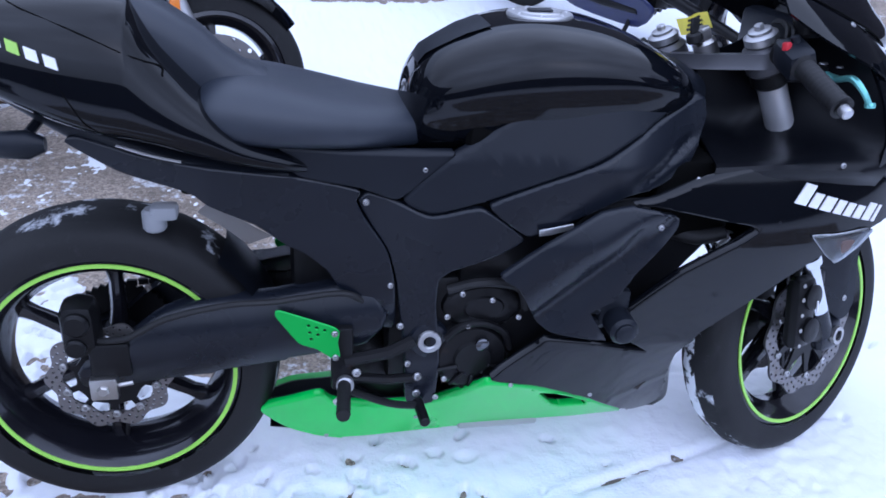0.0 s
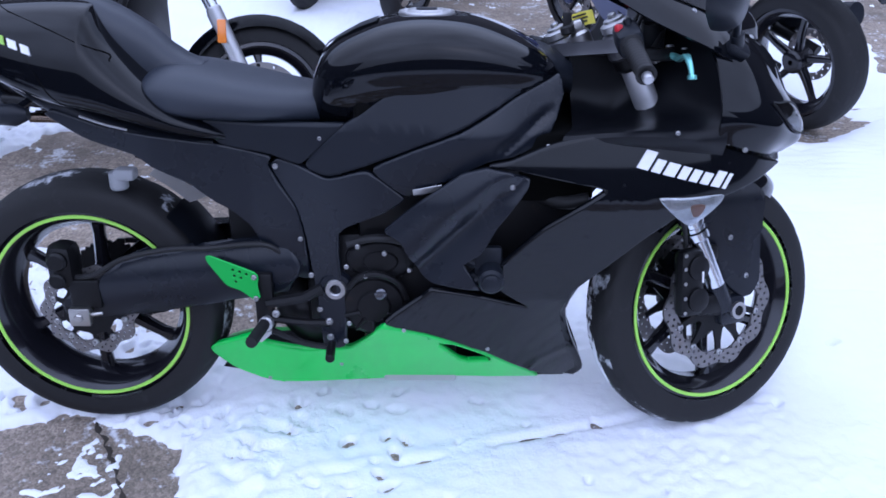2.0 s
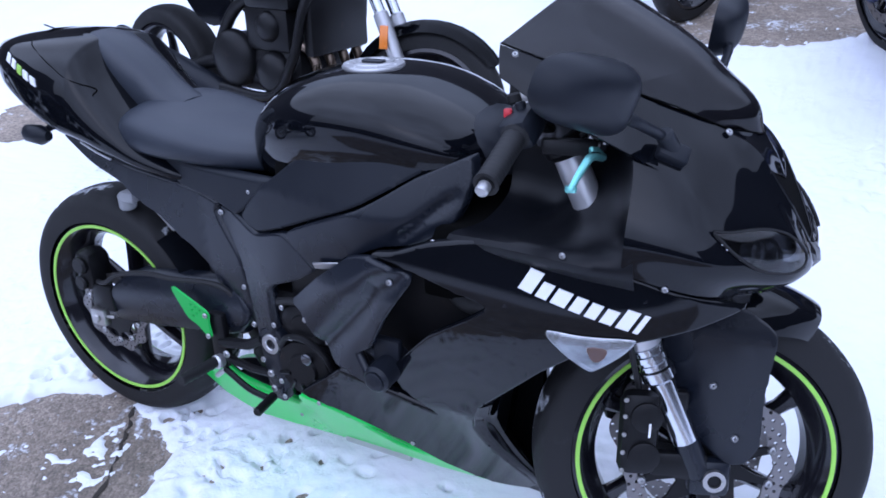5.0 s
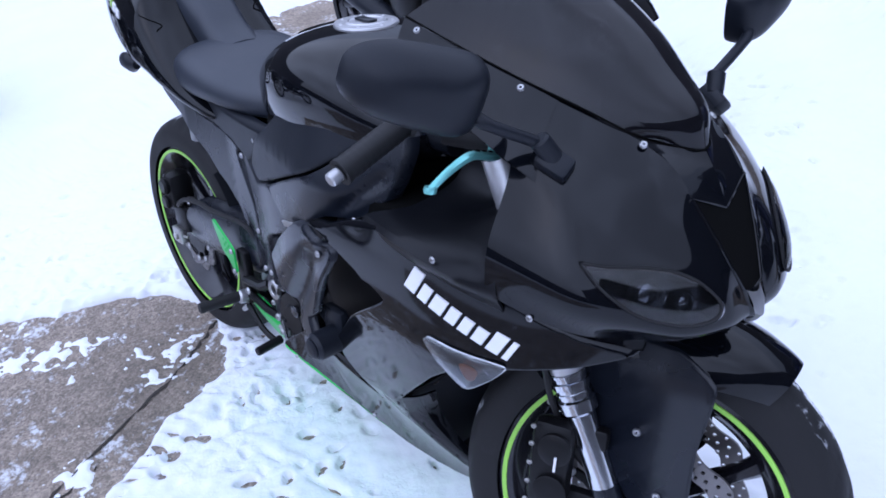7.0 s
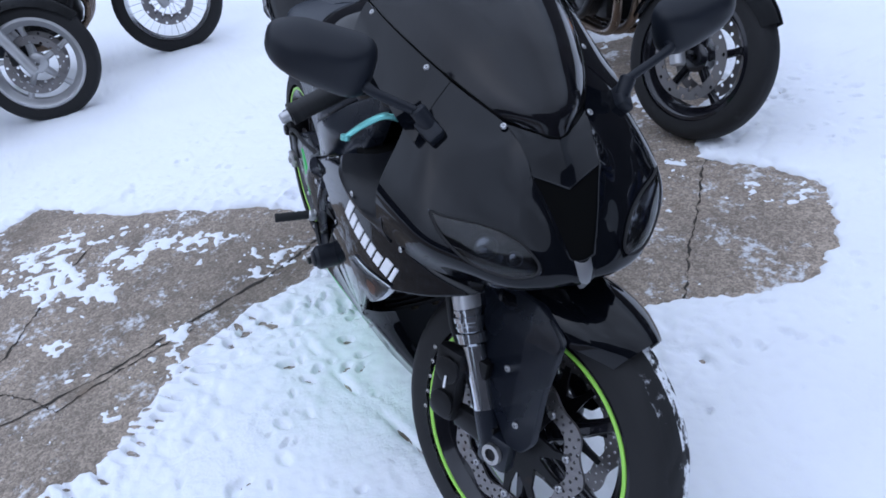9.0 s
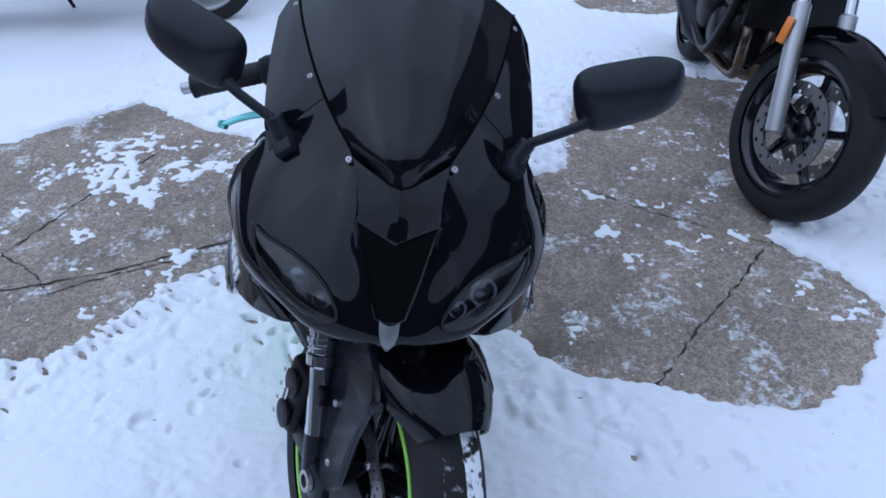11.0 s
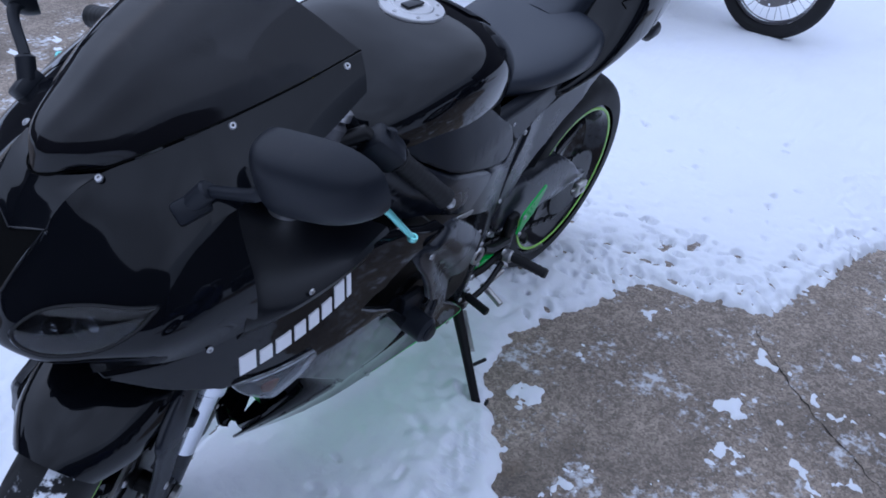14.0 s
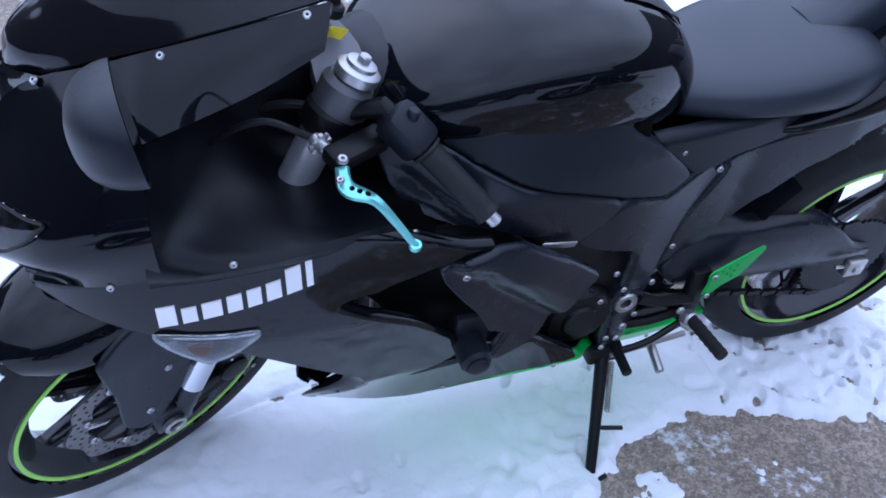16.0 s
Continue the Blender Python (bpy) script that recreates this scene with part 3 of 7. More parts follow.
for s, _ in SIDES:
    b = box((-0.022, s * 0.118 - 0.010, 0.294), (0.024, s * 0.118 + 0.010, 0.336), 0.003)
    rod((0.024, s * 0.118, 0.318), (0.05, s * 0.118, 0.322), 0.004, 6, b)
    rod((0, s * 0.122, 0.314), (0, s * 0.134, 0.314), 0.011, 6, b)
    mpart("chain_adjuster", b, STEEL, "steel axle block with hexagon nut")
cal = box((-0.062, -0.122, 0.372), (0.002, -0.050, 0.480), 0.026)
rod((-0.03, -0.13, 0.445), (-0.03, -0.05, 0.445), 0.022, 16, cal)
rod((-0.035, -0.13, 0.400), (-0.035, -0.05, 0.400), 0.018, 16, cal)
box((-0.02, -0.115, 0.33), (0.05, -0.095, 0.40), 0.008, cal)
mpart("rear_caliper", cal, ENGINE, "black rear brake caliper")
mpart("rear_brake_hose", tube(spline([(-0.01, -0.10, 0.40), (0.05, -0.125, 0.418), (0.12, -0.135, 0.458), (0.22, -0.14, 0.482), (0.3, -0.14, 0.485), (0.42, -0.13, 0.49), (0.47, -0.12, 0.45)], 8), 0.006, 8), GRIP)
b = box((0.100, -0.080, 0.612), (0.145, -0.042, 0.638), 0.008)
rod((0.105, -0.06, 0.59), (0.105, -0.06, 0.63), 0.02, 10, b)
mpart("brake_reservoir", b, MILKY, "clear plastic brake fluid reservoir")
hug = []
for k in range(9):
    a = radians(8 + 40 * k / 8)
    hug.append([Vector((0.004 + (0.318 - 0.016 * (abs(y) / 0.08) ** 2) * math.cos(a), y, 0.312 + (0.318 - 0.016 * (abs(y) / 0.08) ** 2) * math.sin(a))) for y in (-0.085, -0.06, -0.03, 0, 0.03, 0.06, 0.085)])
bm = loft(hug, closed=False)
bmesh.ops.solidify(bm, geom=bm.faces[:], thickness=0.005)
guard = mpart("inner_mudguard", bm, PLASTIC, "black inner rear mudguard")
# grey strip in place of the ground that shows through below the frame cover
bm = loft([[(0.177, -0.076, 0.628), (0.196, -0.074, 0.645)], [(0.222, -0.079, 0.598), (0.248, -0.077, 0.613)], [(0.258, -0.080, 0.567), (0.299, -0.078, 0.581)]], closed=False)
bmesh.ops.solidify(bm, geom=bm.faces[:], thickness=0.003)
mpart("ground_gap_strip", bm, STEEL, "grey strip standing in for ground seen past the mudguard", guard)
# dark linkage and collector between the frame halves
mpart("shock_linkage", box((0.33, -0.07, 0.43), (0.46, 0.07, 0.62), 0.02), ENGINE)
mpart("exhaust_collector", tube(spline([(0.80, 0.0, 0.24), (0.62, 0.0, 0.24), (0.50, -0.02, 0.27), (0.44, -0.02, 0.36)], 6), [0.05] * 8 + [0.06] * 8 + [0.05] * 3, 16), ENGINE, "stained exhaust collector")
# rear shock and linkage
shock = mpart("rear_shock", tube([(0.42, 0, 0.33), (0.40, 0, 0.60)], 0.022, 12), ENGINE)
mpart("coil_spring", tube([(0.415 - 0.016 * k / 120 + 0.038 * math.cos(k * 0.42), 0.038 * math.sin(k * 0.42), 0.37 + 0.19 * k / 120) for k in range(121)], 0.006, 6), ENGINE, "", shock)


# engine: crankcase, cylinder block, covers, sump and pipes
bm = box((0.56, -0.135, 0.30), (0.92, 0.135, 0.52), 0.03)
box((0.62, -0.14, 0.48), (0.90, 0.14, 0.70), 0.02, bm)
box((0.50, -0.10, 0.27), (0.70, 0.10, 0.50), 0.02, bm)
mpart("engine_block", bm, ENGINE, "black engine block behind the fairing")
for s, cx, cz, r in ((-1, 0.652, 0.360, 0.074), (-1, 0.668, 0.462, 0.066), (1, 0.80, 0.40, 0.075), (1, 0.66, 0.38, 0.07)):
    c = turned([(0.001, 0.032), (r * 0.45, 0.032), (r * 0.5, 0.026), (r * 0.82, 0.024), (r * 0.96, 0.014), (r, 0.0), (r, -0.03), (0.001, -0.03)], 28, closed=False)
    for k in range(7):
        a = 2 * math.pi * k / 7
        dome((r * 0.9 * math.cos(a), 0.016, r * 0.9 * math.sin(a)), 0.006, (0, 1, 0), c)
    wide, out, tall = (1.15, 0.7, 0.72) if cz > 0.45 else (1, 1, 1)
    c.transform(Matrix.Translation((cx, s * 0.135, cz)) @ Matrix.Diagonal((wide, s * out, tall, 1)))
    mpart("engine_cover", c, ENGINE, "round black engine cover with bolts")
# clutch cover on the right: raised web, sight window and cast ribs
b = tube(spline([(0.600, -0.160, 0.405), (0.625, -0.166, 0.432), (0.665, -0.167, 0.438), (0.705, -0.162, 0.415), (0.722, -0.155, 0.375)], 6), 0.007, 8)
for k in range(5):
    a = radians(200 + 34 * k)
    rod((0.652 + 0.030 * math.cos(a), -0.168, 0.360 + 0.030 * math.sin(a)), (0.652 + 0.068 * math.cos(a), -0.158, 0.360 + 0.068 * math.sin(a)), 0.004, 6, b)
mpart("cover_rib", b, ENGINE, "cast ribs on the clutch cover")
mpart("sight_window", rod((0.668, -0.160, 0.392), (0.668, -0.171, 0.392), 0.013, 18), LENS_DARK, "oil sight window")
b = tube(spline([(0.60, -0.150, 0.50), (0.66, -0.156, 0.515), (0.73, -0.152, 0.50), (0.748, -0.15, 0.455)], 6), 0.009, 8)
mpart("engine_hose", b, GRIP)
bm = bmesh.new()
for k in range(4):
    y = -0.105 + 0.07 * k
    tube(spline([(0.90, y, 0.60), (0.985, y, 0.55), (1.0, y * 0.8, 0.42), (0.94, y * 0.6, 0.29), (0.80, y * 0.5, 0.235), (0.62, y * 0.4, 0.23)], 6), 0.018, 10, bm)
mpart("exhaust_header", bm, BRONZE, "heat-stained exhaust header pipes")
radiator = mpart("radiator", box((0.98, -0.15, 0.36), (1.015, 0.15, 0.66), 0.005), ENGINE, "black finned radiator")
for k in range(24):
    mpart("radiator_fin", box((1.014, -0.145, 0.37 + 0.012 * k), (1.019, 0.145, 0.374 + 0.012 * k), 0), ENGINE, "", radiator)
mpart("hose", tube(spline([(0.95, -0.12, 0.62), (1.03, -0.17, 0.60), (1.09, -0.185, 0.61)], 6), 0.014, 10), GRIP)
mpart("clamp", rod((1.076, -0.186, 0.592), (1.094, -0.190, 0.610), 0.009), ALLOY, "silver hose clamp")


# main frame and covers: outlines in side view
def w_frame(x, z):
    return smooth([(0.42, 0.118), (0.47, 0.126), (0.52, 0.140), (0.58, 0.158), (0.65, 0.174), (0.74, 0.184)], x) - 0.10 * soft(0.36 - z, 0.03)


def w_sub(x, z):
    return 0.100 + 0.022 * max(0.0, min(1.0, x / 0.2)) + 0.014 * max(0.0, min(1.0, (x - 0.40) / 0.10)) - 0.20 * max(0.0, 0.44 - z) - 1.2 * soft(0.66 - 0.34 * max(0.0, x - 0.1) - z, 0.02) ** 2


def w_cover(x, z):
    return smooth([(0.5, 0.128), (0.6, 0.158), (0.75, 0.188), (0.88, 0.197), (1.0, 0.166), (1.1, 0.145)], x) - 0.28 * soft(z - 0.74)


SEAM = [(0.66, 0.336, 0.212), (0.75, 0.314, 0.195), (0.85, 0.262, 0.160), (0.90, 0.234, 0.143), (0.95, 0.202, 0.120), (1.0, 0.162, 0.085), (1.05, 0.126, 0.046), (1.09, 0.112, 0.022), (1.12, 0.108, 0.010)]
KEEL = [(0.22, 0.160, 0.040), (0.32, 0.132, 0.050), (0.45, 0.122, 0.050), (0.90, 0.124, 0.050), (1.0, 0.117, 0.036), (1.05, 0.112, 0.028), (1.12, 0.106, 0.010)]


def w_side(x, z):
    w = smooth([(0.55, 0.19), (0.65, 0.205), (0.8, 0.235), (0.95, 0.250), (1.15, 0.2605), (1.25, 0.254), (1.35, 0.231), (1.42, 0.198), (1.5, 0.130)], x)
    tuck = interp([(0.68, 0.02), (0.75, 0.13), (0.85, 0.23), (1.0, 0.30), (1.2, 0.31)], x)[0]
    w = w - tuck * soft(0.62 - max(z, 0.40)) ** 1.2 - 0.42 * soft(z - 0.765, 0.015) - 0.8 * soft(z - 0.60) ** 2
    if z >= 0.40:
        return w
    # below the crease the panel tucks in towards the seam of the pan
    low, out = interp(SEAM, x)
    f = max(-0.3, (z - low) / (0.40 - low))
    return out + (w - out) * f


def w_belly(x, z):
    """The lower pan slopes in steeply from the seam to the keel."""
    low, keel = interp(KEEL, x)
    steep = interp([(0.22, 2.3), (0.50, 2.0), (0.66, 1.34), (0.85, 1.26), (0.95, 1.1), (1.05, 1.0)], x)[0]
    return min(w_side(max(x, 0.66), max(z, 0.2)), keel + (z - low) / steep)


def w_duct(x, z):
    """Air duct cover: swells forward, with a scooped crease near its front end."""
    off = ((x - 0.917) * -0.633 + (z - 0.708) * 0.774)
    run = (x - 0.917) * 0.774 + (z - 0.708) * 0.633
    scoop = math.exp(-(off / 0.010) ** 2) * max(0.0, min(1.0, (run + 0.02) / 0.03)) * max(0.0, min(1.0, (0.135 - run) / 0.03))
    return w_cover(x, z) + 0.008 - 0.9 * (z - 0.695 - 0.45 * (x - 0.75)) ** 2 - 0.007 * scoop


FRAME = [(0.442, 0.662), (0.46, 0.675), (0.498, 0.665), (0.563, 0.636), (0.647, 0.664), (0.727, 0.606), (0.68, 0.576), (0.6, 0.541), (0.581, 0.522), (0.579, 0.47), (0.591, 0.363), (0.588, 0.254), (0.535, 0.244), (0.531, 0.353), (0.511, 0.517), (0.496, 0.572), (0.466, 0.618)]
SUBCOVER = [(-0.015, 0.761), (0.006, 0.77), (0.109, 0.736), (0.206, 0.72), (0.35, 0.702), (0.45, 0.68), (0.438, 0.662), (0.457, 0.625), (0.494, 0.571), (0.508, 0.511), (0.514, 0.396), (0.449, 0.42), (0.41, 0.497), (0.391, 0.532), (0.352, 0.566), (0.322, 0.582), (0.275, 0.62), (0.199, 0.656), (0.173, 0.679), (0.066, 0.711)]
DUCT = [(0.651, 0.667), (0.742, 0.708), (0.835, 0.745), (0.881, 0.771), (0.937, 0.807), (0.995, 0.835), (1.029, 0.848), (1.035, 0.816), (1.023, 0.769), (0.999, 0.718), (0.936, 0.695), (0.887, 0.69), (0.795, 0.645), (0.728, 0.61)]
COVER = [(0.51, 0.664), (0.563, 0.642), (0.642, 0.671), (0.742, 0.714), (0.835, 0.752), (0.88, 0.778), (0.942, 0.814), (0.984, 0.837), (0.959, 0.842), (0.879, 0.841), (0.821, 0.842), (0.745, 0.836), (0.715, 0.826), (0.682, 0.805), (0.635, 0.77), (0.597, 0.747)]
SEATTRIM = [(0.275, 0.757), (0.42, 0.748), (0.55, 0.748), (0.602, 0.750), (0.596, 0.740), (0.508, 0.664), (0.444, 0.688), (0.35, 0.702)]
for s, _ in SIDES:
    f = mpart("frame_spar", panel(rounded(FRAME, 0.12, 2), w_frame, s, depth=0.03, lip=0.004, drop=0.003), SATIN, "satin black frame spar")
    mpart("frame_cover", panel(rounded(SUBCOVER, 0.14, 2), w_sub, s, depth=0.03, lip=0.004, drop=0.003), SATIN, "satin black curved frame cover")
    mpart("air_duct", panel(rounded(DUCT, 0.12, 2), w_duct, s, depth=0.03, lip=0.004, drop=0.003, cell=0.009), SATIN, "satin black air duct cover")
    mpart("tank_side_cover", panel(rounded(COVER, 0.16, 2), lambda x, z: w_cover(x, z) + 0.004, s, depth=0.03, lip=0.007), PLASTIC, "matt black tank side cover")
    mpart("seat_trim", panel(rounded(SEATTRIM, 0.10, 2), lambda x, z: 0.128 + 0.10 * (x - 0.4), s, depth=0.03, lip=0.005), PLASTIC)
    b = turned([(0.011, -0.03), (0.011, 0.004), (0.013, 0.006), (0.021, 0.006), (0.023, 0.003), (0.023, -0.03)], 28)
    b.transform(Matrix.Translation((0.571, s * 0.154, 0.398)) @ Matrix.Diagonal((1, s, 1, 1)))
    pv = mpart("pivot_bolt", b, BOLT, "steel swingarm pivot ring")
    b = rod((0.571, s * 0.12, 0.398), (0.571, s * 0.156, 0.398), 0.0105, 6)
    mpart("socket", b, ENGINE, "dark hexagon socket", pv)
    b = turned([(0.024, -0.03), (0.024, 0.001), (0.034, 0.0), (0.037, -0.006), (0.037, -0.03)], 28)
    b.transform(Matrix.Translation((0.571, s * 0.154, 0.398)) @ Matrix.Diagonal((1, s, 1, 1)))
    mpart("pivot_boss", b, SATIN, "", pv)


# inner bracing between the frame spars, dark and mostly hidden
bm = box((0.45, -0.10, 0.50), (0.62, 0.10, 0.68), 0.02)
box((0.62, -0.15, 0.62), (0.98, 0.15, 0.80), 0.02, bm)
box((0.15, -0.09, 0.66), (0.46, 0.09, 0.74), 0.015, bm)
box((0.95, -0.175, 0.60), (1.10, 0.175, 0.742), 0.01, bm)
mpart("airbox", bm, GAP)

def grid_at(grid, u, v):
    """Smooth place on a net of guide points; u along the rows, v across, both 0 to 1."""
    def cubic(p, t):
        k = min(int(t), len(p) - 2)
        f = t - k
        p1, p2 = p[k], p[k + 1]
        p0 = p[k - 1] if k else p1 * 2 - p2
        p3 = p[k + 2] if k + 2 < len(p) else p2 * 2 - p1
        return 0.5 * (2 * p1 + (p2 - p0) * f + (2 * p0 - 5 * p1 + 4 * p2 - p3) * f * f + (3 * p1 - p0 - 3 * p2 + p3) * f ** 3)
    rows = [cubic([Vector(p) for p in row], v * (len(row) - 1)) for row in grid]
    return cubic(rows, u * (len(grid) - 1))


def normal_at(grid, u, v):
    e = 0.004
    a = grid_at(grid, min(1, u + e), v) - grid_at(grid, max(0, u - e), v)
    b = grid_at(grid, u, min(1, v + e)) - grid_at(grid, u, max(0, v - e))
    n = a.cross(b)
    return n.normalized() if n.length > 1e-9 else Vector((1, 0, 0))


def skin(grid, us, vs, s, lift=0.0, thick=0.004, bm=None, inward=-1):
    """A piece of the skin of a net, on the side s, with thickness."""
    rings = []
    for u in us:
        ring = []
        for v in vs:
            p = grid_at(grid, u, v)
            n = normal_at(grid, u, v)
            if n.dot(p - Vector((1.1, 0, 0.7))) < 0:
                n = -n
            ring.append(mirrored(p + n * lift, s))
        rings.append(ring)
    out = loft(rings, closed=False)
    bmesh.ops.recalc_face_normals(out, faces=out.faces)
    if thick:
        bmesh.ops.solidify(out, geom=out.faces[:], thickness=thick)
    return out if bm is None else join(bm, out)


def span(a, b, n):
    return [a + (b - a) * k / n for k in range(n + 1)]


# main side fairings with the vent opening, and the green belly pan
FAIRING = [(0.884, 0.690), (0.929, 0.699), (1.0, 0.730), (1.10, 0.755), (1.20, 0.757), (1.30, 0.738), (1.40, 0.705), (1.478, 0.678), (1.42, 0.655), (1.345, 0.632), (1.262, 0.602), (1.194, 0.548), (1.136, 0.490), (1.066, 0.420), (1.046, 0.357),
           (1.060, 0.29), (1.080, 0.235), (1.104, 0.175), (1.110, 0.140), (1.090, 0.120), (1.035, 0.133), (0.899, 0.239), (0.764, 0.311), (0.670, 0.340), (0.758, 0.403), (0.775, 0.421), (0.864, 0.404), (0.984, 0.369), (0.918, 0.417), (0.892, 0.459), (0.918, 0.482),
           (0.994, 0.564), (1.118, 0.650), (1.03, 0.666), (0.94, 0.684)]
INNER = [(0.679, 0.546), (0.754, 0.613), (0.836, 0.674), (0.883, 0.688), (0.926, 0.682), (0.966, 0.668), (0.962, 0.650), (0.904, 0.567), (0.876, 0.511), (0.838, 0.485), (0.876, 0.430), (0.776, 0.439), (0.755, 0.452), (0.720, 0.515), (0.712, 0.529)]
BELLY = [(0.251, 0.212), (0.379, 0.271), (0.398, 0.238), (0.488, 0.218), (0.592, 0.235), (0.636, 0.28), (0.67, 0.338), (0.764, 0.308), (0.899, 0.236), (1.04, 0.114), (0.951, 0.12), (0.85, 0.128), (0.642, 0.113), (0.398, 0.099), (0.307, 0.153)]
BELLY_LEFT = [(0.262, 0.178), (0.33, 0.190), (0.42, 0.190), (0.50, 0.200), (0.57, 0.235), (0.62, 0.285)] + BELLY[6:-2] + [(0.405, 0.128), (0.33, 0.138)]
BELLYSLOT = [(0.782, 0.276), (0.843, 0.263), (0.917, 0.208), (0.844, 0.196)]


def w_vent(x, z):
    """Vent panel: two ridges with a widening groove between them."""
    off = ((x - 0.93) - (z - 0.68)) * 0.707
    run = max(0.0, ((0.93 - x) + (0.68 - z)) * 0.707)
    half = 0.010 + 0.12 * run
    step = 1 / (1 + math.exp(-(off - 0.012) / 0.006))
    ridge = 0.32 * ((off + 0.045) * (1 - step) + (off - 0.055) * step)
    return w_side(x, z) + 0.007 + max(-0.02, min(0.02, ridge)) - 0.016 * math.exp(-((off - 0.002 - 0.04 * run) / half) ** 2) * min(1.0, run / 0.05)


for s, _ in SIDES:
    f = mpart("side_fairing", panel(rounded(FAIRING, 0.10, 2), w_side, s, depth=0.02, lip=0.004, cell=0.02), GLOSS_DIRTY, "gloss black side fairing with vent opening")
    mpart("vent_panel", panel(rounded(INNER, 0.07, 2), w_vent, s, depth=0.014, lip=0.003, cell=0.010), SATIN, "satin black grooved vent panel", f)
    mpart("vent_backing", panel([(0.75, 0.56), (0.87, 0.67), (1.10, 0.68), (1.12, 0.64), (1.0, 0.48), (0.96, 0.36), (0.80, 0.40)], lambda x, z: 0.150 + 0.1 * (z - 0.5), s, depth=0.004), ENGINE, "", f)
    # added black skin inside the pan, keeps its green bounce off the snow
    mpart("bounce_liner", panel(rounded(BELLY if s < 0 else BELLY_LEFT, 0.15, 2), lambda x, z: w_belly(x, z) - 0.020, s, [rounded(BELLYSLOT, 0.15, 1)[::-1]], depth=0.004, lip=0.003, cell=0.06), PLASTIC, "hidden black liner added to stop green bounce from the belly pan")
    bl = mpart("belly_pan", panel(rounded(BELLY if s < 0 else BELLY_LEFT, 0.15, 2), w_belly, s, [rounded(BELLYSLOT, 0.15, 1)[::-1]], depth=0.02, lip=0.005, cell=0.04), GREEN, "bright green lower belly pan")
# rounded chin that closes each half at the front
for s, _ in SIDES:
    CHINBOWL = []
    for x, z in ((1.066, 0.420), (1.046, 0.357), (1.060, 0.29), (1.080, 0.235), (1.104, 0.175), (1.110, 0.140), (1.090, 0.120)):
        w = w_side(x, z) - 0.003
        CHINBOWL.append([(x - 0.002, w, z), (x + 0.016, w * 0.86, z - 0.004), (x + 0.020, w * 0.70, z - 0.008)])
    mpart("fairing_chin", skin(CHINBOWL, span(0, 1, 12), span(0, 1, 8), s), GLOSS, "rounded gloss black fairing chin")
# pan floor joining both halves, and the exhaust seen under it
rings = []
for x in (0.28, 0.38, 0.5, 0.63, 0.76, 0.9, 1.0, 1.06, 1.09):
    z, w = interp(KEEL, x)
    w -= 0.004
    rings.append([(x, -w, z + 0.004), (x, -w * 0.6, z), (x, 0, z - 0.002), (x, w * 0.6, z), (x, w, z + 0.004)])
bm = loft(rings, closed=False)
bmesh.ops.solidify(bm, geom=bm.faces[:], thickness=0.004)
mpart("pan_floor", bm, GLOSS)
ring = [(1.0, w_side(1.0, z) - 0.012, z) for z in span(0.165, 0.43, 8)]
bm = loft([[(x, y, z) for _, y, z in ring] + [(x, -y, z) for _, y, z in ring[::-1]] for x in (0.985, 0.993)])
mpart("duct_bulkhead", bm, PLASTIC, "black inner wall behind the fairing chin")
bm = box((0.66, -0.058, 0.1165), (0.83, 0.050, 0.165), 0.006)
mpart("silencer_box", bm, STEEL, "grey exhaust box under the belly")


# ---- upper cowl: one smooth skin from the screen's edge down to the seam ----
COWL = [
    [(1.175, 0.158, 1.008), (1.180, 0.188, 0.968), (1.190, 0.213, 0.915), (1.20, 0.246, 0.84), (1.205, 0.258, 0.765)],
    [(1.273, 0.130, 0.972), (1.283, 0.168, 0.932), (1.300, 0.200, 0.88), (1.305, 0.239, 0.81), (1.303, 0.2455, 0.745)],
    [(1.345, 0.100, 0.943), (1.360, 0.145, 0.905), (1.378, 0.187, 0.855), (1.384, 0.226, 0.785), (1.378, 0.221, 0.722)],
    [(1.405, 0.067, 0.914), (1.418, 0.115, 0.875), (1.430, 0.172, 0.818), (1.440, 0.203, 0.760), (1.425, 0.190, 0.706)],
    [(1.438, 0.060, 0.896), (1.455, 0.092, 0.846), (1.474, 0.132, 0.795), (1.489, 0.152, 0.735), (1.464, 0.142, 0.696)],
    [(1.458, 0.057, 0.878), (1.480, 0.074, 0.826), (1.510, 0.094, 0.772), (1.524, 0.107, 0.718), (1.497, 0.102, 0.690)],
    [(1.470, 0.056, 0.862), (1.498, 0.054, 0.806), (1.532, 0.059, 0.752), (1.542, 0.058, 0.712), (1.517, 0.052, 0.690)],
    [(1.473, 0.055, 0.856), (1.505, 0.039, 0.803), (1.534, 0.022, 0.744), (1.545, 0.018, 0.712), (1.524, 0.016, 0.692)],
]


EYE = [(0.40, 0.585), (0.47, 0.545), (0.56, 0.505), (0.66, 0.475), (0.75, 0.485), (0.815, 0.55), (0.80, 0.635), (0.73, 0.69), (0.64, 0.715), (0.55, 0.715), (0.47, 0.655), (0.425, 0.61)]


def in_eye(u, v):
    """Whether a place on the cowl lies inside the lamp's outline."""
    inside = False
    for (ax, ay), (bx, by) in zip(EYE, EYE[1:] + EYE[:1]):
        if (ay > v) != (by > v) and u < (bx - ax) * (v - ay) / (by - ay) + ax:
            inside = not inside
    return inside


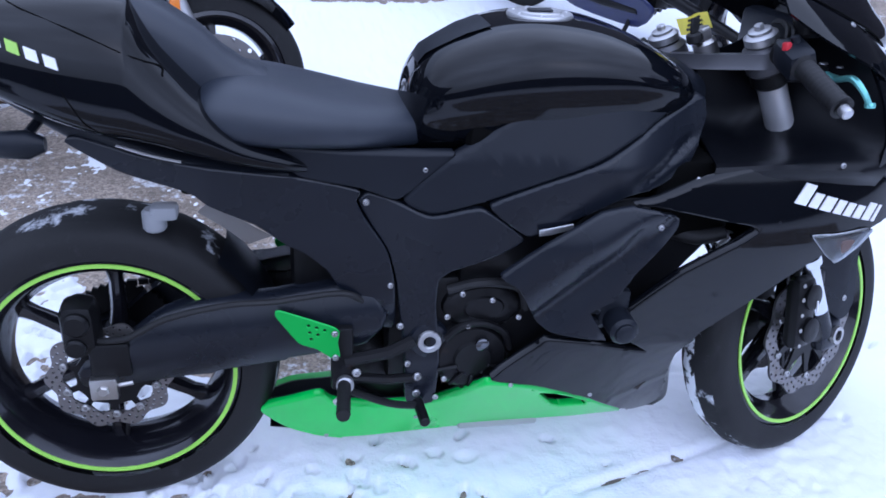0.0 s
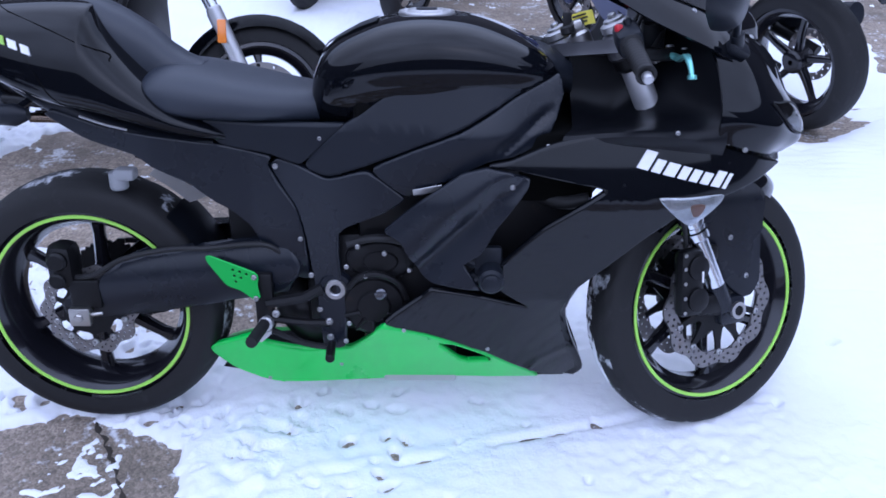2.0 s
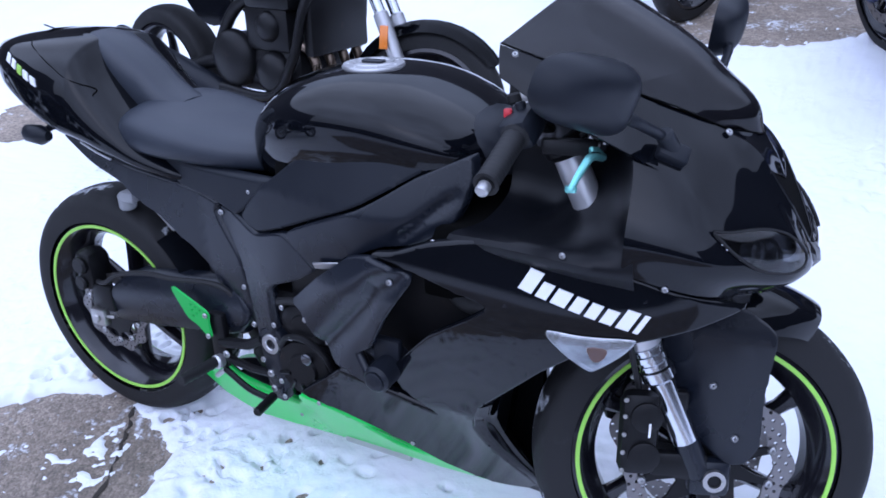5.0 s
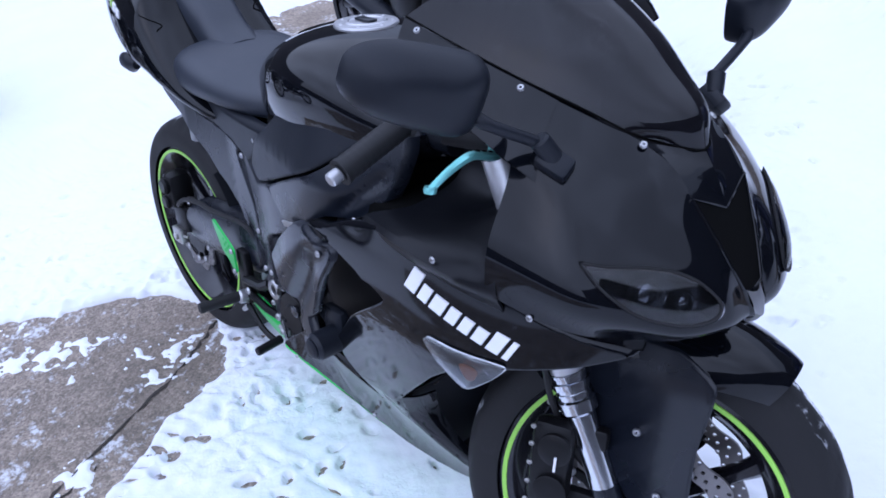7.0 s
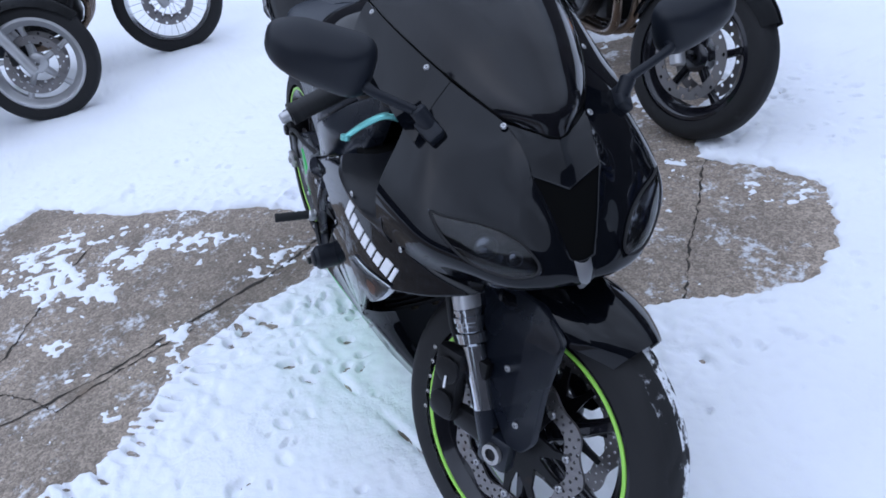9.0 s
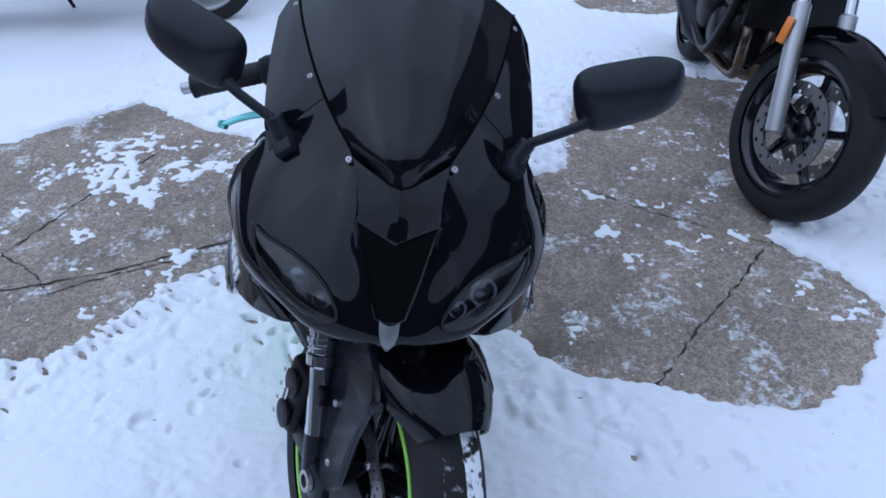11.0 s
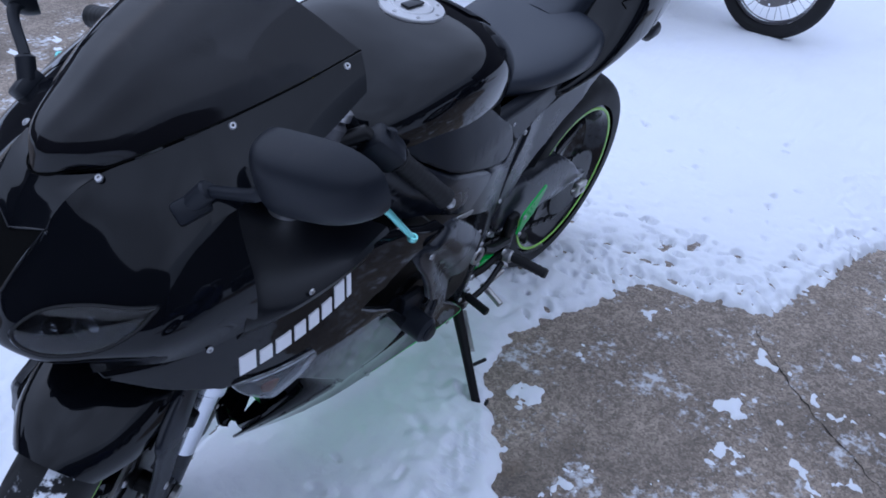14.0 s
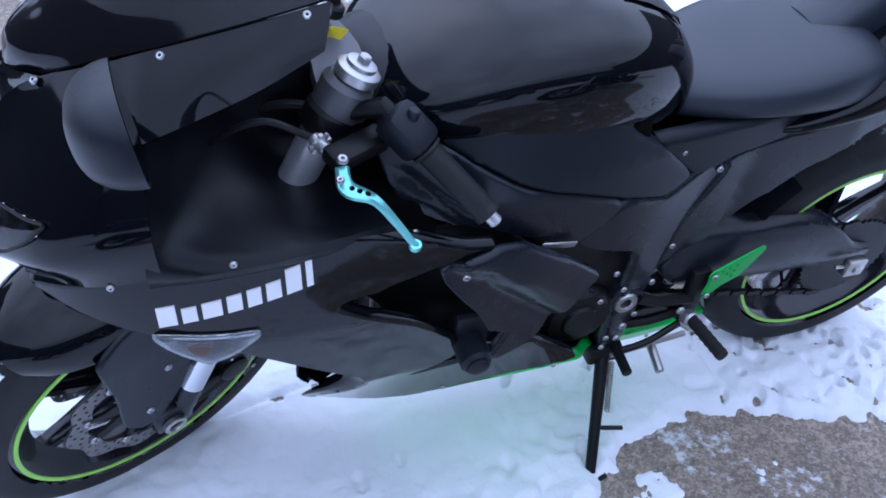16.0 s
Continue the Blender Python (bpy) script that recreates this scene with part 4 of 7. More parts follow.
for s, _ in SIDES:
    bm = skin(COWL, span(0.16, 1, 100), span(0, 1, 56), s, thick=0)
    # the lamp's opening
    cut = []
    bm.faces.ensure_lookup_table()
    for k, face in enumerate(bm.faces):
        u, v = 0.16 + 0.84 * (k // 56 + 0.5) / 100, (k % 56 + 0.5) / 56
        if in_eye(u, v):
            cut.append(face)
    bmesh.ops.delete(bm, geom=cut, context="FACES")
    bmesh.ops.solidify(bm, geom=bm.faces[:], thickness=0.004)
    cowl = mpart("upper_cowl", bm, GLOSS, "gloss black upper fairing round the headlamps")
    # folded-in lower edge that meets the side fairing
    lip = []
    for u in span(0.16, 0.62, 18):
        p = grid_at(COWL, u, 1.0)
        lip.append([mirrored(p, s), mirrored((p.x, min(p.y - 0.002, w_side(p.x, p.z) + 0.002), p.z - 0.003), s), mirrored((p.x, w_side(p.x, p.z - 0.02) - 0.014, p.z - 0.014), s)])
    bm = loft(lip, closed=False)
    bmesh.ops.solidify(bm, geom=bm.faces[:], thickness=0.002)
    mpart("cowl_lip", bm, GLOSS, "", cowl)
    # strip beside the screen that carries its bolts
    STRIP = [[(1.098, 0.172, 1.036), (1.103, 0.187, 1.018), (1.110, 0.200, 0.996)],
             [(1.175, 0.157, 1.010), (1.180, 0.182, 0.985), (1.186, 0.203, 0.955)],
             [(1.273, 0.129, 0.974), (1.281, 0.163, 0.944), (1.292, 0.198, 0.908)],
             [grid_at(COWL, 0.22, v) for v in (0.0, 0.22, 0.44)]]
    mpart("screen_strip", skin(STRIP, span(0, 1, 21), span(0, 1, 8), s, lift=0.001), GLOSS, "", cowl)
    # concave inner panel between the cockpit opening and the air duct
    INNERWALL = [[(1.288, 0.145, 0.948), (1.315, 0.192, 0.870), (1.327, 0.226, 0.810), (1.330, 0.236, 0.748), (1.330, 0.222, 0.712)],
                 [(1.24, 0.060, 0.94), (1.25, 0.075, 0.865), (1.255, 0.14, 0.778), (1.25, 0.249, 0.757), (1.25, 0.236, 0.722)],
                 [(1.16, 0.035, 0.90), (1.16, 0.045, 0.765), (1.15, 0.145, 0.748), (1.14, 0.2445, 0.757), (1.14, 0.232, 0.722)],
                 [(1.055, 0.04, 0.87), (1.062, 0.05, 0.775), (1.055, 0.14, 0.742), (1.03, 0.2145, 0.742), (1.02, 0.196, 0.705)]]
    mpart("inner_panel", skin(INNERWALL, span(0, 1, 18), span(0, 1, 20), s), COCKPIT, "matt black inner fairing panel", cowl)
    # headlamp: dark bowl, reflector, clear lens
    def eye_patch(lift, grow, bulge=0.0):
        loop = spline([Vector((a, b, 0)) for a, b in EYE], 4, closed=True)
        c = sum(loop, Vector()) / len(loop)
        rings = []
        for k in range(8):
            f = (1 - k / 7.5) * grow
            ring = []
            for p in loop:
                q = c + (p - c) * f
                q.x, q.y = min(q.x, 0.995), min(q.y, 0.995)
                nn = normal_at(COWL, q.x, q.y)
                pp = grid_at(COWL, q.x, q.y)
                if nn.dot(pp - Vector((1.1, 0, 0.7))) < 0:
                    nn = -nn
                ring.append(mirrored(pp + nn * (lift + bulge * (1 - f * f)), s))
            rings.append(ring)
        return loft(rings, caps=False)
    lamp = mpart("headlamp", eye_patch(0.001, 1.05, -0.040), LENS_DARK, "clear slanted headlamp with dark reflector", cowl)
    for cu, cv, rr, deep in ((0.60, 0.61, 0.021, 0.020), (0.72, 0.60, 0.013, 0.024)):
        cc, nn = grid_at(COWL, cu, cv), normal_at(COWL, cu, cv)
        nn = nn if nn.x > 0 else -nn
        nn = (nn + Vector((0.6, 0, 0))).normalized()
        ball = turned([(0.001, 0.006), (rr * 0.5, 0.005), (rr * 0.72, 0.002), (rr * 0.78, 0.006), (rr, 0.006), (rr * 1.04, 0.002), (rr, -0.012)], 28, closed=False)
        q = Vector((0, 1, 0)).rotation_difference(mirrored(nn, s))
        ball.transform(Matrix.Translation(mirrored(cc - nn * deep, s)) @ q.to_matrix().to_4x4())
        mpart("projector", ball, LENS_DARK, "round lamp projector", cowl)
    mpart("lens", eye_patch(0.003, 1.0, 0.006), CLEAR, "clear headlamp lens", cowl)
    rim_pts = []
    for p in spline([Vector((a, b, 0)) for a, b in EYE], 4, closed=True):
        n2, g2 = normal_at(COWL, p.x, p.y), grid_at(COWL, p.x, p.y)
        n2 = n2 if n2.dot(g2 - Vector((1.1, 0, 0.7))) > 0 else -n2
        rim_pts.append(mirrored(g2 + n2 * 0.003, s))
    mpart("lens_edge", tube(rim_pts + rim_pts[:1], 0.0022, 6, caps=False), GRIP, "", cowl)

# nose intake between the lamps: recessed dark mouth with a raised lip and a small pale tip
MOUTH = [(1.473, 0.055, 0.856), (1.489, 0.047, 0.830), (1.505, 0.039, 0.803), (1.520, 0.030, 0.773), (1.534, 0.020, 0.744), (1.534, 0.010, 0.737), (1.533, 0.0, 0.735)]
MOUTH_TOP = [(1.486, 0.0, 0.831), (1.480, 0.027, 0.844)]
loop = [Vector(p) for p in MOUTH_TOP + MOUTH]
loop = loop + [mirrored(p, -1) for p in loop[-2:0:-1]]
cen = Vector((1.505, 0, 0.79))
rings = [[p for p in loop], [cen + (p - cen) * 0.92 + Vector((-0.012, 0, -0.004)) for p in loop], [cen + (p - cen) * 0.80 + Vector((-0.05, 0, -0.012)) for p in loop]]
mpart("intake_mouth", loft(rings), GAP, "dark air intake mouth in the nose")
mpart("intake_lip", tube(loop + loop[:1], 0.0022, 8, caps=False), GLOSS, "raised lip round the nose intake")
bm = bmesh.new()
for s, _ in SIDES:
    LOWNOSE = [[(1.534, 0.022, 0.744), (1.545, 0.018, 0.712), (1.524, 0.016, 0.692)], [(1.537, 0.010, 0.738), (1.548, 0.009, 0.709), (1.526, 0.008, 0.691)], [(1.536, 0.0, 0.736), (1.549, 0.0, 0.708), (1.527, 0.0, 0.690)]]
    skin(LOWNOSE, span(0, 1, 5), span(0, 1, 8), s, bm=bm)
mpart("nose_bridge", bm, GLOSS)
tip = []
for z, w, x in ((0.737, 0.014, 1.5415), (0.722, 0.013, 1.551), (0.708, 0.010, 1.5535), (0.696, 0.006, 1.545), (0.689, 0.002, 1.535)):
    tip.append([(x - abs(k) ** 2 * 0.006, k * w, z + 0.004 * k * k) for k in (-1, -0.5, 0, 0.5, 1)])
bm = loft(tip, closed=False)
bmesh.ops.solidify(bm, geom=bm.faces[:], thickness=-0.003)
mpart("nose_tip", bm, ALLOY, "pale grey nose tip")

# ---- windscreen: smoked bubble, with its edge line and bolts ----
SCREEN = [
    [(1.098, 0.1710, 1.0380), (1.137, 0.1231, 1.0746), (1.166, 0.0650, 1.1030), (1.178, 0.0000, 1.1140)],
    [(1.175, 0.1570, 1.0115), (1.212, 0.1130, 1.0430), (1.241, 0.0597, 1.0675), (1.252, 0.0000, 1.0770)],
    [(1.273, 0.1290, 0.9755), (1.304, 0.0929, 1.0003), (1.329, 0.0490, 1.0196), (1.338, 0.0000, 1.0270)],
    [(1.345, 0.0990, 0.9470), (1.366, 0.0713, 0.9648), (1.382, 0.0376, 0.9787), (1.388, 0.0000, 0.9840)],
    [(1.392, 0.0700, 0.9210), (1.414, 0.0504, 0.9305), (1.430, 0.0266, 0.9385), (1.436, 0.0, 0.9415)],
    [(1.414, 0.040, 0.906), (1.434, 0.027, 0.902), (1.446, 0.013, 0.898), (1.450, 0.0, 0.896)],
]
bm = skin(SCREEN, span(0, 1, 30), span(0, 1, 14), 1, thick=0)
skin(SCREEN, span(0, 1, 30), span(0, 1, 14), -1, thick=0, bm=bm)
bmesh.ops.remove_doubles(bm, verts=bm.verts[:], dist=0.0005)
bmesh.ops.recalc_face_normals(bm, faces=bm.faces)
bmesh.ops.solidify(bm, geom=bm.faces[:], thickness=0.003)
screen = mpart("windscreen", bm, SMOKED, "dark smoked bubble windscreen")
# skin below the screen down to the intake
CHIN = [[(1.405, 0.067, 0.9135), (1.432, 0.034, 0.9035), (1.451, 0.0, 0.894)],
        [(1.438, 0.060, 0.895), (1.455, 0.030, 0.881), (1.470, 0.0, 0.865)],
        [(1.473, 0.055, 0.855), (1.480, 0.027, 0.845), (1.486, 0.0, 0.832)]]
bm = bmesh.new()
for s, _ in SIDES:
    skin(CHIN, span(0, 1, 8), span(0, 1, 8), s, lift=0.001, bm=bm)
mpart("screen_chin", bm, GLOSS)
for s, _ in SIDES:
    edge = [grid_at(SCREEN, u, 0.0) for u in span(0, 1, 24)] + [grid_at(SCREEN, 1, v) for v in span(0, 1, 6)]
    mpart("edge_seal", tube([mirrored(p + Vector((0.001, 0.001, 0.001)), s) for p in edge], 0.0012, 6), GAP, "", screen)
    for p, n in (((1.122, 0.172, 1.023), (0.2, 0.6, 0.75)), ((1.273, 0.1365, 0.969), (0.35, 0.5, 0.75)), ((1.411, 0.0715, 0.9125), (0.5, 0.35, 0.75))):
        mpart("screen_bolt", dome(mirrored(p, s), 0.0056, mirrored(n, s)), BOLT, "steel screen bolt", screen)


# ---- tank, seat, tail ----
def hull(stations, n=28, power=2.6, flat=0.0):
    """A closed body along x from (x, top, bottom, half width, height of the widest line)."""
    rings = []
    for x, top, bot, hw, mid in stations:
        ring = []
        for k in range(n):
            a = 2 * math.pi * k / n
            c, s = math.cos(a), math.sin(a)
            y = hw * math.copysign(abs(c) ** (2 / power), c)
            h = (top - mid) if s > 0 else (mid - bot)
            z = mid + h * math.copysign(abs(s) ** (2 / power), s)
            ring.append(Vector((x, y, z)))
        rings.append(ring)
    return loft(rings)


def stations(table, steps=5):
    """Fills in smooth stations between the given ones."""
    out = []
    for i in range(len(table) - 1):
        p = [table[max(i - 1, 0)], table[i], table[i + 1], table[min(i + 2, len(table) - 1)]]
        for k in range(steps):
            u = k / steps
            out.append(tuple(0.5 * (2 * b + (c - a) * u + (2 * a - 5 * b + 4 * c - d) * u * u + (3 * b - a - 3 * c + d) * u ** 3) for a, b, c, d in zip(*p)))
    return out + [table[-1]]


TANK = [(0.526, 0.800, 0.735, 0.050, 0.76), (0.537, 0.850, 0.72, 0.086, 0.79), (0.565, 0.890, 0.72, 0.116, 0.82), (0.62, 0.922, 0.72, 0.144, 0.845), (0.69, 0.946, 0.72, 0.167, 0.868),
        (0.77, 0.954, 0.72, 0.180, 0.880), (0.86, 0.946, 0.73, 0.181, 0.878), (0.94, 0.920, 0.75, 0.168, 0.862), (1.00, 0.888, 0.77, 0.140, 0.842), (1.035, 0.858, 0.79, 0.095, 0.825)]
tank = mpart("fuel_tank", hull(stations(TANK, 5), 40, 2.5), GLOSS, "gloss black fuel tank")
cap = turned([(0.001, 0.004), (0.030, 0.004), (0.032, 0.006), (0.036, 0.006), (0.038, 0.004), (0.056, 0.003), (0.058, 0.0), (0.058, -0.004)], 40, closed=False)
for k in range(7):
    a = 2 * math.pi * k / 7
    dome((0.047 * math.cos(a), 0.003, 0.047 * math.sin(a)), 0.004, (0, 1, 0), cap)
cap.transform(Matrix.Translation((0.765, 0, 0.953)) @ pose(0, 0, 0, 90, 0, 0) @ Matrix.Diagonal((1, 1, 1, 1)))
fc = mpart("filler_cap", cap, ALLOY, "round silver fuel filler cap", tank)
lid = box((-0.022, 0.004, -0.010), (0.022, 0.009, 0.010), 0.003)
lid.transform(Matrix.Translation((0.765, 0, 0.953)) @ pose(0, 0, 0, 90, 0, 0))
mpart("cap_flap", lid, SATIN, "", tank)
bm = hull(stations([(0.985, 0.895, 0.80, 0.10, 0.85), (1.02, 0.885, 0.80, 0.10, 0.84), (1.06, 0.862, 0.79, 0.08, 0.83)], 3), 20)
mpart("tank_nose_cover", bm, PLASTIC)
PAD = []
for x in (0.552, 0.565, 0.59, 0.63, 0.67):
    t, b, hw, mid = interp(TANK, x)
    PAD.append([Vector((x - 0.004, y * hw, mid + (t - mid) * (1 - abs(y) ** 2.5) ** (1 / 2.5) + 0.004)) for y in (-0.35, -0.2, 0, 0.2, 0.35)])
bm = loft(PAD, closed=False)
mpart("tank_pad", bm, PLASTIC, "", tank)

SEAT = [(0.182, 0.815, 0.765, 0.085, 0.785), (0.20, 0.842, 0.758, 0.126, 0.790), (0.24, 0.855, 0.752, 0.142, 0.790), (0.30, 0.850, 0.746, 0.150, 0.788), (0.38, 0.832, 0.742, 0.146, 0.785),
        (0.46, 0.815, 0.738, 0.126, 0.775), (0.52, 0.806, 0.736, 0.102, 0.770), (0.555, 0.802, 0.736, 0.086, 0.768), (0.562, 0.792, 0.745, 0.076, 0.766)]
mpart("seat", hull(stations(SEAT, 4), 32, 3.0), VINYL, "black vinyl rider's seat")
TAIL = [(-0.215, 0.945, 0.905, 0.044, 0.922), (-0.200, 0.958, 0.885, 0.084, 0.912), (-0.14, 0.972, 0.852, 0.126, 0.888), (-0.04, 0.980, 0.805, 0.152, 0.846), (0.04, 0.981, 0.775, 0.162, 0.818),
        (0.092, 0.975, 0.767, 0.164, 0.806), (0.106, 0.962, 0.764, 0.164, 0.802), (0.135, 0.912, 0.756, 0.164, 0.796), (0.170, 0.868, 0.745, 0.163, 0.784), (0.205, 0.830, 0.733, 0.160, 0.774),
        (0.26, 0.782, 0.720, 0.152, 0.750), (0.33, 0.752, 0.710, 0.140, 0.730), (0.36, 0.735, 0.706, 0.125, 0.72)]
tail = mpart("tail_cowl", hull(stations(TAIL, 5), 56, 3.0), GLOSS, "gloss black tail cowl with single-seat hump")


def tail_side(x, z):
    """Half width of the tail cowl at a height."""
    top, bot, hw, mid = interp(TAIL, x)
    f = (z - mid) / ((top - mid) if z > mid else (mid - bot))
    return hw * max(0.0, 1 - min(1.0, abs(f)) ** 3.0) ** (1 / 3.0)


for s, _ in SIDES:
    for line in ([(-0.13, 0.985), (-0.073, 0.972), (0.04, 0.935), (0.138, 0.889), (0.150, 0.872)], [(-0.03, 0.905), (-0.008, 0.893), (0.022, 0.836), (0.045, 0.803), (0.10, 0.772), (0.164, 0.746), (0.26, 0.726)]):
        pts = spline([Vector((x, 0, z)) for x, z in line], 6)
        mpart("cowl_seam", tube([Vector((p.x, s * (tail_side(p.x, p.z) - 0.0005), p.z)) for p in pts], 0.0016, 6), GAP, "", tail)
# the hump runs down to the seat in a narrow central pad
rings = []
for x, top, hw in ((0.060, 0.984, 0.060), (0.10, 0.979, 0.066), (0.145, 0.956, 0.062), (0.195, 0.924, 0.056), (0.228, 0.892, 0.056), (0.262, 0.868, 0.060), (0.30, 0.852, 0.056)):
    rings.append([(x, hw * math.copysign(abs(math.cos(a)) ** 0.6, math.cos(a)), top - 0.075 + 0.075 * math.copysign(abs(math.sin(a)) ** 0.6, math.sin(a))) for a in (2 * math.pi * k / 24 for k in range(24))])
mpart("hump_pad", loft(rings), VINYL, "dark padded front of the hump", tail)
UNDER = [(-0.18, 0.895, 0.865, 0.055, 0.88), (-0.08, 0.845, 0.80, 0.085, 0.825), (0.02, 0.80, 0.735, 0.095, 0.77), (0.12, 0.76, 0.69, 0.105, 0.73), (0.22, 0.735, 0.668, 0.112, 0.70), (0.33, 0.72, 0.675, 0.115, 0.70)]
mpart("undertail", hull(stations(UNDER, 4), 24, 3.0), PLASTIC, "matt black undertail")
for s, _ in SIDES:
    b = tube(spline([(0.165, s * 0.129, 0.736), (0.12, s * 0.126, 0.746), (0.07, s * 0.122, 0.762)], 6), 0.0024, 6)
    mpart("tail_edge_trim", b, ALLOY, "thin bright trim line", tail)
# under-seat silencer end, rear lamp and indicators
bm = hull(stations([(-0.250, 0.950, 0.880, 0.045, 0.915), (-0.20, 0.935, 0.855, 0.062, 0.895), (-0.09, 0.88, 0.80, 0.07, 0.84)], 3), 24, 3.2)
mpart("silencer_end", bm, ALLOY, "silver under-seat silencer end")
for s, _ in SIDES:
    b = rod((-0.05, s * 0.06, 0.785), (-0.065, s * 0.118, 0.768), 0.008, 8)
    join(b, hull([(-0.115, 0.772, 0.758, 0.008, 0.765), (-0.10, 0.785, 0.745, 0.016, 0.765), (-0.055, 0.788, 0.742, 0.018, 0.765), (-0.03, 0.776, 0.754, 0.010, 0.765)], 14, 2.2), Matrix.Translation((0, s * 0.124, 0)))
    mpart("rear_indicator", b, PLASTIC, "small black rear indicator")

# ---- front end, turned to the left lock ----
def leg(z):
    return 1.385 - (z - 0.305) * 0.466


for s, _ in SIDES:
    y = s * 0.104
    mpart("fork_outer_tube", rod((leg(0.91), y, 0.91), (leg(0.525), y, 0.525), 0.0255, 24), SILVER, "silver upper fork tube", steered=True)
    b = rod((leg(0.545), y, 0.545), (leg(0.468), y, 0.468), 0.0250, 24)
    for z0, z1, rc in ((0.530, 0.524, 0.0272), (0.520, 0.506, 0.0284), (0.503, 0.499, 0.0272), (0.496, 0.470, 0.0286)):
        rod((leg(z0), y, z0), (leg(z1), y, z1), rc, 24, b)
    mpart("fork_collar", b, CHROME, steered=True)
    mpart("fork_inner_tube", rod((leg(0.49), y, 0.49), (leg(0.36), y, 0.36), 0.0218, 24), CHROME, "polished fork stanchion", steered=True)
    b = rod((leg(0.37), y, 0.37), (leg(0.30), y, 0.30), 0.022, 18)
    box((1.365, y - 0.016, 0.268), (1.435, y + 0.016, 0.335), 0.012, b)
    mpart("axle_clamp", b, SATIN, "black fork foot", steered=True)
    b = rod((1.405, s * 0.06, 0.303), (1.405, s * 0.126, 0.303), 0.0185, 24)
    ax = mpart("front_axle", b, ENGINE, "dark hollow axle", steered=True)
    b = turned([(0.0115, -0.004), (0.019, -0.004), (0.0195, 0.004), (0.018, 0.006), (0.0125, 0.006), (0.0115, 0.004)], 28)
    b.transform(Matrix.Translation((1.405, s * 0.126, 0.303)))
    mpart("axle_ring", b, STEEL, "steel ring on the axle end", ax, steered=True)
    # radial caliper behind the leg
    b = box((1.244, y - 0.030, 0.305), (1.310, y + 0.008, 0.455), 0.018)
    tube([(1.29, y, 0.325), (1.35, y, 0.305), (1.400, y, 0.300)], [0.014, 0.011, 0.015], 8, b)
    tube([(1.29, y, 0.425), (1.345, y, 0.375), (1.385, y, 0.335)], [0.012, 0.009, 0.012], 8, b)
    for z in (0.345, 0.415):
        rod((1.285, y - 0.038 if s < 0 else y + 0.002, z), (1.285, y - 0.028 if s < 0 else y + 0.016, z), 0.026, 20, b)
    box((1.30, y - 0.014, 0.300), (1.395, y + 0.008, 0.345), 0.008, b)
    box((1.30, y - 0.014, 0.42), (1.355, y + 0.008, 0.455), 0.006, b)
    cal = mpart("front_caliper", b, ENGINE, "black radial brake caliper", steered=True)
    for z in (0.32, 0.352, 0.384, 0.416, 0.445):
        mpart("caliper_bolt", dome((1.250, y + s * (0.034 if s < 0 else 0.012), z), 0.0045, (0, s, 0)), STEEL, "", cal, steered=True)
    b = box((1.288, y - 0.042 if s < 0 else y + 0.0115, 0.384), (1.2915, y - 0.0395 if s < 0 else y + 0.0135, 0.408), 0)
    mpart("caliper_mark", b, WHITE, "small white mark", cal, steered=True)
    mpart("brake_hose", tube(spline([(1.275, y, 0.45), (1.26, y * 1.15, 0.50), (1.24, y * 1.2, 0.58), (1.20, y * 0.9, 0.68)], 6), 0.005, 8), GRIP, "", steered=True)
    b = bmesh.new()
    for k in range(3):
        dome((1.262 + 0.012 * k, y + s * 0.006, 0.475 + 0.02 * k), 0.005, (0, s, 0), b)
    mpart("hose_fitting", b, BOLT, "", steered=True)

# front mudguard: arched skin over the tyre with side plates down to the fork feet
rings = []
for k in range(25):
    a = radians(57 + 76 * (k / 24) ** 1.15)
    edge = 0.070 + 0.032 * math.sin(math.pi * min(1, max(0, (k - 1) / 20)))
    nosec = 0.80 + 0.20 * min(1, k / 4) ** 0.5
    skirt = 0.054 + 0.024 * min(1, k / 9) ** 1.3
    ring = []
    for j in range(17):
        v = math.sin((-1 + j / 8) * math.pi / 2)
        u = -1 + j / 8
        y = edge * nosec * math.copysign(abs(math.sin(u * math.pi / 2)) ** 0.85, u)
        r = 0.328 - skirt * (1 - abs(math.cos(u * math.pi / 2)) ** 0.75) + 0.005 * math.exp(-(v / 0.25) ** 2) - 0.010 * (1 - nosec)
        ring.append(Vector((1.405 + r * math.cos(a), y, 0.303 + r * math.sin(a))))
    rings.append(ring)
bm = loft(rings, closed=False)
bmesh.ops.recalc_face_normals(bm, faces=bm.faces)
bmesh.ops.solidify(bm, geom=bm.faces[:], thickness=0.004)
fender = mpart("front_mudguard", bm, GLOSS, "gloss black front mudguard", steered=True)
PLATE = [(1.262, 0.575), (1.34, 0.602), (1.43, 0.600), (1.490, 0.560), (1.475, 0.46), (1.477, 0.36), (1.455, 0.330), (1.425, 0.326), (1.372, 0.372), (1.338, 0.44), (1.300, 0.51)]
for s, _ in SIDES:
    pl = mpart("side_plate", panel(rounded(PLATE, 0.12, 2), lambda x, z: 0.094 + 0.022 * min(1, max(0, (x - 1.32) / 0.10)) - 0.25 * max(0, z - 0.54), s, depth=0.008, lip=0.004), SATIN, "satin black mudguard side plate", fender, steered=True)
    for p in ((1.392, 0.110, 0.466), (1.434, 0.116, 0.377)):
        mpart("plate_bolt", dome(mirrored(p, s), 0.0065, (0, s, 0)), BOLT, "", pl, steered=True)

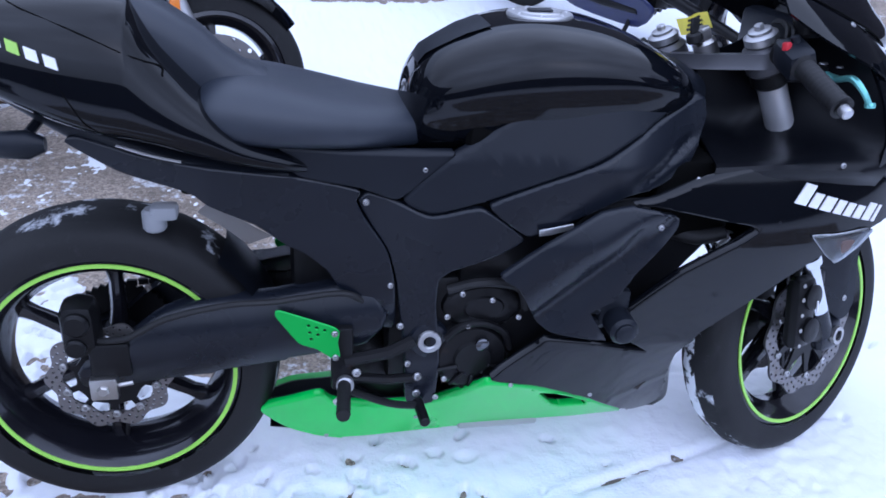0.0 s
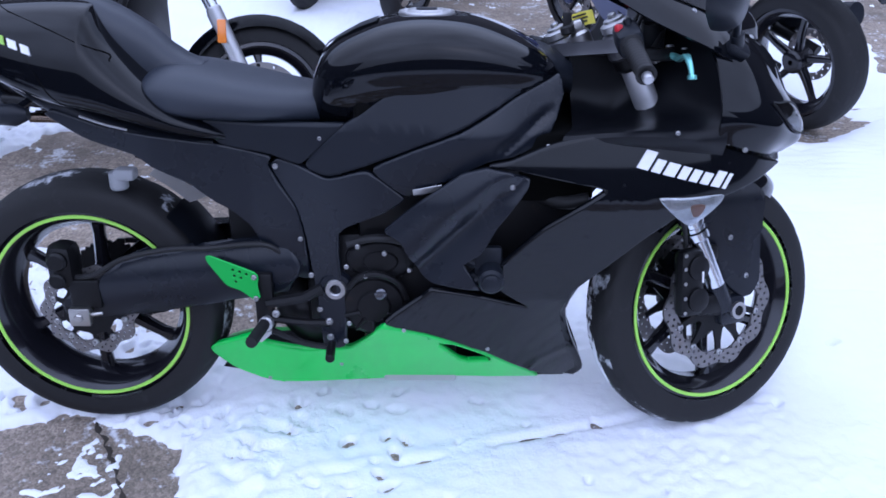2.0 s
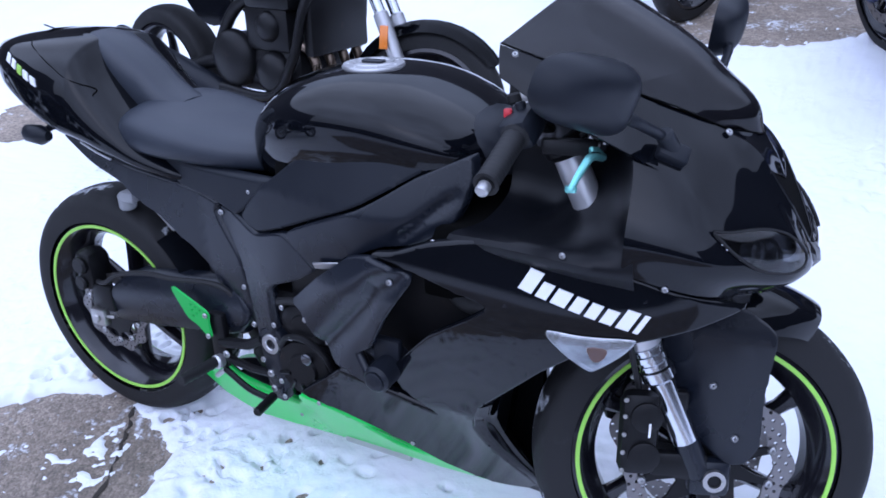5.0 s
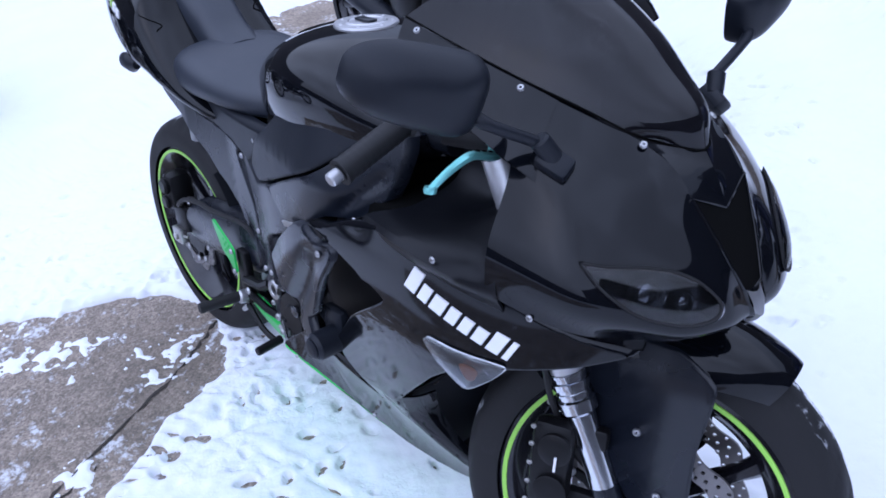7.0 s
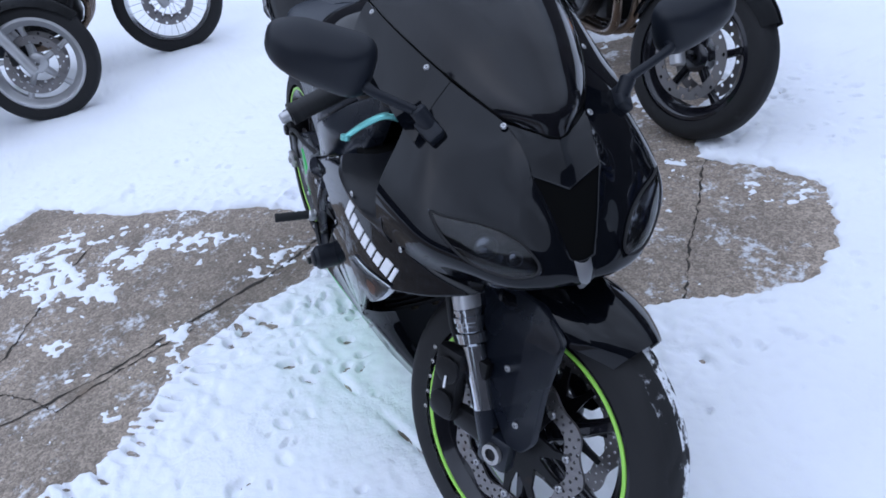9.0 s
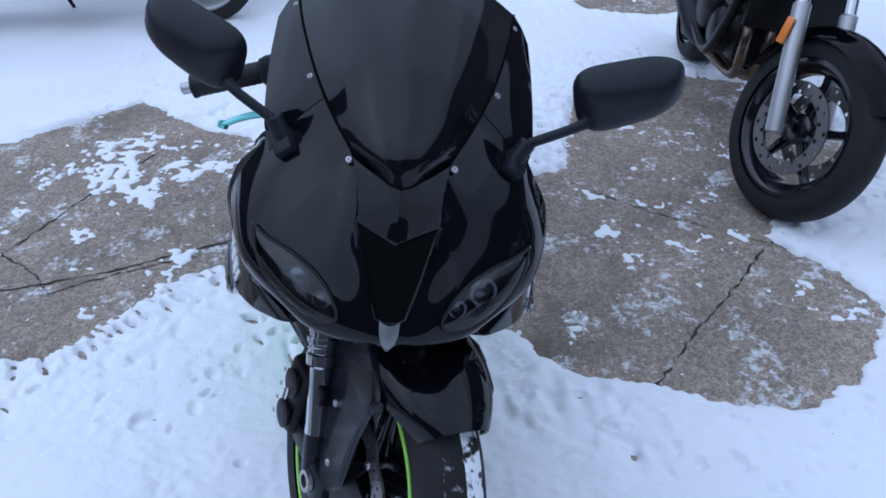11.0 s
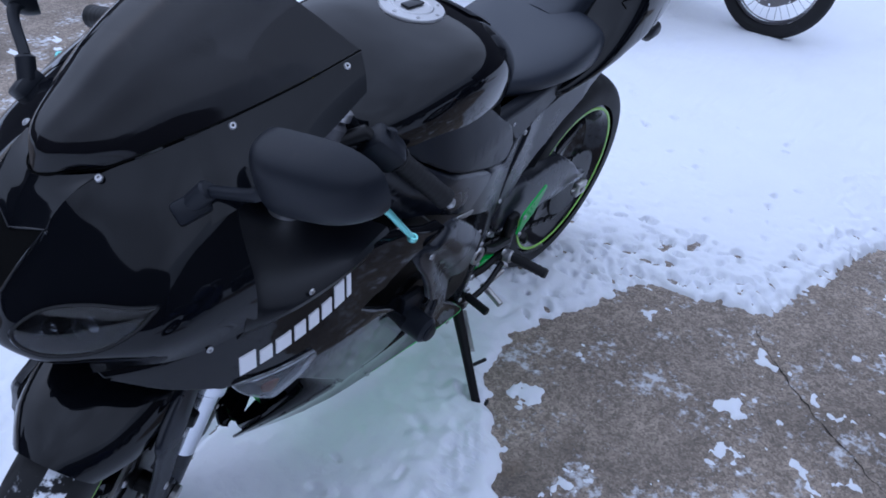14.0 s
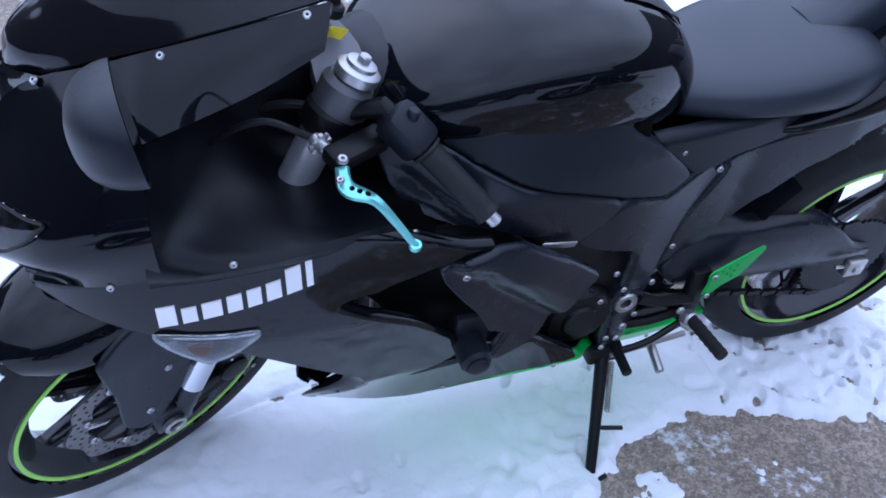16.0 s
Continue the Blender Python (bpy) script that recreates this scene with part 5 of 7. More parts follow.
# yokes, stem, tag, clip-on bars, grips, levers
YOKE = [(1.030, -0.045), (1.050, -0.090), (1.066, -0.125), (1.090, -0.143), (1.120, -0.132), (1.130, -0.104), (1.118, -0.070), (1.100, -0.035), (1.096, 0.0)]
YOKE = rounded(YOKE + [(x, -y) for x, y in YOKE[-2::-1]] + [(1.026, 0.0)], 0.2, 2)
b = loft([[(p[0] - dz * 0.3, p[1], z) for p in YOKE] for z, dz in ((0.898, 0.004), (0.902, 0.0), (0.920, 0.0), (0.924, 0.004))])
for s, _ in SIDES:
    rod((leg(0.942), s * 0.104, 0.942), (leg(0.89), s * 0.104, 0.89), 0.034, 24, b)
b.transform(Matrix.Translation((0.010, 0, -0.034)))
yoke = mpart("top_yoke", b, GREY, "grey painted top fork clamp", steered=True)
for s, _ in SIDES:
    b = rod((leg(0.945), s * 0.104, 0.945), (leg(0.964), s * 0.104, 0.964), 0.029, 24)
    rod((leg(0.962), s * 0.104, 0.962), (leg(0.970), s * 0.104, 0.970), 0.020, 20, b)
    rod((leg(0.966), s * 0.104, 0.966), (leg(0.978), s * 0.104, 0.978), 0.009, 6, b)
    b.transform(Matrix.Translation((0.010, s * 0.004, -0.038)))
    mpart("fork_cap", b, ALLOY, "silver fork top nut", yoke, steered=True)
mpart("lower_yoke", box((1.15, -0.13, 0.66), (1.26, 0.13, 0.70), 0.012), ENGINE, "", steered=True)
b = rod((1.21, 0, 0.62), (1.075, 0, 0.915), 0.022, 20)
rod((1.076, 0, 0.91), (1.068, 0, 0.936), 0.017, 6, b)
mpart("steering_stem", b, STEEL, "", steered=True)
tag = []
for k in range(9):
    u = k / 8 - 0.5
    bend = 0.006 * math.sin(7 * u)
    tag.append([Vector((1.090 + 0.064 * u, 0.050 + 0.010 * u + bend, 0.918 + 0.014 * u)), Vector((1.084 + 0.064 * u, 0.070 + 0.010 * u + bend, 0.944 + 0.014 * u))])
bm = loft(tag, closed=False)
bmesh.ops.solidify(bm, geom=bm.faces[:], thickness=0.0012)
tg = mpart("key_tag", bm, YELLOW, "yellow paper tag on the ignition key")
for r in range(3):
    b = bmesh.new()
    u0, v0 = -0.36 + 0.04 * r, 0.18 + 0.26 * r
    for k in range(7):
        u = u0 + 0.10 * k
        bend = 0.006 * math.sin(7 * u)
        p = Vector((1.090 + 0.064 * u, 0.050 + 0.010 * u + bend + 0.022 * v0, 0.918 + 0.014 * u + 0.026 * v0)) + Vector((0, -0.0012, 0.0014))
        if k == 0:
            row = []
        row.append([p, p + Vector((0.0002, 0.0035, 0.0038))])
    loft(row, closed=False, bm=b)
    mpart("tag_print", b, GRIP, "dark bar of print", tg)

for s, _ in SIDES:
    inn, end = (Vector((1.080, 0.186, 0.890)), Vector((1.020, 0.322, 0.804))) if s > 0 else (Vector((1.064, -0.186, 0.892)), Vector((1.010, -0.322, 0.812)))
    d = (end - inn).normalized()
    b = rod((leg(0.875), s * 0.104, 0.875), (leg(0.835), s * 0.104, 0.835), 0.034, 20)
    tube([Vector((leg(0.86), s * 0.106, 0.860)), inn - d * 0.03, inn, end - d * 0.01], 0.0125, 14, b)
    bar = mpart("clip_on_bar", b, ENGINE, "black clip-on handlebar", steered=True)
    g0, g1 = end - d * 0.130, end - d * 0.012
    pts, rad = [], []
    for k in range(33):
        u = k / 32
        pts.append(g0.lerp(g1, u))
        rad.append(0.0175 + (0.004 if u < 0.05 else 0) + 0.0005 * math.sin(u * 75) + (0.0015 if u > 0.96 else 0))
    mpart("grip", tube(pts, rad, 16), GRIP, "ribbed black rubber grip", bar, steered=True)
    mpart("bar_end", rod(end - d * 0.014, end + d * 0.006, 0.0095, 18), ALLOY, "silver bar end weight", bar, steered=True)
    sw = bmesh.new()
    c = inn + d * 0.012
    join(sw, box((-0.024, -0.034, -0.024), (0.026, 0.030, 0.024), 0.012), Matrix.Translation(c) @ Vector((0, 1, 0)).rotation_difference(d).to_matrix().to_4x4())
    rod(c + Vector((0, 0, 0.02)), c + Vector((-0.004, 0, 0.036)), 0.008, 10, sw)
    mpart("switch_housing", sw, PLASTIC, "black switch housing", bar, steered=True)
    if s < 0:
        mpart("kill_switch", box(c + Vector((-0.027, -0.004, 0.012)), c + Vector((-0.014, 0.008, 0.026)), 0.003), RED, "red stop switch", bar, steered=True)
    # lever: pivot block, blade with three holes painted as dark pegs, round end
    piv = Vector((1.165, s * 0.182, 0.857))
    tipp = Vector((1.126, s * 0.292, 0.793))
    m = mpart("lever_mount", box(piv + Vector((-0.075, -0.020 - s * 0.012, -0.012)), piv + Vector((0.008, 0.012 - s * 0.010, 0.012)), 0.005), ENGINE, "", bar, steered=True)
    mid = Vector((1.153, s * 0.234, 0.842))
    late = Vector((1.138, s * 0.262, 0.818))
    if s < 0:
        mid, late, tipp = Vector((1.158, -0.240, 0.850)), Vector((1.143, -0.268, 0.834)), Vector((1.129, -0.291, 0.812))
    path = spline([piv, Vector((1.173, s * 0.206, 0.847)), mid, late, tipp], 6)
    rings = []
    for i, p in enumerate(path):
        u = i / (len(path) - 1)
        w = 0.0085 - 0.0045 * u + 0.004 * math.exp(-((u - 0.3) / 0.15) ** 2)
        t = 0.006 - 0.002 * u
        dd = (path[min(i + 1, len(path) - 1)] - path[max(i - 1, 0)]).normalized()
        side = Vector((0, 0, 1)).cross(dd).normalized()
        up = dd.cross(side)
        rings.append([p + side * a * w + up * c2 * t for a, c2 in ((-1, -0.5), (-0.6, -1), (0.6, -1), (1, -0.5), (1, 0.5), (0.6, 1), (-0.6, 1), (-1, 0.5))])
    lev = mpart("lever", loft(rings), TEAL, "teal anodised brake or clutch lever", bar, steered=True)
    ring = turned([(0.0042, -0.004), (0.0078, -0.004), (0.0086, 0), (0.0078, 0.004), (0.0042, 0.004)], 18)
    ring.transform(Matrix.Translation(tipp) @ pose(0, 0, 0, 90, 0, 0))
    mpart("lever_end", ring, TEAL, "", bar, steered=True)
    # solid near-black pegs give the shade of the three holes
    hb = bmesh.new()
    for u in (0.30, 0.37, 0.44):
        p = path[int(u * (len(path) - 1))].lerp(path[int(u * (len(path) - 1)) + 1], (u * (len(path) - 1)) % 1)
        rod(p + Vector((0, 0, -0.0068)), p + Vector((0, 0, 0.0070)), 0.0036, 12, hb)
    mpart("lever_hole_shade", hb, GAP, "", bar, steered=True)
    b = dome(piv + Vector((0.0, 0, 0.014)), 0.008, (0, 0, 1))
    dome(piv + Vector((0.018, s * 0.02, 0.008)), 0.006, (0, 0, 1), b)
    mpart("lever_bolt", b, BOLT, "", bar, steered=True)
    adj = rod(piv + Vector((0.0, -s * 0.03, 0.002)), piv + Vector((0.004, -s * 0.055, 0.004)), 0.009, 10)
    for k in range(4):
        a = math.pi * k / 4
        rod(piv + Vector((0.016 * math.cos(a), -s * 0.045, 0.016 * math.sin(a))), piv - Vector((0.016 * math.cos(a), s * 0.045, 0.016 * math.sin(a))), 0.004, 6, adj)
    mpart("cable_adjuster", adj, ALLOY, "silver star-shaped adjuster", bar, steered=True)
    far = piv + Vector((0.10, -s * 0.15, -0.06))
    mpart("control_cable", tube(spline([piv + Vector((0.004, -s * 0.055, 0.004)), piv + Vector((0.06, -s * 0.09, 0.03)), far, far + Vector((0.0, -s * 0.02, -0.12))], 8), 0.0045, 8), GRIP, "", bar, steered=True)
# throttle cables and brake hose curling from the right bar behind the screen, the key in its barrel
for k, (dy, dz) in enumerate(((0.0, 0.0), (0.012, 0.006))):
    mpart("throttle_cable", tube(spline([(1.085, -0.165 + dy, 0.880 + dz), (1.12, -0.150 + dy, 0.925 + dz), (1.17, -0.09 + dy, 0.935 + dz), (1.20, -0.03 + dy, 0.88), (1.20, 0.0, 0.78)], 8), 0.0045, 8), GRIP, "", steered=True)
mpart("brake_hose", tube(spline([(1.15, -0.150, 0.87), (1.19, -0.13, 0.90), (1.22, -0.06, 0.86), (1.225, -0.02, 0.76), (1.22, 0.0, 0.70)], 8), 0.005, 8), GRIP, "", steered=True)
mpart("wiring_sleeve", tube(spline([(1.07, 0.135, 0.86), (1.10, 0.10, 0.845), (1.15, 0.05, 0.84), (1.19, 0.0, 0.80)], 8), 0.007, 8), GRIP, "", steered=True)
b = rod((1.052, 0.0, 0.908), (1.047, 0.0, 0.926), 0.014, 20)
box((1.040, -0.003, 0.922), (1.060, 0.003, 0.952), 0.002, b)
mpart("ignition_key", b, GRIP, "black key in the ignition barrel", steered=True)
res = rod((1.15, -0.155, 0.915), (1.15, -0.155, 0.960), 0.024, 20)
mpart("master_cylinder_reservoir", res, ENGINE, "", steered=True)
b = box((1.19, -0.085, 0.86), (1.24, 0.085, 0.965), 0.015)
mpart("instrument_panel", b, PLASTIC, "black instrument cluster behind the screen")

# mirrors
for s, _ in SIDES:
    base, head = Vector((1.354, s * 0.163, 0.900)), Vector((1.318, 0.319, 1.014) if s > 0 else (1.272, -0.302, 1.008))
    b = box((-0.022, -0.015, -0.010), (0.022, 0.015, 0.014), 0.006)
    b.transform(Matrix.Translation(base) @ pose(0, 0, 0, -s * 42, 25, -s * 20))
    rod(base + Vector((0.0, 0, 0.005)), base + Vector((-0.01, s * 0.018, 0.034)), 0.013, 12, b)
    mm = mpart("mirror_base", b, PLASTIC, "black rubber mirror foot")
    knee = base + Vector((-0.012, s * 0.020, 0.030))
    mpart("mirror_stalk", tube(spline([knee, knee.lerp(head, 0.5) + Vector((0.012, 0, -0.006)), head + Vector((0.018, -s * 0.062, -0.034))], 6), [0.0075] * 6 + [0.0085] * 6 + [0.010], 12), PLASTIC, "", mm)
    shell = []
    for k in range(13):
        a0 = math.pi / 2 * k / 12
        f, u = max(0.02, math.cos(a0)) ** 0.7, math.sin(a0)
        ring = []
        for j in range(32):
            a = 2 * math.pi * j / 32
            c, sn = math.cos(a), math.sin(a)
            yy = 0.082 * math.copysign(abs(c) ** 0.6, c)
            zz = 0.048 * math.copysign(abs(sn) ** 0.6, sn) * ((0.98 - 0.30 * c) if sn > 0 else (0.98 - 0.16 * c))
            ring.append(Vector((-0.012 + 0.052 * u, yy * f - 0.012 * u, zz * f)))
        shell.append(ring)
    m = Matrix.Translation(head) @ pose(0, 0, 0, s * 20, 8, 6 if s > 0 else -28) @ Matrix.Diagonal((1, s, 1, 1))
    sb = loft(shell, caps=True)
    sb.transform(m)
    sh = mpart("mirror_shell", sb, PLASTIC, "matt black mirror shell", mm)
    gl = bmesh.new()
    gl.faces.new([gl.verts.new(Vector((-0.0125, p.y * 0.93, p.z * 0.92))) for p in shell[0]])
    gl.transform(m)
    mpart("mirror_glass", gl, MIRROR, "mirror glass", mm)

# indicators in the fairing
SIGNAL = [(1.206, 0.637), (1.262, 0.634), (1.345, 0.638), (1.322, 0.610), (1.279, 0.573), (1.246, 0.598)]
for s, _ in SIDES:
    sg = mpart("front_indicator", panel(rounded(SIGNAL, 0.12, 2), lambda x, z: w_side(x, z) + 0.006, s, depth=0.012, lip=0.003), FACETS, "clear wedge-shaped front indicator")
    mpart("bulb", panel(rounded([(1.270, 0.622), (1.306, 0.622), (1.298, 0.600), (1.282, 0.592)], 0.2, 2), lambda x, z: w_side(x, z) + 0.0075, s, depth=0.004, lip=0.003, drop=0.002), material("bulb_amber", (0.30, 0.13, 0.08), 0.3), "amber bulb", sg)
    mpart("lens", panel(rounded(SIGNAL, 0.12, 2), lambda x, z: w_side(x, z) + 0.011, s, depth=0.004, lip=0.004), CLEAR, "", sg)

# crash protectors
for s, _ in SIDES:
    c = Vector((0.897, 0, 0.463))
    b = rod((c.x, s * 0.17, c.z), (c.x - 0.002, s * 0.262, c.z - 0.003), 0.026, 20)
    rod((c.x - 0.002, s * 0.255, c.z - 0.003), (c.x - 0.002, s * 0.268, c.z - 0.003), 0.018, 16, b)
    box((c.x - 0.035, s * 0.205 - 0.010, c.z - 0.012), (c.x + 0.022, s * 0.205 + 0.010, c.z + 0.055), 0.008, b)
    tube([(c.x - 0.01, s * 0.20, c.z + 0.01), (c.x - 0.075, s * 0.20, c.z + 0.028)], [0.016, 0.008], 8, b)
    tube([(c.x - 0.005, s * 0.20, c.z), (c.x - 0.065, s * 0.20, c.z - 0.028)], [0.016, 0.010], 8, b)
    mpart("crash_slider", b, PLASTIC, "black plastic crash protector")

# ---- rearsets, pegs, heel plates, stand ----
HEEL = [(0.3, 0.47), (0.308, 0.472), (0.403, 0.438), (0.41, 0.428), (0.406, 0.408), (0.411, 0.379), (0.4, 0.372), (0.37, 0.395), (0.339, 0.405), (0.3, 0.46)]
for s, _ in SIDES:
    holes = []
    for hx, hz in ((0.356, 0.442), (0.37, 0.438), (0.384, 0.433), (0.358, 0.428), (0.372, 0.424), (0.36, 0.415)):
        holes.append([(hx + 0.0035 * math.cos(2 * math.pi * k / 8), hz + 0.0035 * math.sin(2 * math.pi * k / 8)) for k in range(8)][::-1])
    h = mpart("heel_plate", panel(rounded(HEEL, 0.12, 2), lambda x, z: 0.150 + 0.10 * (x - 0.30), s, holes, depth=0.004, lip=0.0016, drop=0.001, cell=0.08), GREEN_PLATE, "bright green drilled heel plate")
    for x, z in ((0.401, 0.428), (0.402, 0.379)):
        mpart("plate_bolt", dome((x, s * 0.162, z), 0.0065, (0, s, 0)), BOLT, "", h)
    b = box((0.395, s * 0.14 - 0.01, 0.30), (0.435, s * 0.14 + 0.01, 0.43), 0.006)
    tube([(0.42, s * 0.145, 0.36), (0.50, s * 0.148, 0.375), (0.545, s * 0.15, 0.40)], 0.012, 8, b)
    tube([(0.42, s * 0.145, 0.325), (0.50, s * 0.146, 0.315), (0.55, s * 0.14, 0.312)], 0.009, 8, b)
    mpart("rearset_bracket", b, ENGINE, "black footpeg bracket")
    pts = [Vector((0.418, s * 0.160, 0.322)).lerp(Vector((0.408, s * 0.262, 0.326)), k / 14) for k in range(15)]
    mpart("footpeg", tube(pts, [0.0115 + (0.0014 if k % 2 else 0) for k in range(15)], 14), GRIP, "ribbed black footpeg")
    b = rod((0.42, s * 0.150, 0.318), (0.418, s * 0.172, 0.322), 0.016, 14)
    dome((0.44, s * 0.155, 0.34), 0.009, (0, s, 0), b)
    rod((0.43, s * 0.15, 0.30), (0.40, s * 0.155, 0.275), 0.006, 8, b)
    mpart("peg_pivot", b, ALLOY, "bright peg pivot")
    b = tube(spline([(0.43, s * 0.155, 0.300), (0.50, s * 0.165, 0.275), (0.555, s * 0.165, 0.265)], 5), 0.007, 8)
    rod((0.555, s * 0.15, 0.265), (0.56, s * 0.215, 0.262), 0.010, 12, b)
    mpart("foot_lever", b, ENGINE, "black foot lever")
    for x, z, r in ((0.553, 0.319, 0.009), (0.519, 0.425, 0.007), (0.534, 0.346, 0.007), (0.50, 0.505, 0.006), (0.553, 0.279, 0.008), (0.588, 0.274, 0.006)):
        mpart("frame_bolt", dome((x, s * (w_frame(x, z) + 0.002), z), r, (0, s, 0)), BOLT, "steel bolt")
    for x, z in ((0.623, 0.501), (0.678, 0.486), (0.729, 0.449), (0.637, 0.435), (0.598, 0.456), (0.599, 0.325)):
        mpart("frame_bolt", dome((x, s * 0.170, z), 0.006, (0, s, 0)), BOLT, "steel bolt")
    for p, r in (((0.456, w_frame(0.456, 0.660) + 0.002, 0.660), 0.0085), ((1.0, 0.219, 0.727), 0.006), ((1.233, 0.2575, 0.762), 0.0065), ((1.373, 0.224, 0.722), 0.0065), ((0.932, w_vent(0.932, 0.655) + 0.002, 0.655), 0.0075), ((0.552, 0.142, 0.722), 0.006), ((0.717, w_side(0.717, 0.325) + 0.001, 0.325), 0.006), ((0.897, w_side(0.897, 0.254) + 0.001, 0.254), 0.006), ((0.566, w_belly(0.566, 0.177) + 0.001, 0.177), 0.006), ((0.39, w_belly(0.39, 0.12) + 0.001, 0.12), 0.006)):
        mpart("fairing_bolt", dome(mirrored(p, s), r * 0.8, (0, s, 0)), BOLT, "steel fairing bolt")
top, foot = Vector((0.566, 0.140, 0.225)), Vector((0.622, 0.286, 0.058))
b = tube([top, top.lerp(foot, 0.5), foot], [0.014, 0.0115, 0.0105], 12)
join(b, box((-0.030, -0.022, -0.006), (0.026, 0.022, 0.003), 0.003), Matrix.Translation(foot + Vector((0.004, 0.004, -0.004))) @ pose(0, 0, 0, 9, 0, 15))
rod(top.lerp(foot, 0.62), top.lerp(foot, 0.62) + Vector((-0.055, 0.012, -0.004)), 0.0045, 8, b)
box((0.53, 0.10, 0.21), (0.60, 0.15, 0.255), 0.008, b)
stand = mpart("side_stand", b, ENGINE, "black side stand resting on the snow")
spr = []
for k in range(90):
    u = k / 89
    p = top.lerp(foot, 0.06 + 0.42 * u) + Vector((-0.02, 0.004, 0))
    spr.append(p + Vector((0.005 * math.cos(u * 110), 0.005 * math.sin(u * 110), 0)))
mpart("stand_spring", tube(spr, 0.0016, 5), STEEL, "", stand)
b = tube(spline([(0.40, 0.15, 0.255), (0.48, 0.15, 0.245), (0.56, 0.15, 0.235)], 4), 0.006, 8)
rod((0.47, 0.14, 0.245), (0.475, 0.205, 0.225), 0.009, 10, b)
mpart("shift_rod", b, STEEL)


# ---- marks on the fairing and tail: plain bars in place of lettering ----
def mark(p0, p1, h0, h1, wide, s, widths, heights, mat, name, lean=0.25, parent=None, lift=0.0025):
    """A row of slanting bars from p0 to p1 (x, z) lying on a panel; forward slant kept readable on both sides."""
    total = sum(widths) + 0.34 * (len(widths) - 1)
    at = 0.0
    for w, h in zip(widths, heights):
        a, b = at / total, (at + w) / total
        at += w + 0.34
        hh = (h0 + (h1 - h0) * a) * h
        bot = [Vector(p0).lerp(Vector(p1), t) for t in (a, b)]
        up = Vector((-(p1[1] - p0[1]), p1[0] - p0[0])).normalized()
        if up.y < 0:
            up = -up
        along = (Vector(p1) - Vector(p0)).normalized()
        quad = [bot[0], bot[1], bot[1] + up * hh + along * lean * hh, bot[0] + up * hh + along * lean * hh]
        mpart(name, panel(quad, lambda x, z: wide(x, z) + lift, s, depth=0.002, lip=0.001, drop=0.0005, cell=0.03), mat, "", parent, smooth=False)


WIDTHS, TALL = [1.25, 1, 1.3, 1, 0.95, 1, 1.05, 0.45], [1.0, 0.72, 0.72, 0.72, 0.72, 0.72, 1.0, 1.0]
mark((1.163, 0.6955), (1.342, 0.6475), 0.037, 0.030, w_side, -1, WIDTHS, TALL, WHITE, "brand_mark")
mark((1.330, 0.6505), (1.140, 0.6995), 0.030, 0.037, w_side, 1, WIDTHS, TALL, WHITE, "brand_mark")
for s in (-1, 1):
    for k in range(5):
        x = -0.105 + 0.025 * k
        lo_z, hi_z = 0.930 - 0.0095 * k, 0.946 - 0.0095 * k
        quad = [(x, lo_z), (x + 0.017, lo_z - 0.006), (x + 0.014, hi_z - 0.006), (x - 0.003, hi_z)]
        b = loft([[(px, s * (tail_side(px, pz) + off), pz) for px, pz in quad] for off in (-0.001, 0.0040)])
        mpart("model_mark", b, LIME_DECAL if k == 2 else WHITE, "", tail)
    plate = [(0.741, 0.622), (0.739, 0.634), (0.796, 0.646), (0.798, 0.636), (0.760, 0.624)]
    mpart("frame_badge", panel(plate, lambda x, z: w_cover(x, z) + 0.0255 - 2.2 * (z - 0.695 - 0.45 * (x - 0.75)) ** 2, s, depth=0.003, lip=0.0015, drop=0.001), ALLOY, "small silver badge")


# ---- ground: worn concrete under patchy snow ----
BARE_RIGHT = [(-0.34, -0.12), (-0.13, -0.03), (0.04, -0.09), (0.19, -0.14), (0.24, -0.33), (0.35, -0.55), (0.48, -0.66), (0.66, -0.84), (0.80, -1.15), (0.95, -1.9), (0.2, -2.1), (-0.55, -1.6), (-1.02, -1.0), (-0.66, -0.60)]
BARE_LEFT = [(0.24, 0.24), (0.36, 0.22), (0.50, 0.25), (0.61, 0.31), (0.71, 0.40), (0.88, 0.56), (0.93, 0.72), (1.0, 0.86), (1.03, 1.08), (0.95, 1.23), (0.66, 1.41), (0.45, 1.37), (0.28, 1.24), (0.10, 1.35),
             (-0.25, 1.75), (-0.62, 1.82), (-0.92, 1.74), (-1.04, 1.42), (-1.06, 1.12), (-0.85, 0.88), (-0.63, 0.80), (-0.23, 0.71), (-0.16, 0.55), (-0.13, 0.38), (0.06, 0.31)]
BARE_FAR = [(-2.44, 1.04), (-2.08, 1.17), (-1.92, 1.5), (-2.1, 2.0), (-2.5, 2.0), (-2.55, 1.4)]
BARE_BACK = [(0.5, 3.0), (1.2, 3.05), (1.6, 3.4), (3.2, 3.0), (3.0, 2.5), (3.8, 2.4), (4.2, 3.8), (2.0, 4.6), (0.4, 4.2)]
BARE_SIDE = [(1.7, 1.75), (2.35, 1.60), (2.7, 1.85), (2.3, 2.05), (1.9, 2.0)]
# out of view; added so the right-hand fairing reflects darker ground
BARE_UNSEEN = [(-0.7, -2.2), (0.9, -1.85), (2.2, -1.75), (4.2, -2.2), (5.5, -3.4), (5.0, -5.5), (-2.5, -5.5), (-2.4, -3.6)]
BARE = [BARE_UNSEEN, BARE_RIGHT, BARE_LEFT, BARE_FAR, BARE_BACK, BARE_SIDE]


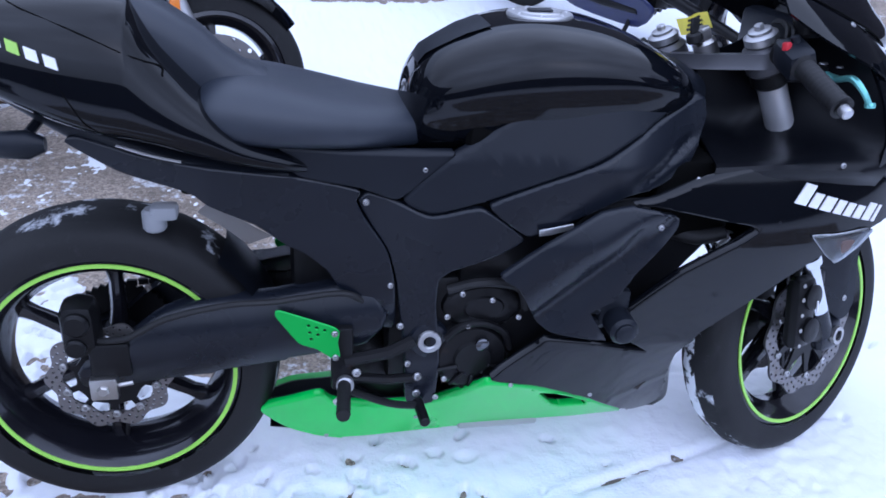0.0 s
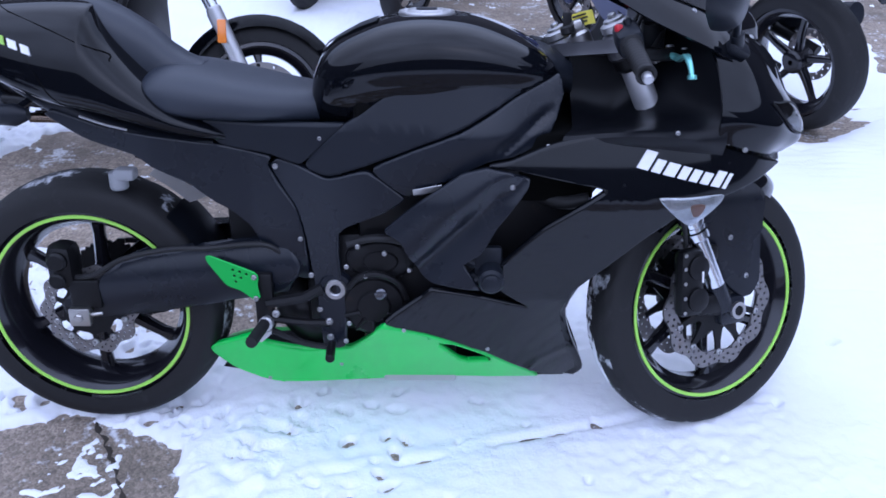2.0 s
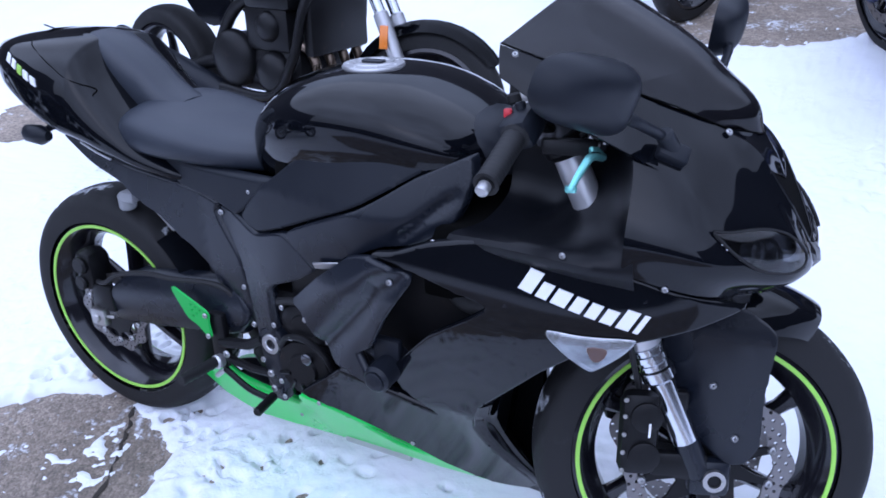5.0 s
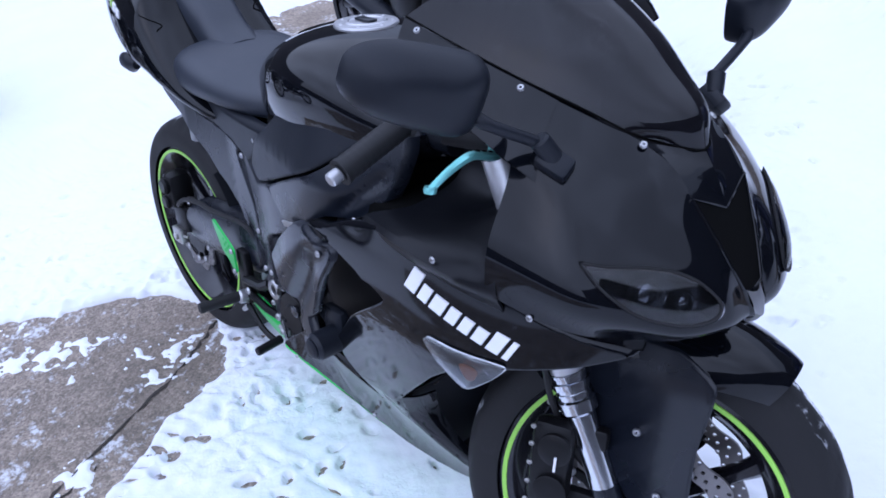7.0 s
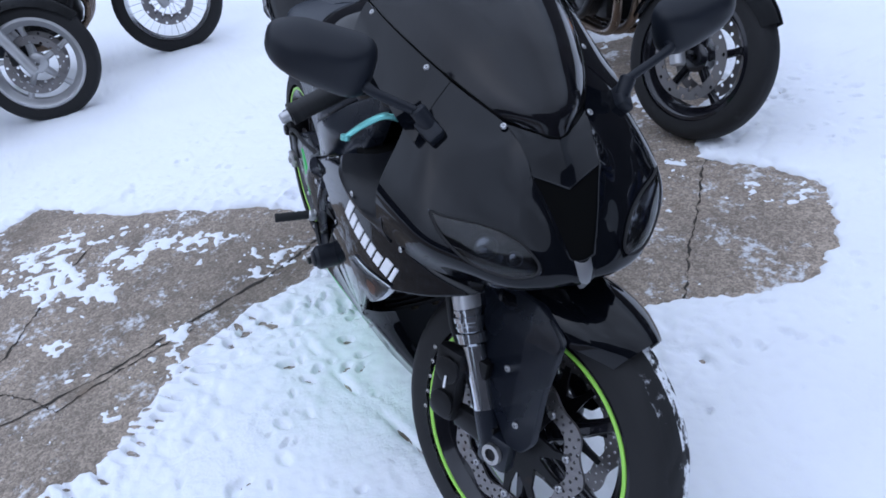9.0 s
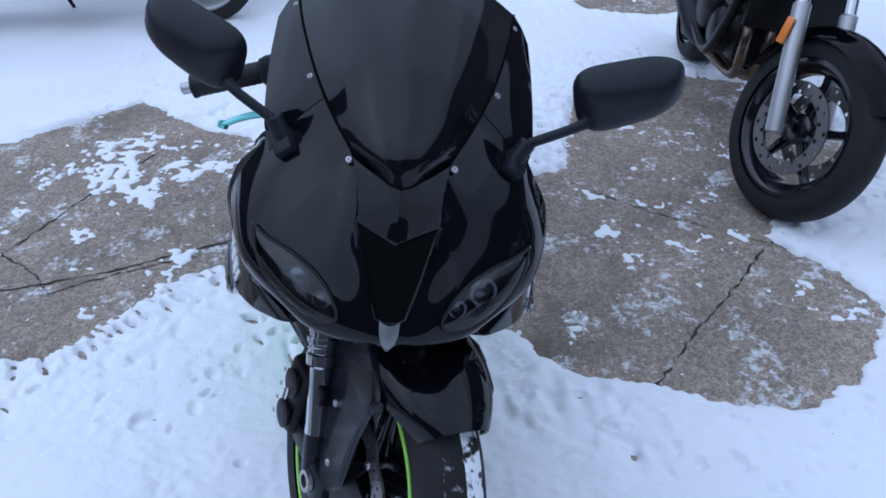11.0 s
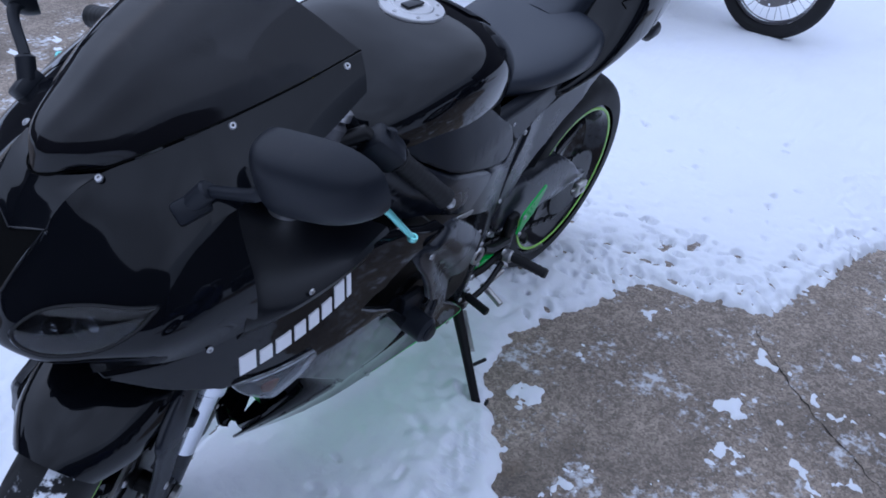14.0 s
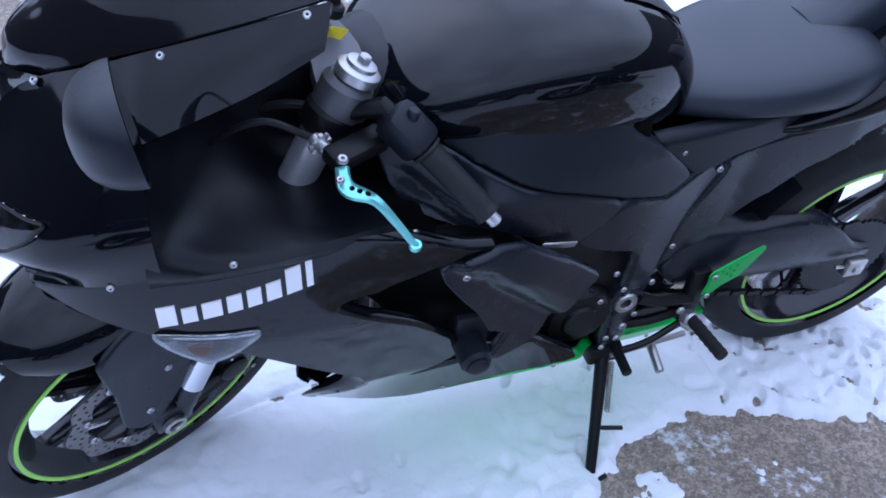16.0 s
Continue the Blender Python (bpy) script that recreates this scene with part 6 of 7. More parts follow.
def bare_depth(px, py):
    """How far inside a bare patch each place lies (negative outside), for arrays of places."""
    best = np.full(px.shape, -9.0)
    for poly in BARE:
        pts = np.array(poly)
        inside = np.zeros(px.shape, bool)
        dist = np.full(px.shape, 9.0)
        for (ax, ay), (bx, by) in zip(pts, np.roll(pts, -1, 0)):
            cross = ((ay > py) != (by > py)) & (px < (bx - ax) * (py - ay) / (by - ay + 1e-12) + ax)
            inside ^= cross
            t = np.clip(((px - ax) * (bx - ax) + (py - ay) * (by - ay)) / ((bx - ax) ** 2 + (by - ay) ** 2), 0, 1)
            dist = np.minimum(dist, np.hypot(px - ax - t * (bx - ax), py - ay - t * (by - ay)))
        best = np.maximum(best, np.where(inside, dist, -dist))
    return best


def value_noise(x, y, scale, seed):
    """Smooth noise in 0 to 1 for arrays of places."""
    rng = np.random.RandomState(seed)
    table = rng.rand(256, 256)
    fx, fy = x * scale + 500.0, y * scale + 500.0
    ix, iy = np.floor(fx).astype(int), np.floor(fy).astype(int)
    ux, uy = fx - ix, fy - iy
    ux, uy = ux * ux * (3 - 2 * ux), uy * uy * (3 - 2 * uy)
    g = lambda a, b: table[a % 256, b % 256]
    return (g(ix, iy) * (1 - ux) + g(ix + 1, iy) * ux) * (1 - uy) + (g(ix, iy + 1) * (1 - ux) + g(ix + 1, iy + 1) * ux) * uy


def rough_noise(x, y, scale, seed, octaves=4):
    out, amp, tot = 0, 1.0, 0
    for k in range(octaves):
        out = out + amp * value_noise(x, y, scale * 2 ** k, seed + k)
        tot += amp
        amp *= 0.55
    return out / tot


PATCHES = [(0.47, 0.37, 0.06), (0.34, 0.40, 0.06), (0.25, 0.57, 0.05), (0.01, 0.47, 0.07), (-0.05, 0.76, 0.07), (0.38, 0.82, 0.06), (0.30, 0.90, 0.06), (0.22, 0.75, 0.05), (0.65, 0.57, 0.07), (0.77, 0.56, 0.06), (-0.56, 1.00, 0.06), (0.36, 0.66, 0.04), (0.36, 0.53, 0.04), (0.53, 0.36, 0.05), (0.26, 1.14, 0.08), (0.08, -0.93, 0.05), (-0.21, -0.91, 0.14), (-0.13, -0.74, 0.07), (-0.54, -0.85, 0.20), (-0.35, -0.70, 0.10), (-0.35, -0.49, 0.08), (-0.29, -0.38, 0.07), (-0.24, -0.27, 0.05), (0.04, -0.29, 0.04), (0.27, -0.89, 0.05), (0.50, -0.77, 0.05), (0.23, -0.56, 0.05), (-0.37, -0.95, 0.12)]


def trodden(xs, ys):
    """Depth of the pits, heel marks and tread bars pressed into the snow, on a grid."""
    rng = random.Random(23)
    marks = []
    # bars of a sole pressed along the edge of the bare patch
    edge = BARE_RIGHT[4:9]
    for (ax, ay), (bx, by) in zip(edge, edge[1:]):
        length = math.hypot(bx - ax, by - ay)
        nx, ny = -(by - ay) / length, (bx - ax) / length
        for k in range(int(length / 0.036)):
            for off in (0.035, 0.095):
                if rng.random() < 0.9:
                    u = (k + rng.uniform(0.2, 0.8)) * 0.036 / length
                    o = off + rng.uniform(-0.012, 0.012)
                    marks.append((ax + (bx - ax) * u + nx * o, ay + (by - ay) * u + ny * o, math.atan2(ny, nx) + rng.uniform(-0.3, 0.3), rng.uniform(0.022, 0.034), rng.uniform(0.008, 0.012), rng.uniform(0.024, 0.042)))
    # the ragged fringe along the far side of the other patch
    edge = BARE_LEFT[17:]
    for (ax, ay), (bx, by) in zip(edge, edge[1:]):
        length = math.hypot(bx - ax, by - ay)
        nx, ny = (by - ay) / length, -(bx - ax) / length
        for k in range(int(length / 0.03)):
            for off in (0.015, 0.06, 0.11):
                if rng.random() < 0.75:
                    u = (k + rng.uniform(0.1, 0.9)) * 0.03 / length
                    o = off + rng.uniform(-0.02, 0.02)
                    marks.append((ax + (bx - ax) * u + nx * o, ay + (by - ay) * u + ny * o, math.atan2(ny, nx) + rng.uniform(-0.7, 0.7), rng.uniform(0.014, 0.03), rng.uniform(0.006, 0.012), rng.uniform(0.015, 0.036)))
    # a boot print beside the stand: rows of bars within a sole's outline
    for k in range(12):
        u = k / 11 - 0.5
        wide = 0.048 - 0.016 * abs(math.sin(u * 5)) * (u > -0.1) - 0.02 * (abs(u) > 0.44)
        marks.append((0.83 + 0.26 * u * 0.97, 0.375 + 0.26 * u * 0.22, 1.80, wide, 0.0065, 0.012))
    # zones where boots have stirred the snow: x and y ranges, marks for each square metre, size, depth
    for x0, x1, y0, y1, dense, size, deep in ((0.05, 0.72, -0.34, 0.06, 330, 0.021, 0.036), (-0.45, 0.28, -0.10, 0.42, 400, 0.022, 0.038), (-0.50, 0.0, 0.30, 0.80, 330, 0.024, 0.038),
                                              (-0.25, 0.75, 1.50, 2.25, 210, 0.022, 0.034), (0.62, 1.05, -0.95, -0.30, 130, 0.022, 0.022), (0.75, 1.10, 0.15, 0.42, 110, 0.022, 0.016),
                                              (1.02, 1.35, 0.55, 1.25, 130, 0.022, 0.026), (-1.6, 2.2, -1.5, 2.0, 15, 0.015, 0.032), (-1.5, -0.3, -0.4, 0.6, 40, 0.022, 0.026), (-1.35, -0.98, 0.95, 1.85, 300, 0.030, 0.036)):
        for _ in range(int(dense * (x1 - x0) * (y1 - y0))):
            px, py = rng.uniform(x0, x1), rng.uniform(y0, y1)
            if rng.random() < 0.25 + 1.1 * value_noise(np.array([px]), np.array([py]), 7, 91)[0] ** 1.5:
                a = size * rng.uniform(0.45, 1.25)
                marks.append((px, py, rng.uniform(0, 3.2), a, a * rng.uniform(0.3, 0.7), deep * rng.uniform(0.3, 1.0)))
    out = np.zeros((len(ys), len(xs)))
    for px, py, ang, a, b, deep in marks:
        i0, i1 = np.searchsorted(xs, (px - 2 * a, px + 2 * a))
        j0, j1 = np.searchsorted(ys, (py - 2 * a, py + 2 * a))
        if i1 - i0 < 2 or j1 - j0 < 2:
            continue
        gx, gy = np.meshgrid(xs[i0:i1] - px, ys[j0:j1] - py)
        c, s = math.cos(ang), math.sin(ang)
        r2 = ((gx * c + gy * s) / a) ** 2 + ((gy * c - gx * s) / b) ** 2
        dent = deep * np.clip((1.15 - r2) * 1.7, 0, 1) 
        patch = out[j0:j1, i0:i1]
        out[j0:j1, i0:i1] = np.where(dent > 0, np.maximum(patch, dent), patch + dent * (patch <= 0))
    return out


def snow_height(x, y):
    """Height of the snow's surface; below the concrete where the ground is bare."""
    d = bare_depth(x, y) + 0.07 * (rough_noise(x, y, 6, 11, 4) - 0.5) + 0.035 * (rough_noise(x, y, 30, 17, 2) - 0.5)
    cover = np.clip(-d / 0.035, -1, 1)
    lump = rough_noise(x, y, 5, 3, 5)
    h = 0.012 + 0.016 * lump
    # trodden, pock-marked zones
    tread = rough_noise(x, y, 1.6, 29, 2)
    near = np.exp(-((d + 0.10) / 0.16) ** 2)
    zone = np.clip((tread - 0.42) * 5, 0, 1) * 0.45 + near
    pits = np.clip(value_noise(x, y, 26, 41) - 0.56, 0, 1) * np.clip(value_noise(x, y, 8, 43) * 2.0 - 0.5, 0, 1)
    h = h - 0.05 * pits * np.clip(zone, 0, 1) + 0.010 * zone * (value_noise(x, y, 36, 47) - 0.5) + 0.005 * (value_noise(x, y, 17, 48) - 0.5) + (0.002 + 0.006 * np.clip(rough_noise(x, y, 2.6, 153, 2) * 3 - 1.3, 0, 1)) * (value_noise(x, y, 44, 149) + 0.7 * value_noise(x, y, 80, 151) - 0.85)
    # drift-smooth tyre tracks either side of the machine
    line = y - (-0.28 + 0.26 * (x - 0.29)) - 0.012 * (value_noise(x, y, 4, 61) - 0.5)
    along = np.clip((x - 0.25) * 8, 0, 1) * np.clip((1.55 - x) * 3, 0, 1)
    h = h + along * (0.0035 * np.exp(-(line / 0.012) ** 2) - 0.020 * np.exp(-((line + 0.022) / 0.008) ** 2) * np.clip(value_noise(x, y, 14, 63) * 2.6 - 1.1, 0, 1))
    line = y - (-0.16 + 0.20 * (x - 0.7))
    h = h - 0.006 * np.exp(-(line / 0.05) ** 2) * np.clip((x - 0.55) * 4, 0, 1) * np.clip((1.7 - x) * 2, 0, 1)
    pressed = trodden(x[0], y[:, 0])
    h = np.maximum(h - pressed, 0.004 - 0.03 * (value_noise(x, y, 9, 97) > 0.47))
    h = np.where(pressed > 0.026, np.minimum(h, -0.006), h)
    left = 0.42 * rough_noise(x, y, 5, 71, 3) + 0.33 * rough_noise(x, y, 18, 79, 3) + 0.25 * rough_noise(x, y, 55, 83, 2)
    where = np.clip(value_noise(x, y, 2.3, 73) * 2.2 - 0.55, 0, 1)
    for px, py, size in PATCHES:
        left = left + 0.145 * np.exp(-(((x - px) ** 2 + (y - py) ** 2) / size ** 2) ** 2)
    crumbs = np.clip((left - 0.618 + 0.035 * where) * 14, 0, 1)
    bare = -0.010 + 0.0155 * crumbs * np.clip(0.25 + 1.3 * value_noise(x, y, 38, 77), 0, 1)
    return np.where(cover > 0, -0.004 + (h + 0.004) * np.sqrt(np.clip(cover, 0, 1)), bare)


def sheet(name, xs, ys, height, mat, label, category):
    gx, gy = np.meshgrid(xs, ys)
    gz = height(gx, gy)
    n, m = len(xs), len(ys)
    verts = np.stack([gx.ravel(), gy.ravel(), gz.ravel()], 1)
    i = np.arange(n * m).reshape(m, n)
    quads = np.stack([i[:-1, :-1].ravel(), i[:-1, 1:].ravel(), i[1:, 1:].ravel(), i[1:, :-1].ravel()], 1)
    me = bpy.data.meshes.new(name)
    me.from_pydata(verts.tolist(), [], quads.tolist())
    me.polygons.foreach_set("use_smooth", [True] * len(me.polygons))
    me.materials.append(mat)
    return tagged(new(name, me), label, category, kind="structure")


def steps(lo, hi, fine, coarse, a, b):
    """Grid lines: fine between a and b, growing outside."""
    out = list(np.arange(a, b, fine))
    x, d = b, fine
    while x < hi:
        out.append(x)
        d = min(d * 1.25, coarse if x > 5.5 else max(fine, 0.045))
        x += d
    x, d = a - fine, fine
    while x > lo:
        out.insert(0, x)
        d = min(d * 1.25, coarse if x < -5.5 else max(fine, 0.045))
        x -= d
    return np.array([lo] + out + [hi])


sheet("pavement", steps(-60, 60, 0.05, 6, -4, 4), steps(-60, 60, 0.05, 6, -4, 5), lambda x, y: 0.0015 * (rough_noise(x, y, 9, 5, 3) - 0.5), CONCRETE, "worn grey concrete pavement with cracks and stains", "pavement")
sheet("snow_cover", steps(-59, 59, 0.0068, 5, -1.4, 1.85), steps(-59, 59, 0.0068, 5, -1.25, 2.0), snow_height, SNOW, "trodden white snow with bare concrete patches", "snow")


def crack(points, width, label):
    """A ragged dirt-filled crack in the concrete."""
    pts = spline([Vector((x, y, 0)) for x, y in points], 14)
    rng = random.Random(len(points) * 7 + int(points[0][0] * 100))
    bm = bmesh.new()
    rows = []
    for i, p in enumerate(pts):
        d = (pts[min(i + 1, len(pts) - 1)] - pts[max(i - 1, 0)]).normalized()
        side = Vector((-d.y, d.x, 0))
        c = p + side * rng.uniform(-0.006, 0.006)
        w = width * rng.uniform(0.12, 0.75) * (0.15 if rng.random() < 0.25 else 1) / 2
        rows.append([c - side * w + Vector((0, 0, 0.0022)), c + Vector((0, 0, 0.0030)), c + side * w + Vector((0, 0, 0.0022))])
    loft(rows, closed=False, bm=bm)
    return tagged(part("pavement_crack", bm, CRACK, None), label, "crack", kind="structure")


for pts, w in (([(0.94, 0.72), (0.75, 0.87), (0.55, 1.05), (0.32, 1.25), (0.10, 1.45)], 0.016), ([(0.32, 1.25), (0.41, 1.33), (0.49, 1.41)], 0.010), ([(0.32, 1.24), (0.19, 1.05), (0.03, 0.85), (-0.13, 0.70)], 0.007),
               ([(-0.05, -0.04), (0.07, -0.23), (0.20, -0.55), (0.32, -0.85), (0.40, -1.2)], 0.022), ([(0.40, -0.93), (0.30, -0.72), (0.24, -0.53)], 0.012), ([(0.17, -1.15), (-0.05, -1.05), (-0.26, -0.96), (-0.55, -0.80)], 0.014),
               ([(0.17, -1.15), (0.28, -1.02), (0.40, -0.93)], 0.016), ([(0.17, -1.15), (0.0, -1.6)], 0.012)):
    crack(pts, w, "dark dirt-filled crack in the concrete")


# ---- added plain walls beyond the view: they block low sky and darken reflections ----
def horizon_wall(name, lo, hi, label):
    bm = box(lo, hi, 0.05)
    return tagged(part(name, bm, HORIZON_WALL, None), label, "wall", kind="structure")


horizon_wall("wall_north", (-14, 11, -0.2), (12, 11.6, 4.6), "unseen dark wall added to block the north horizon")
horizon_wall("wall_south", (-14, -10.6, -0.2), (12, -10, 2.6), "unseen dark wall added to block the south horizon")
horizon_wall("wall_west", (-13.6, -10, -0.2), (-13, 11, 6.5), "unseen dark wall added to block the west horizon")
horizon_wall("wall_east", (11, -10, -0.2), (11.6, 11, 5.5), "unseen dark wall added to block the east horizon")


# ---- other parked motorcycles ----
def wires_bm(pile):
    """A fresh bmesh, kept in a pile."""
    pile.append(bmesh.new())
    return pile[-1]


def parked_bike(m, name, label, paint, group, naked=True, spoked=False, fork=ALLOY, wheelbase=1.42, r=0.30, rim_mat=None, wheel_w=0.12, screen_on=False, seat_z=0.80, reflector=True, steer=0):
    """A parked motorcycle with wheels, fork, engine, tank, seat, pipes and mudguards; x ahead from its rear axle."""
    b0 = thing(name, m, label, "motorcycle", group)

    def add(n, bm, mat, lab="", par=None):
        return part(n, bm, mat, par or b0, lab)
    rim_r = r - 0.082
    turn = Matrix.Translation((wheelbase, 0, r)) @ Matrix.Rotation(radians(steer), 4, Vector((-0.42, 0, 0.91))) @ Matrix.Translation((-wheelbase, 0, -r))
    for x, w, nm in ((0.0, wheel_w * 1.35, "rear_wheel"), (wheelbase, wheel_w, "front_wheel")):
        mt = (turn if x else Matrix.Identity(4)) @ Matrix.Translation((x, 0, r))
        if spoked:
            bm = turned([(rim_r + 0.010, -0.022), (rim_r - 0.006, -0.020), (rim_r - 0.012, 0), (rim_r - 0.006, 0.020), (rim_r + 0.010, 0.022)], 60)
            turned([(0.01, -0.03), (0.03, -0.03), (0.035, 0), (0.03, 0.03), (0.01, 0.03)], 20, bm)
            wires = []
            for k in range(32):
                a, c = 2 * math.pi * k / 32, 2 * math.pi * (k + (1.6 if k % 2 else -1.6)) / 32
                y = 0.028 if k % 4 < 2 else -0.028
                tube([(0.032 * math.cos(c), y, 0.032 * math.sin(c)), ((rim_r - 0.008) * math.cos(a), 0, (rim_r - 0.008) * math.sin(a))], 0.0017, 4, wires_bm(wires))
        else:
            bm = rim_mesh(rim_r, w)
        bm.transform(mt)
        wh = add(nm, bm, rim_mat or RIM)
        for wire in wires if spoked else ():
            wire.transform(mt)
            add("spoke", wire, CHROME, "", wh)
        if not spoked:
            h = hub_mesh(w)
            h.transform(mt)
            add("hub", h, rim_mat or RIM, "", wh)
            for k in range(5):
                sp = spoke_mesh(rim_r, 2 * math.pi * k / 5 + 0.3)
                sp.transform(mt)
                add("spoke", sp, rim_mat or RIM, "", wh)
        t = tyre_mesh(r, w, rim_r, grooves=not spoked, seg=48)
        t.transform(mt)
        add("tyre", t, RUBBER, "", wh)
        for y in ((-0.06, 0.06) if x else (-0.07,)):
            d = disc_mesh(0.145 if x else 0.11, 0.10 if x else 0.075, n=28, rows=2, petals=0)
            d.transform(mt @ Matrix.Translation((0, y, 0)))
            add("brake_disc", d, DISC, "", wh)
    lx = lambda z: wheelbase - (z - r) * 0.466
    for s in (-1, 1):
        bm = rod((lx(r) - 0.01, s * 0.10, r - 0.03), (lx(0.62) - 0.01, s * 0.10, 0.62), 0.027, 16)
        bm.transform(turn)
        add("fork_slider", bm, fork, "silver fork leg")
        bm = rod((lx(0.60) - 0.01, s * 0.10, 0.60), (lx(0.95) - 0.01, s * 0.10, 0.95), 0.0205, 16)
        bm.transform(turn)
        add("fork_tube", bm, CHROME)
        bm = box((wheelbase - 0.10, s * 0.085 - 0.02, r + 0.02), (wheelbase - 0.04, s * 0.085 + 0.02, r + 0.11), 0.01)
        bm.transform(turn)
        add("caliper", bm, ENGINE)
        if reflector:
            bm = box((lx(0.54) - 0.035, s * 0.135 - 0.004, 0.495), (lx(0.54) - 0.005, s * 0.135 + 0.004, 0.575), 0.003)
            bm.transform(turn)
            add("side_reflector", bm, ORANGE, "amber side reflector")
    rings = []
    for k in range(16):
        a = radians(35 + 130 * k / 15)
        e = 0.075 * (0.6 + 0.4 * min(1, k / 3))
        rings.append([Vector((wheelbase + (r + 0.028 - 0.045 * abs(v) ** 3) * math.cos(a), v * e, r + (r + 0.028 - 0.045 * abs(v) ** 3) * math.sin(a))) for v in (-1, -0.6, -0.2, 0.2, 0.6, 1)])
    bm = loft(rings, closed=False)
    bmesh.ops.solidify(bm, geom=bm.faces[:], thickness=0.004)
    bm.transform(turn)
    add("front_mudguard", bm, paint)
    bm = box((0.42, -0.15, 0.28), (0.94, 0.15, 0.50), 0.07)
    block = add("crankcase", bm, ENGINE, "black engine crankcase")
    add("cylinder_block", box((0.66, -0.165, 0.46), (0.90, 0.165, 0.64), 0.03), ENGINE, "", block)
    add("cylinder_head", box((0.68, -0.18, 0.62), (0.93, 0.18, 0.71), 0.03), ENGINE, "", block)
    add("radiator", box((0.97, -0.16, 0.46), (1.02, 0.16, 0.80), 0.015), ENGINE, "dark radiator", block)
    for s, cx, cz, rr in ((-1, 0.58, 0.42, 0.115), (-1, 0.80, 0.38, 0.085), (-1, 0.80, 0.56, 0.06), (1, 0.62, 0.40, 0.09)):
        c = turned([(0.001, 0.035), (rr * 0.6, 0.033), (rr * 0.9, 0.018), (rr, 0), (rr, -0.02)], 24, closed=False)
        c.transform(Matrix.Translation((cx, s * 0.16, cz)) @ Matrix.Diagonal((1, s, 1, 1)))
        add("engine_cover", c, ENGINE)
    for k in range(4):
        y = -0.12 + 0.08 * k
        add("exhaust_pipe", tube(spline([(0.90, y, 0.50), (0.97, y, 0.47), (0.995, y, 0.38), (0.93, y * 0.8, 0.28), (0.78, y * 0.6, 0.22), (0.55, y * 0.5 - 0.05, 0.22)], 5), 0.019, 10), BRONZE if naked else ENGINE, "stained exhaust pipe")
    add("silencer", tube([(0.55, -0.12, 0.24), (0.48, -0.15, 0.27), (0.05, -0.19, 0.42), (-0.10, -0.195, 0.46)], [0.03, 0.05, 0.055, 0.05], 16), PLASTIC)
    for s in (-1, 1):
        add("frame_tube", tube(spline([(1.10, s * 0.05, 0.88), (0.90, s * 0.14, 0.74), (0.62, s * 0.15, 0.62), (0.46, s * 0.14, 0.42)], 5), 0.024, 10), paint if not naked else ENGINE)
        add("down_tube", tube(spline([(1.08, s * 0.06, 0.84), (1.0, s * 0.16, 0.66), (0.94, s * 0.185, 0.46), (0.80, s * 0.185, 0.30), (0.50, s * 0.17, 0.30)], 5), 0.019, 10), ENGINE)
        add("swingarm", tube([(0.47, s * 0.12, 0.40), (0.0, s * 0.12, r)], [0.03, 0.022], 10), ENGINE)
        add("seat_rail", tube([(0.60, s * 0.11, 0.66), (0.10, s * 0.09, 0.78), (-0.12, s * 0.07, 0.82)], 0.014, 8), ENGINE)
        add("handlebar", tube(spline([(1.06, 0, 0.98), (1.05, s * 0.12, 1.02), (1.0, s * 0.28, 1.02), (0.93, s * 0.38, 1.0)], 5), 0.011, 8), CHROME)
        add("grip", tube([(0.99, s * 0.29, 1.018), (0.925, s * 0.385, 1.0)], 0.017, 10), GRIP)
        add("side_panel", panel(rounded([(0.22, 0.74), (0.50, 0.74), (0.58, 0.62), (0.46, 0.52), (0.34, 0.56)], 0.2, 2), lambda x, z: 0.13, s, depth=0.02), paint)
        if not naked:
            add("side_fairing", panel(rounded([(0.40, 0.33), (0.50, 0.20), (0.92, 0.19), (1.06, 0.30), (1.17, 0.62), (1.22, 0.84), (1.05, 0.90), (0.88, 0.72), (0.66, 0.58), (0.52, 0.40)], 0.15, 2), lambda x, z: 0.15 + 0.10 * min(1, max(0, (z - 0.2) / 0.3)), s, depth=0.02), paint, "dark blue side fairing")
    add("fuel_tank", hull(stations([(0.50, seat_z + 0.02, 0.74, 0.06, 0.78), (0.56, seat_z + 0.12, 0.72, 0.12, 0.82), (0.72, seat_z + 0.20, 0.72, 0.17, 0.86), (0.90, seat_z + 0.19, 0.74, 0.165, 0.87), (1.04, seat_z + 0.11, 0.78, 0.10, 0.86)], 4), 28), paint)
    add("seat", hull(stations([(-0.16, seat_z + 0.09, seat_z + 0.04, 0.06, seat_z + 0.06), (0.02, seat_z + 0.09, seat_z - 0.02, 0.12, seat_z + 0.03), (0.20, seat_z + 0.05, seat_z - 0.05, 0.14, seat_z), (0.42, seat_z + 0.01, seat_z - 0.06, 0.13, seat_z - 0.03), (0.54, seat_z + 0.02, seat_z - 0.05, 0.08, seat_z - 0.02)], 4), 24, 3.0), VINYL)
    add("tail", hull(stations([(-0.26, seat_z + 0.05, seat_z + 0.0, 0.05, seat_z + 0.02), (-0.10, seat_z + 0.04, seat_z - 0.07, 0.10, seat_z - 0.01), (0.15, seat_z - 0.02, seat_z - 0.09, 0.12, seat_z - 0.05)], 3), 20), paint)
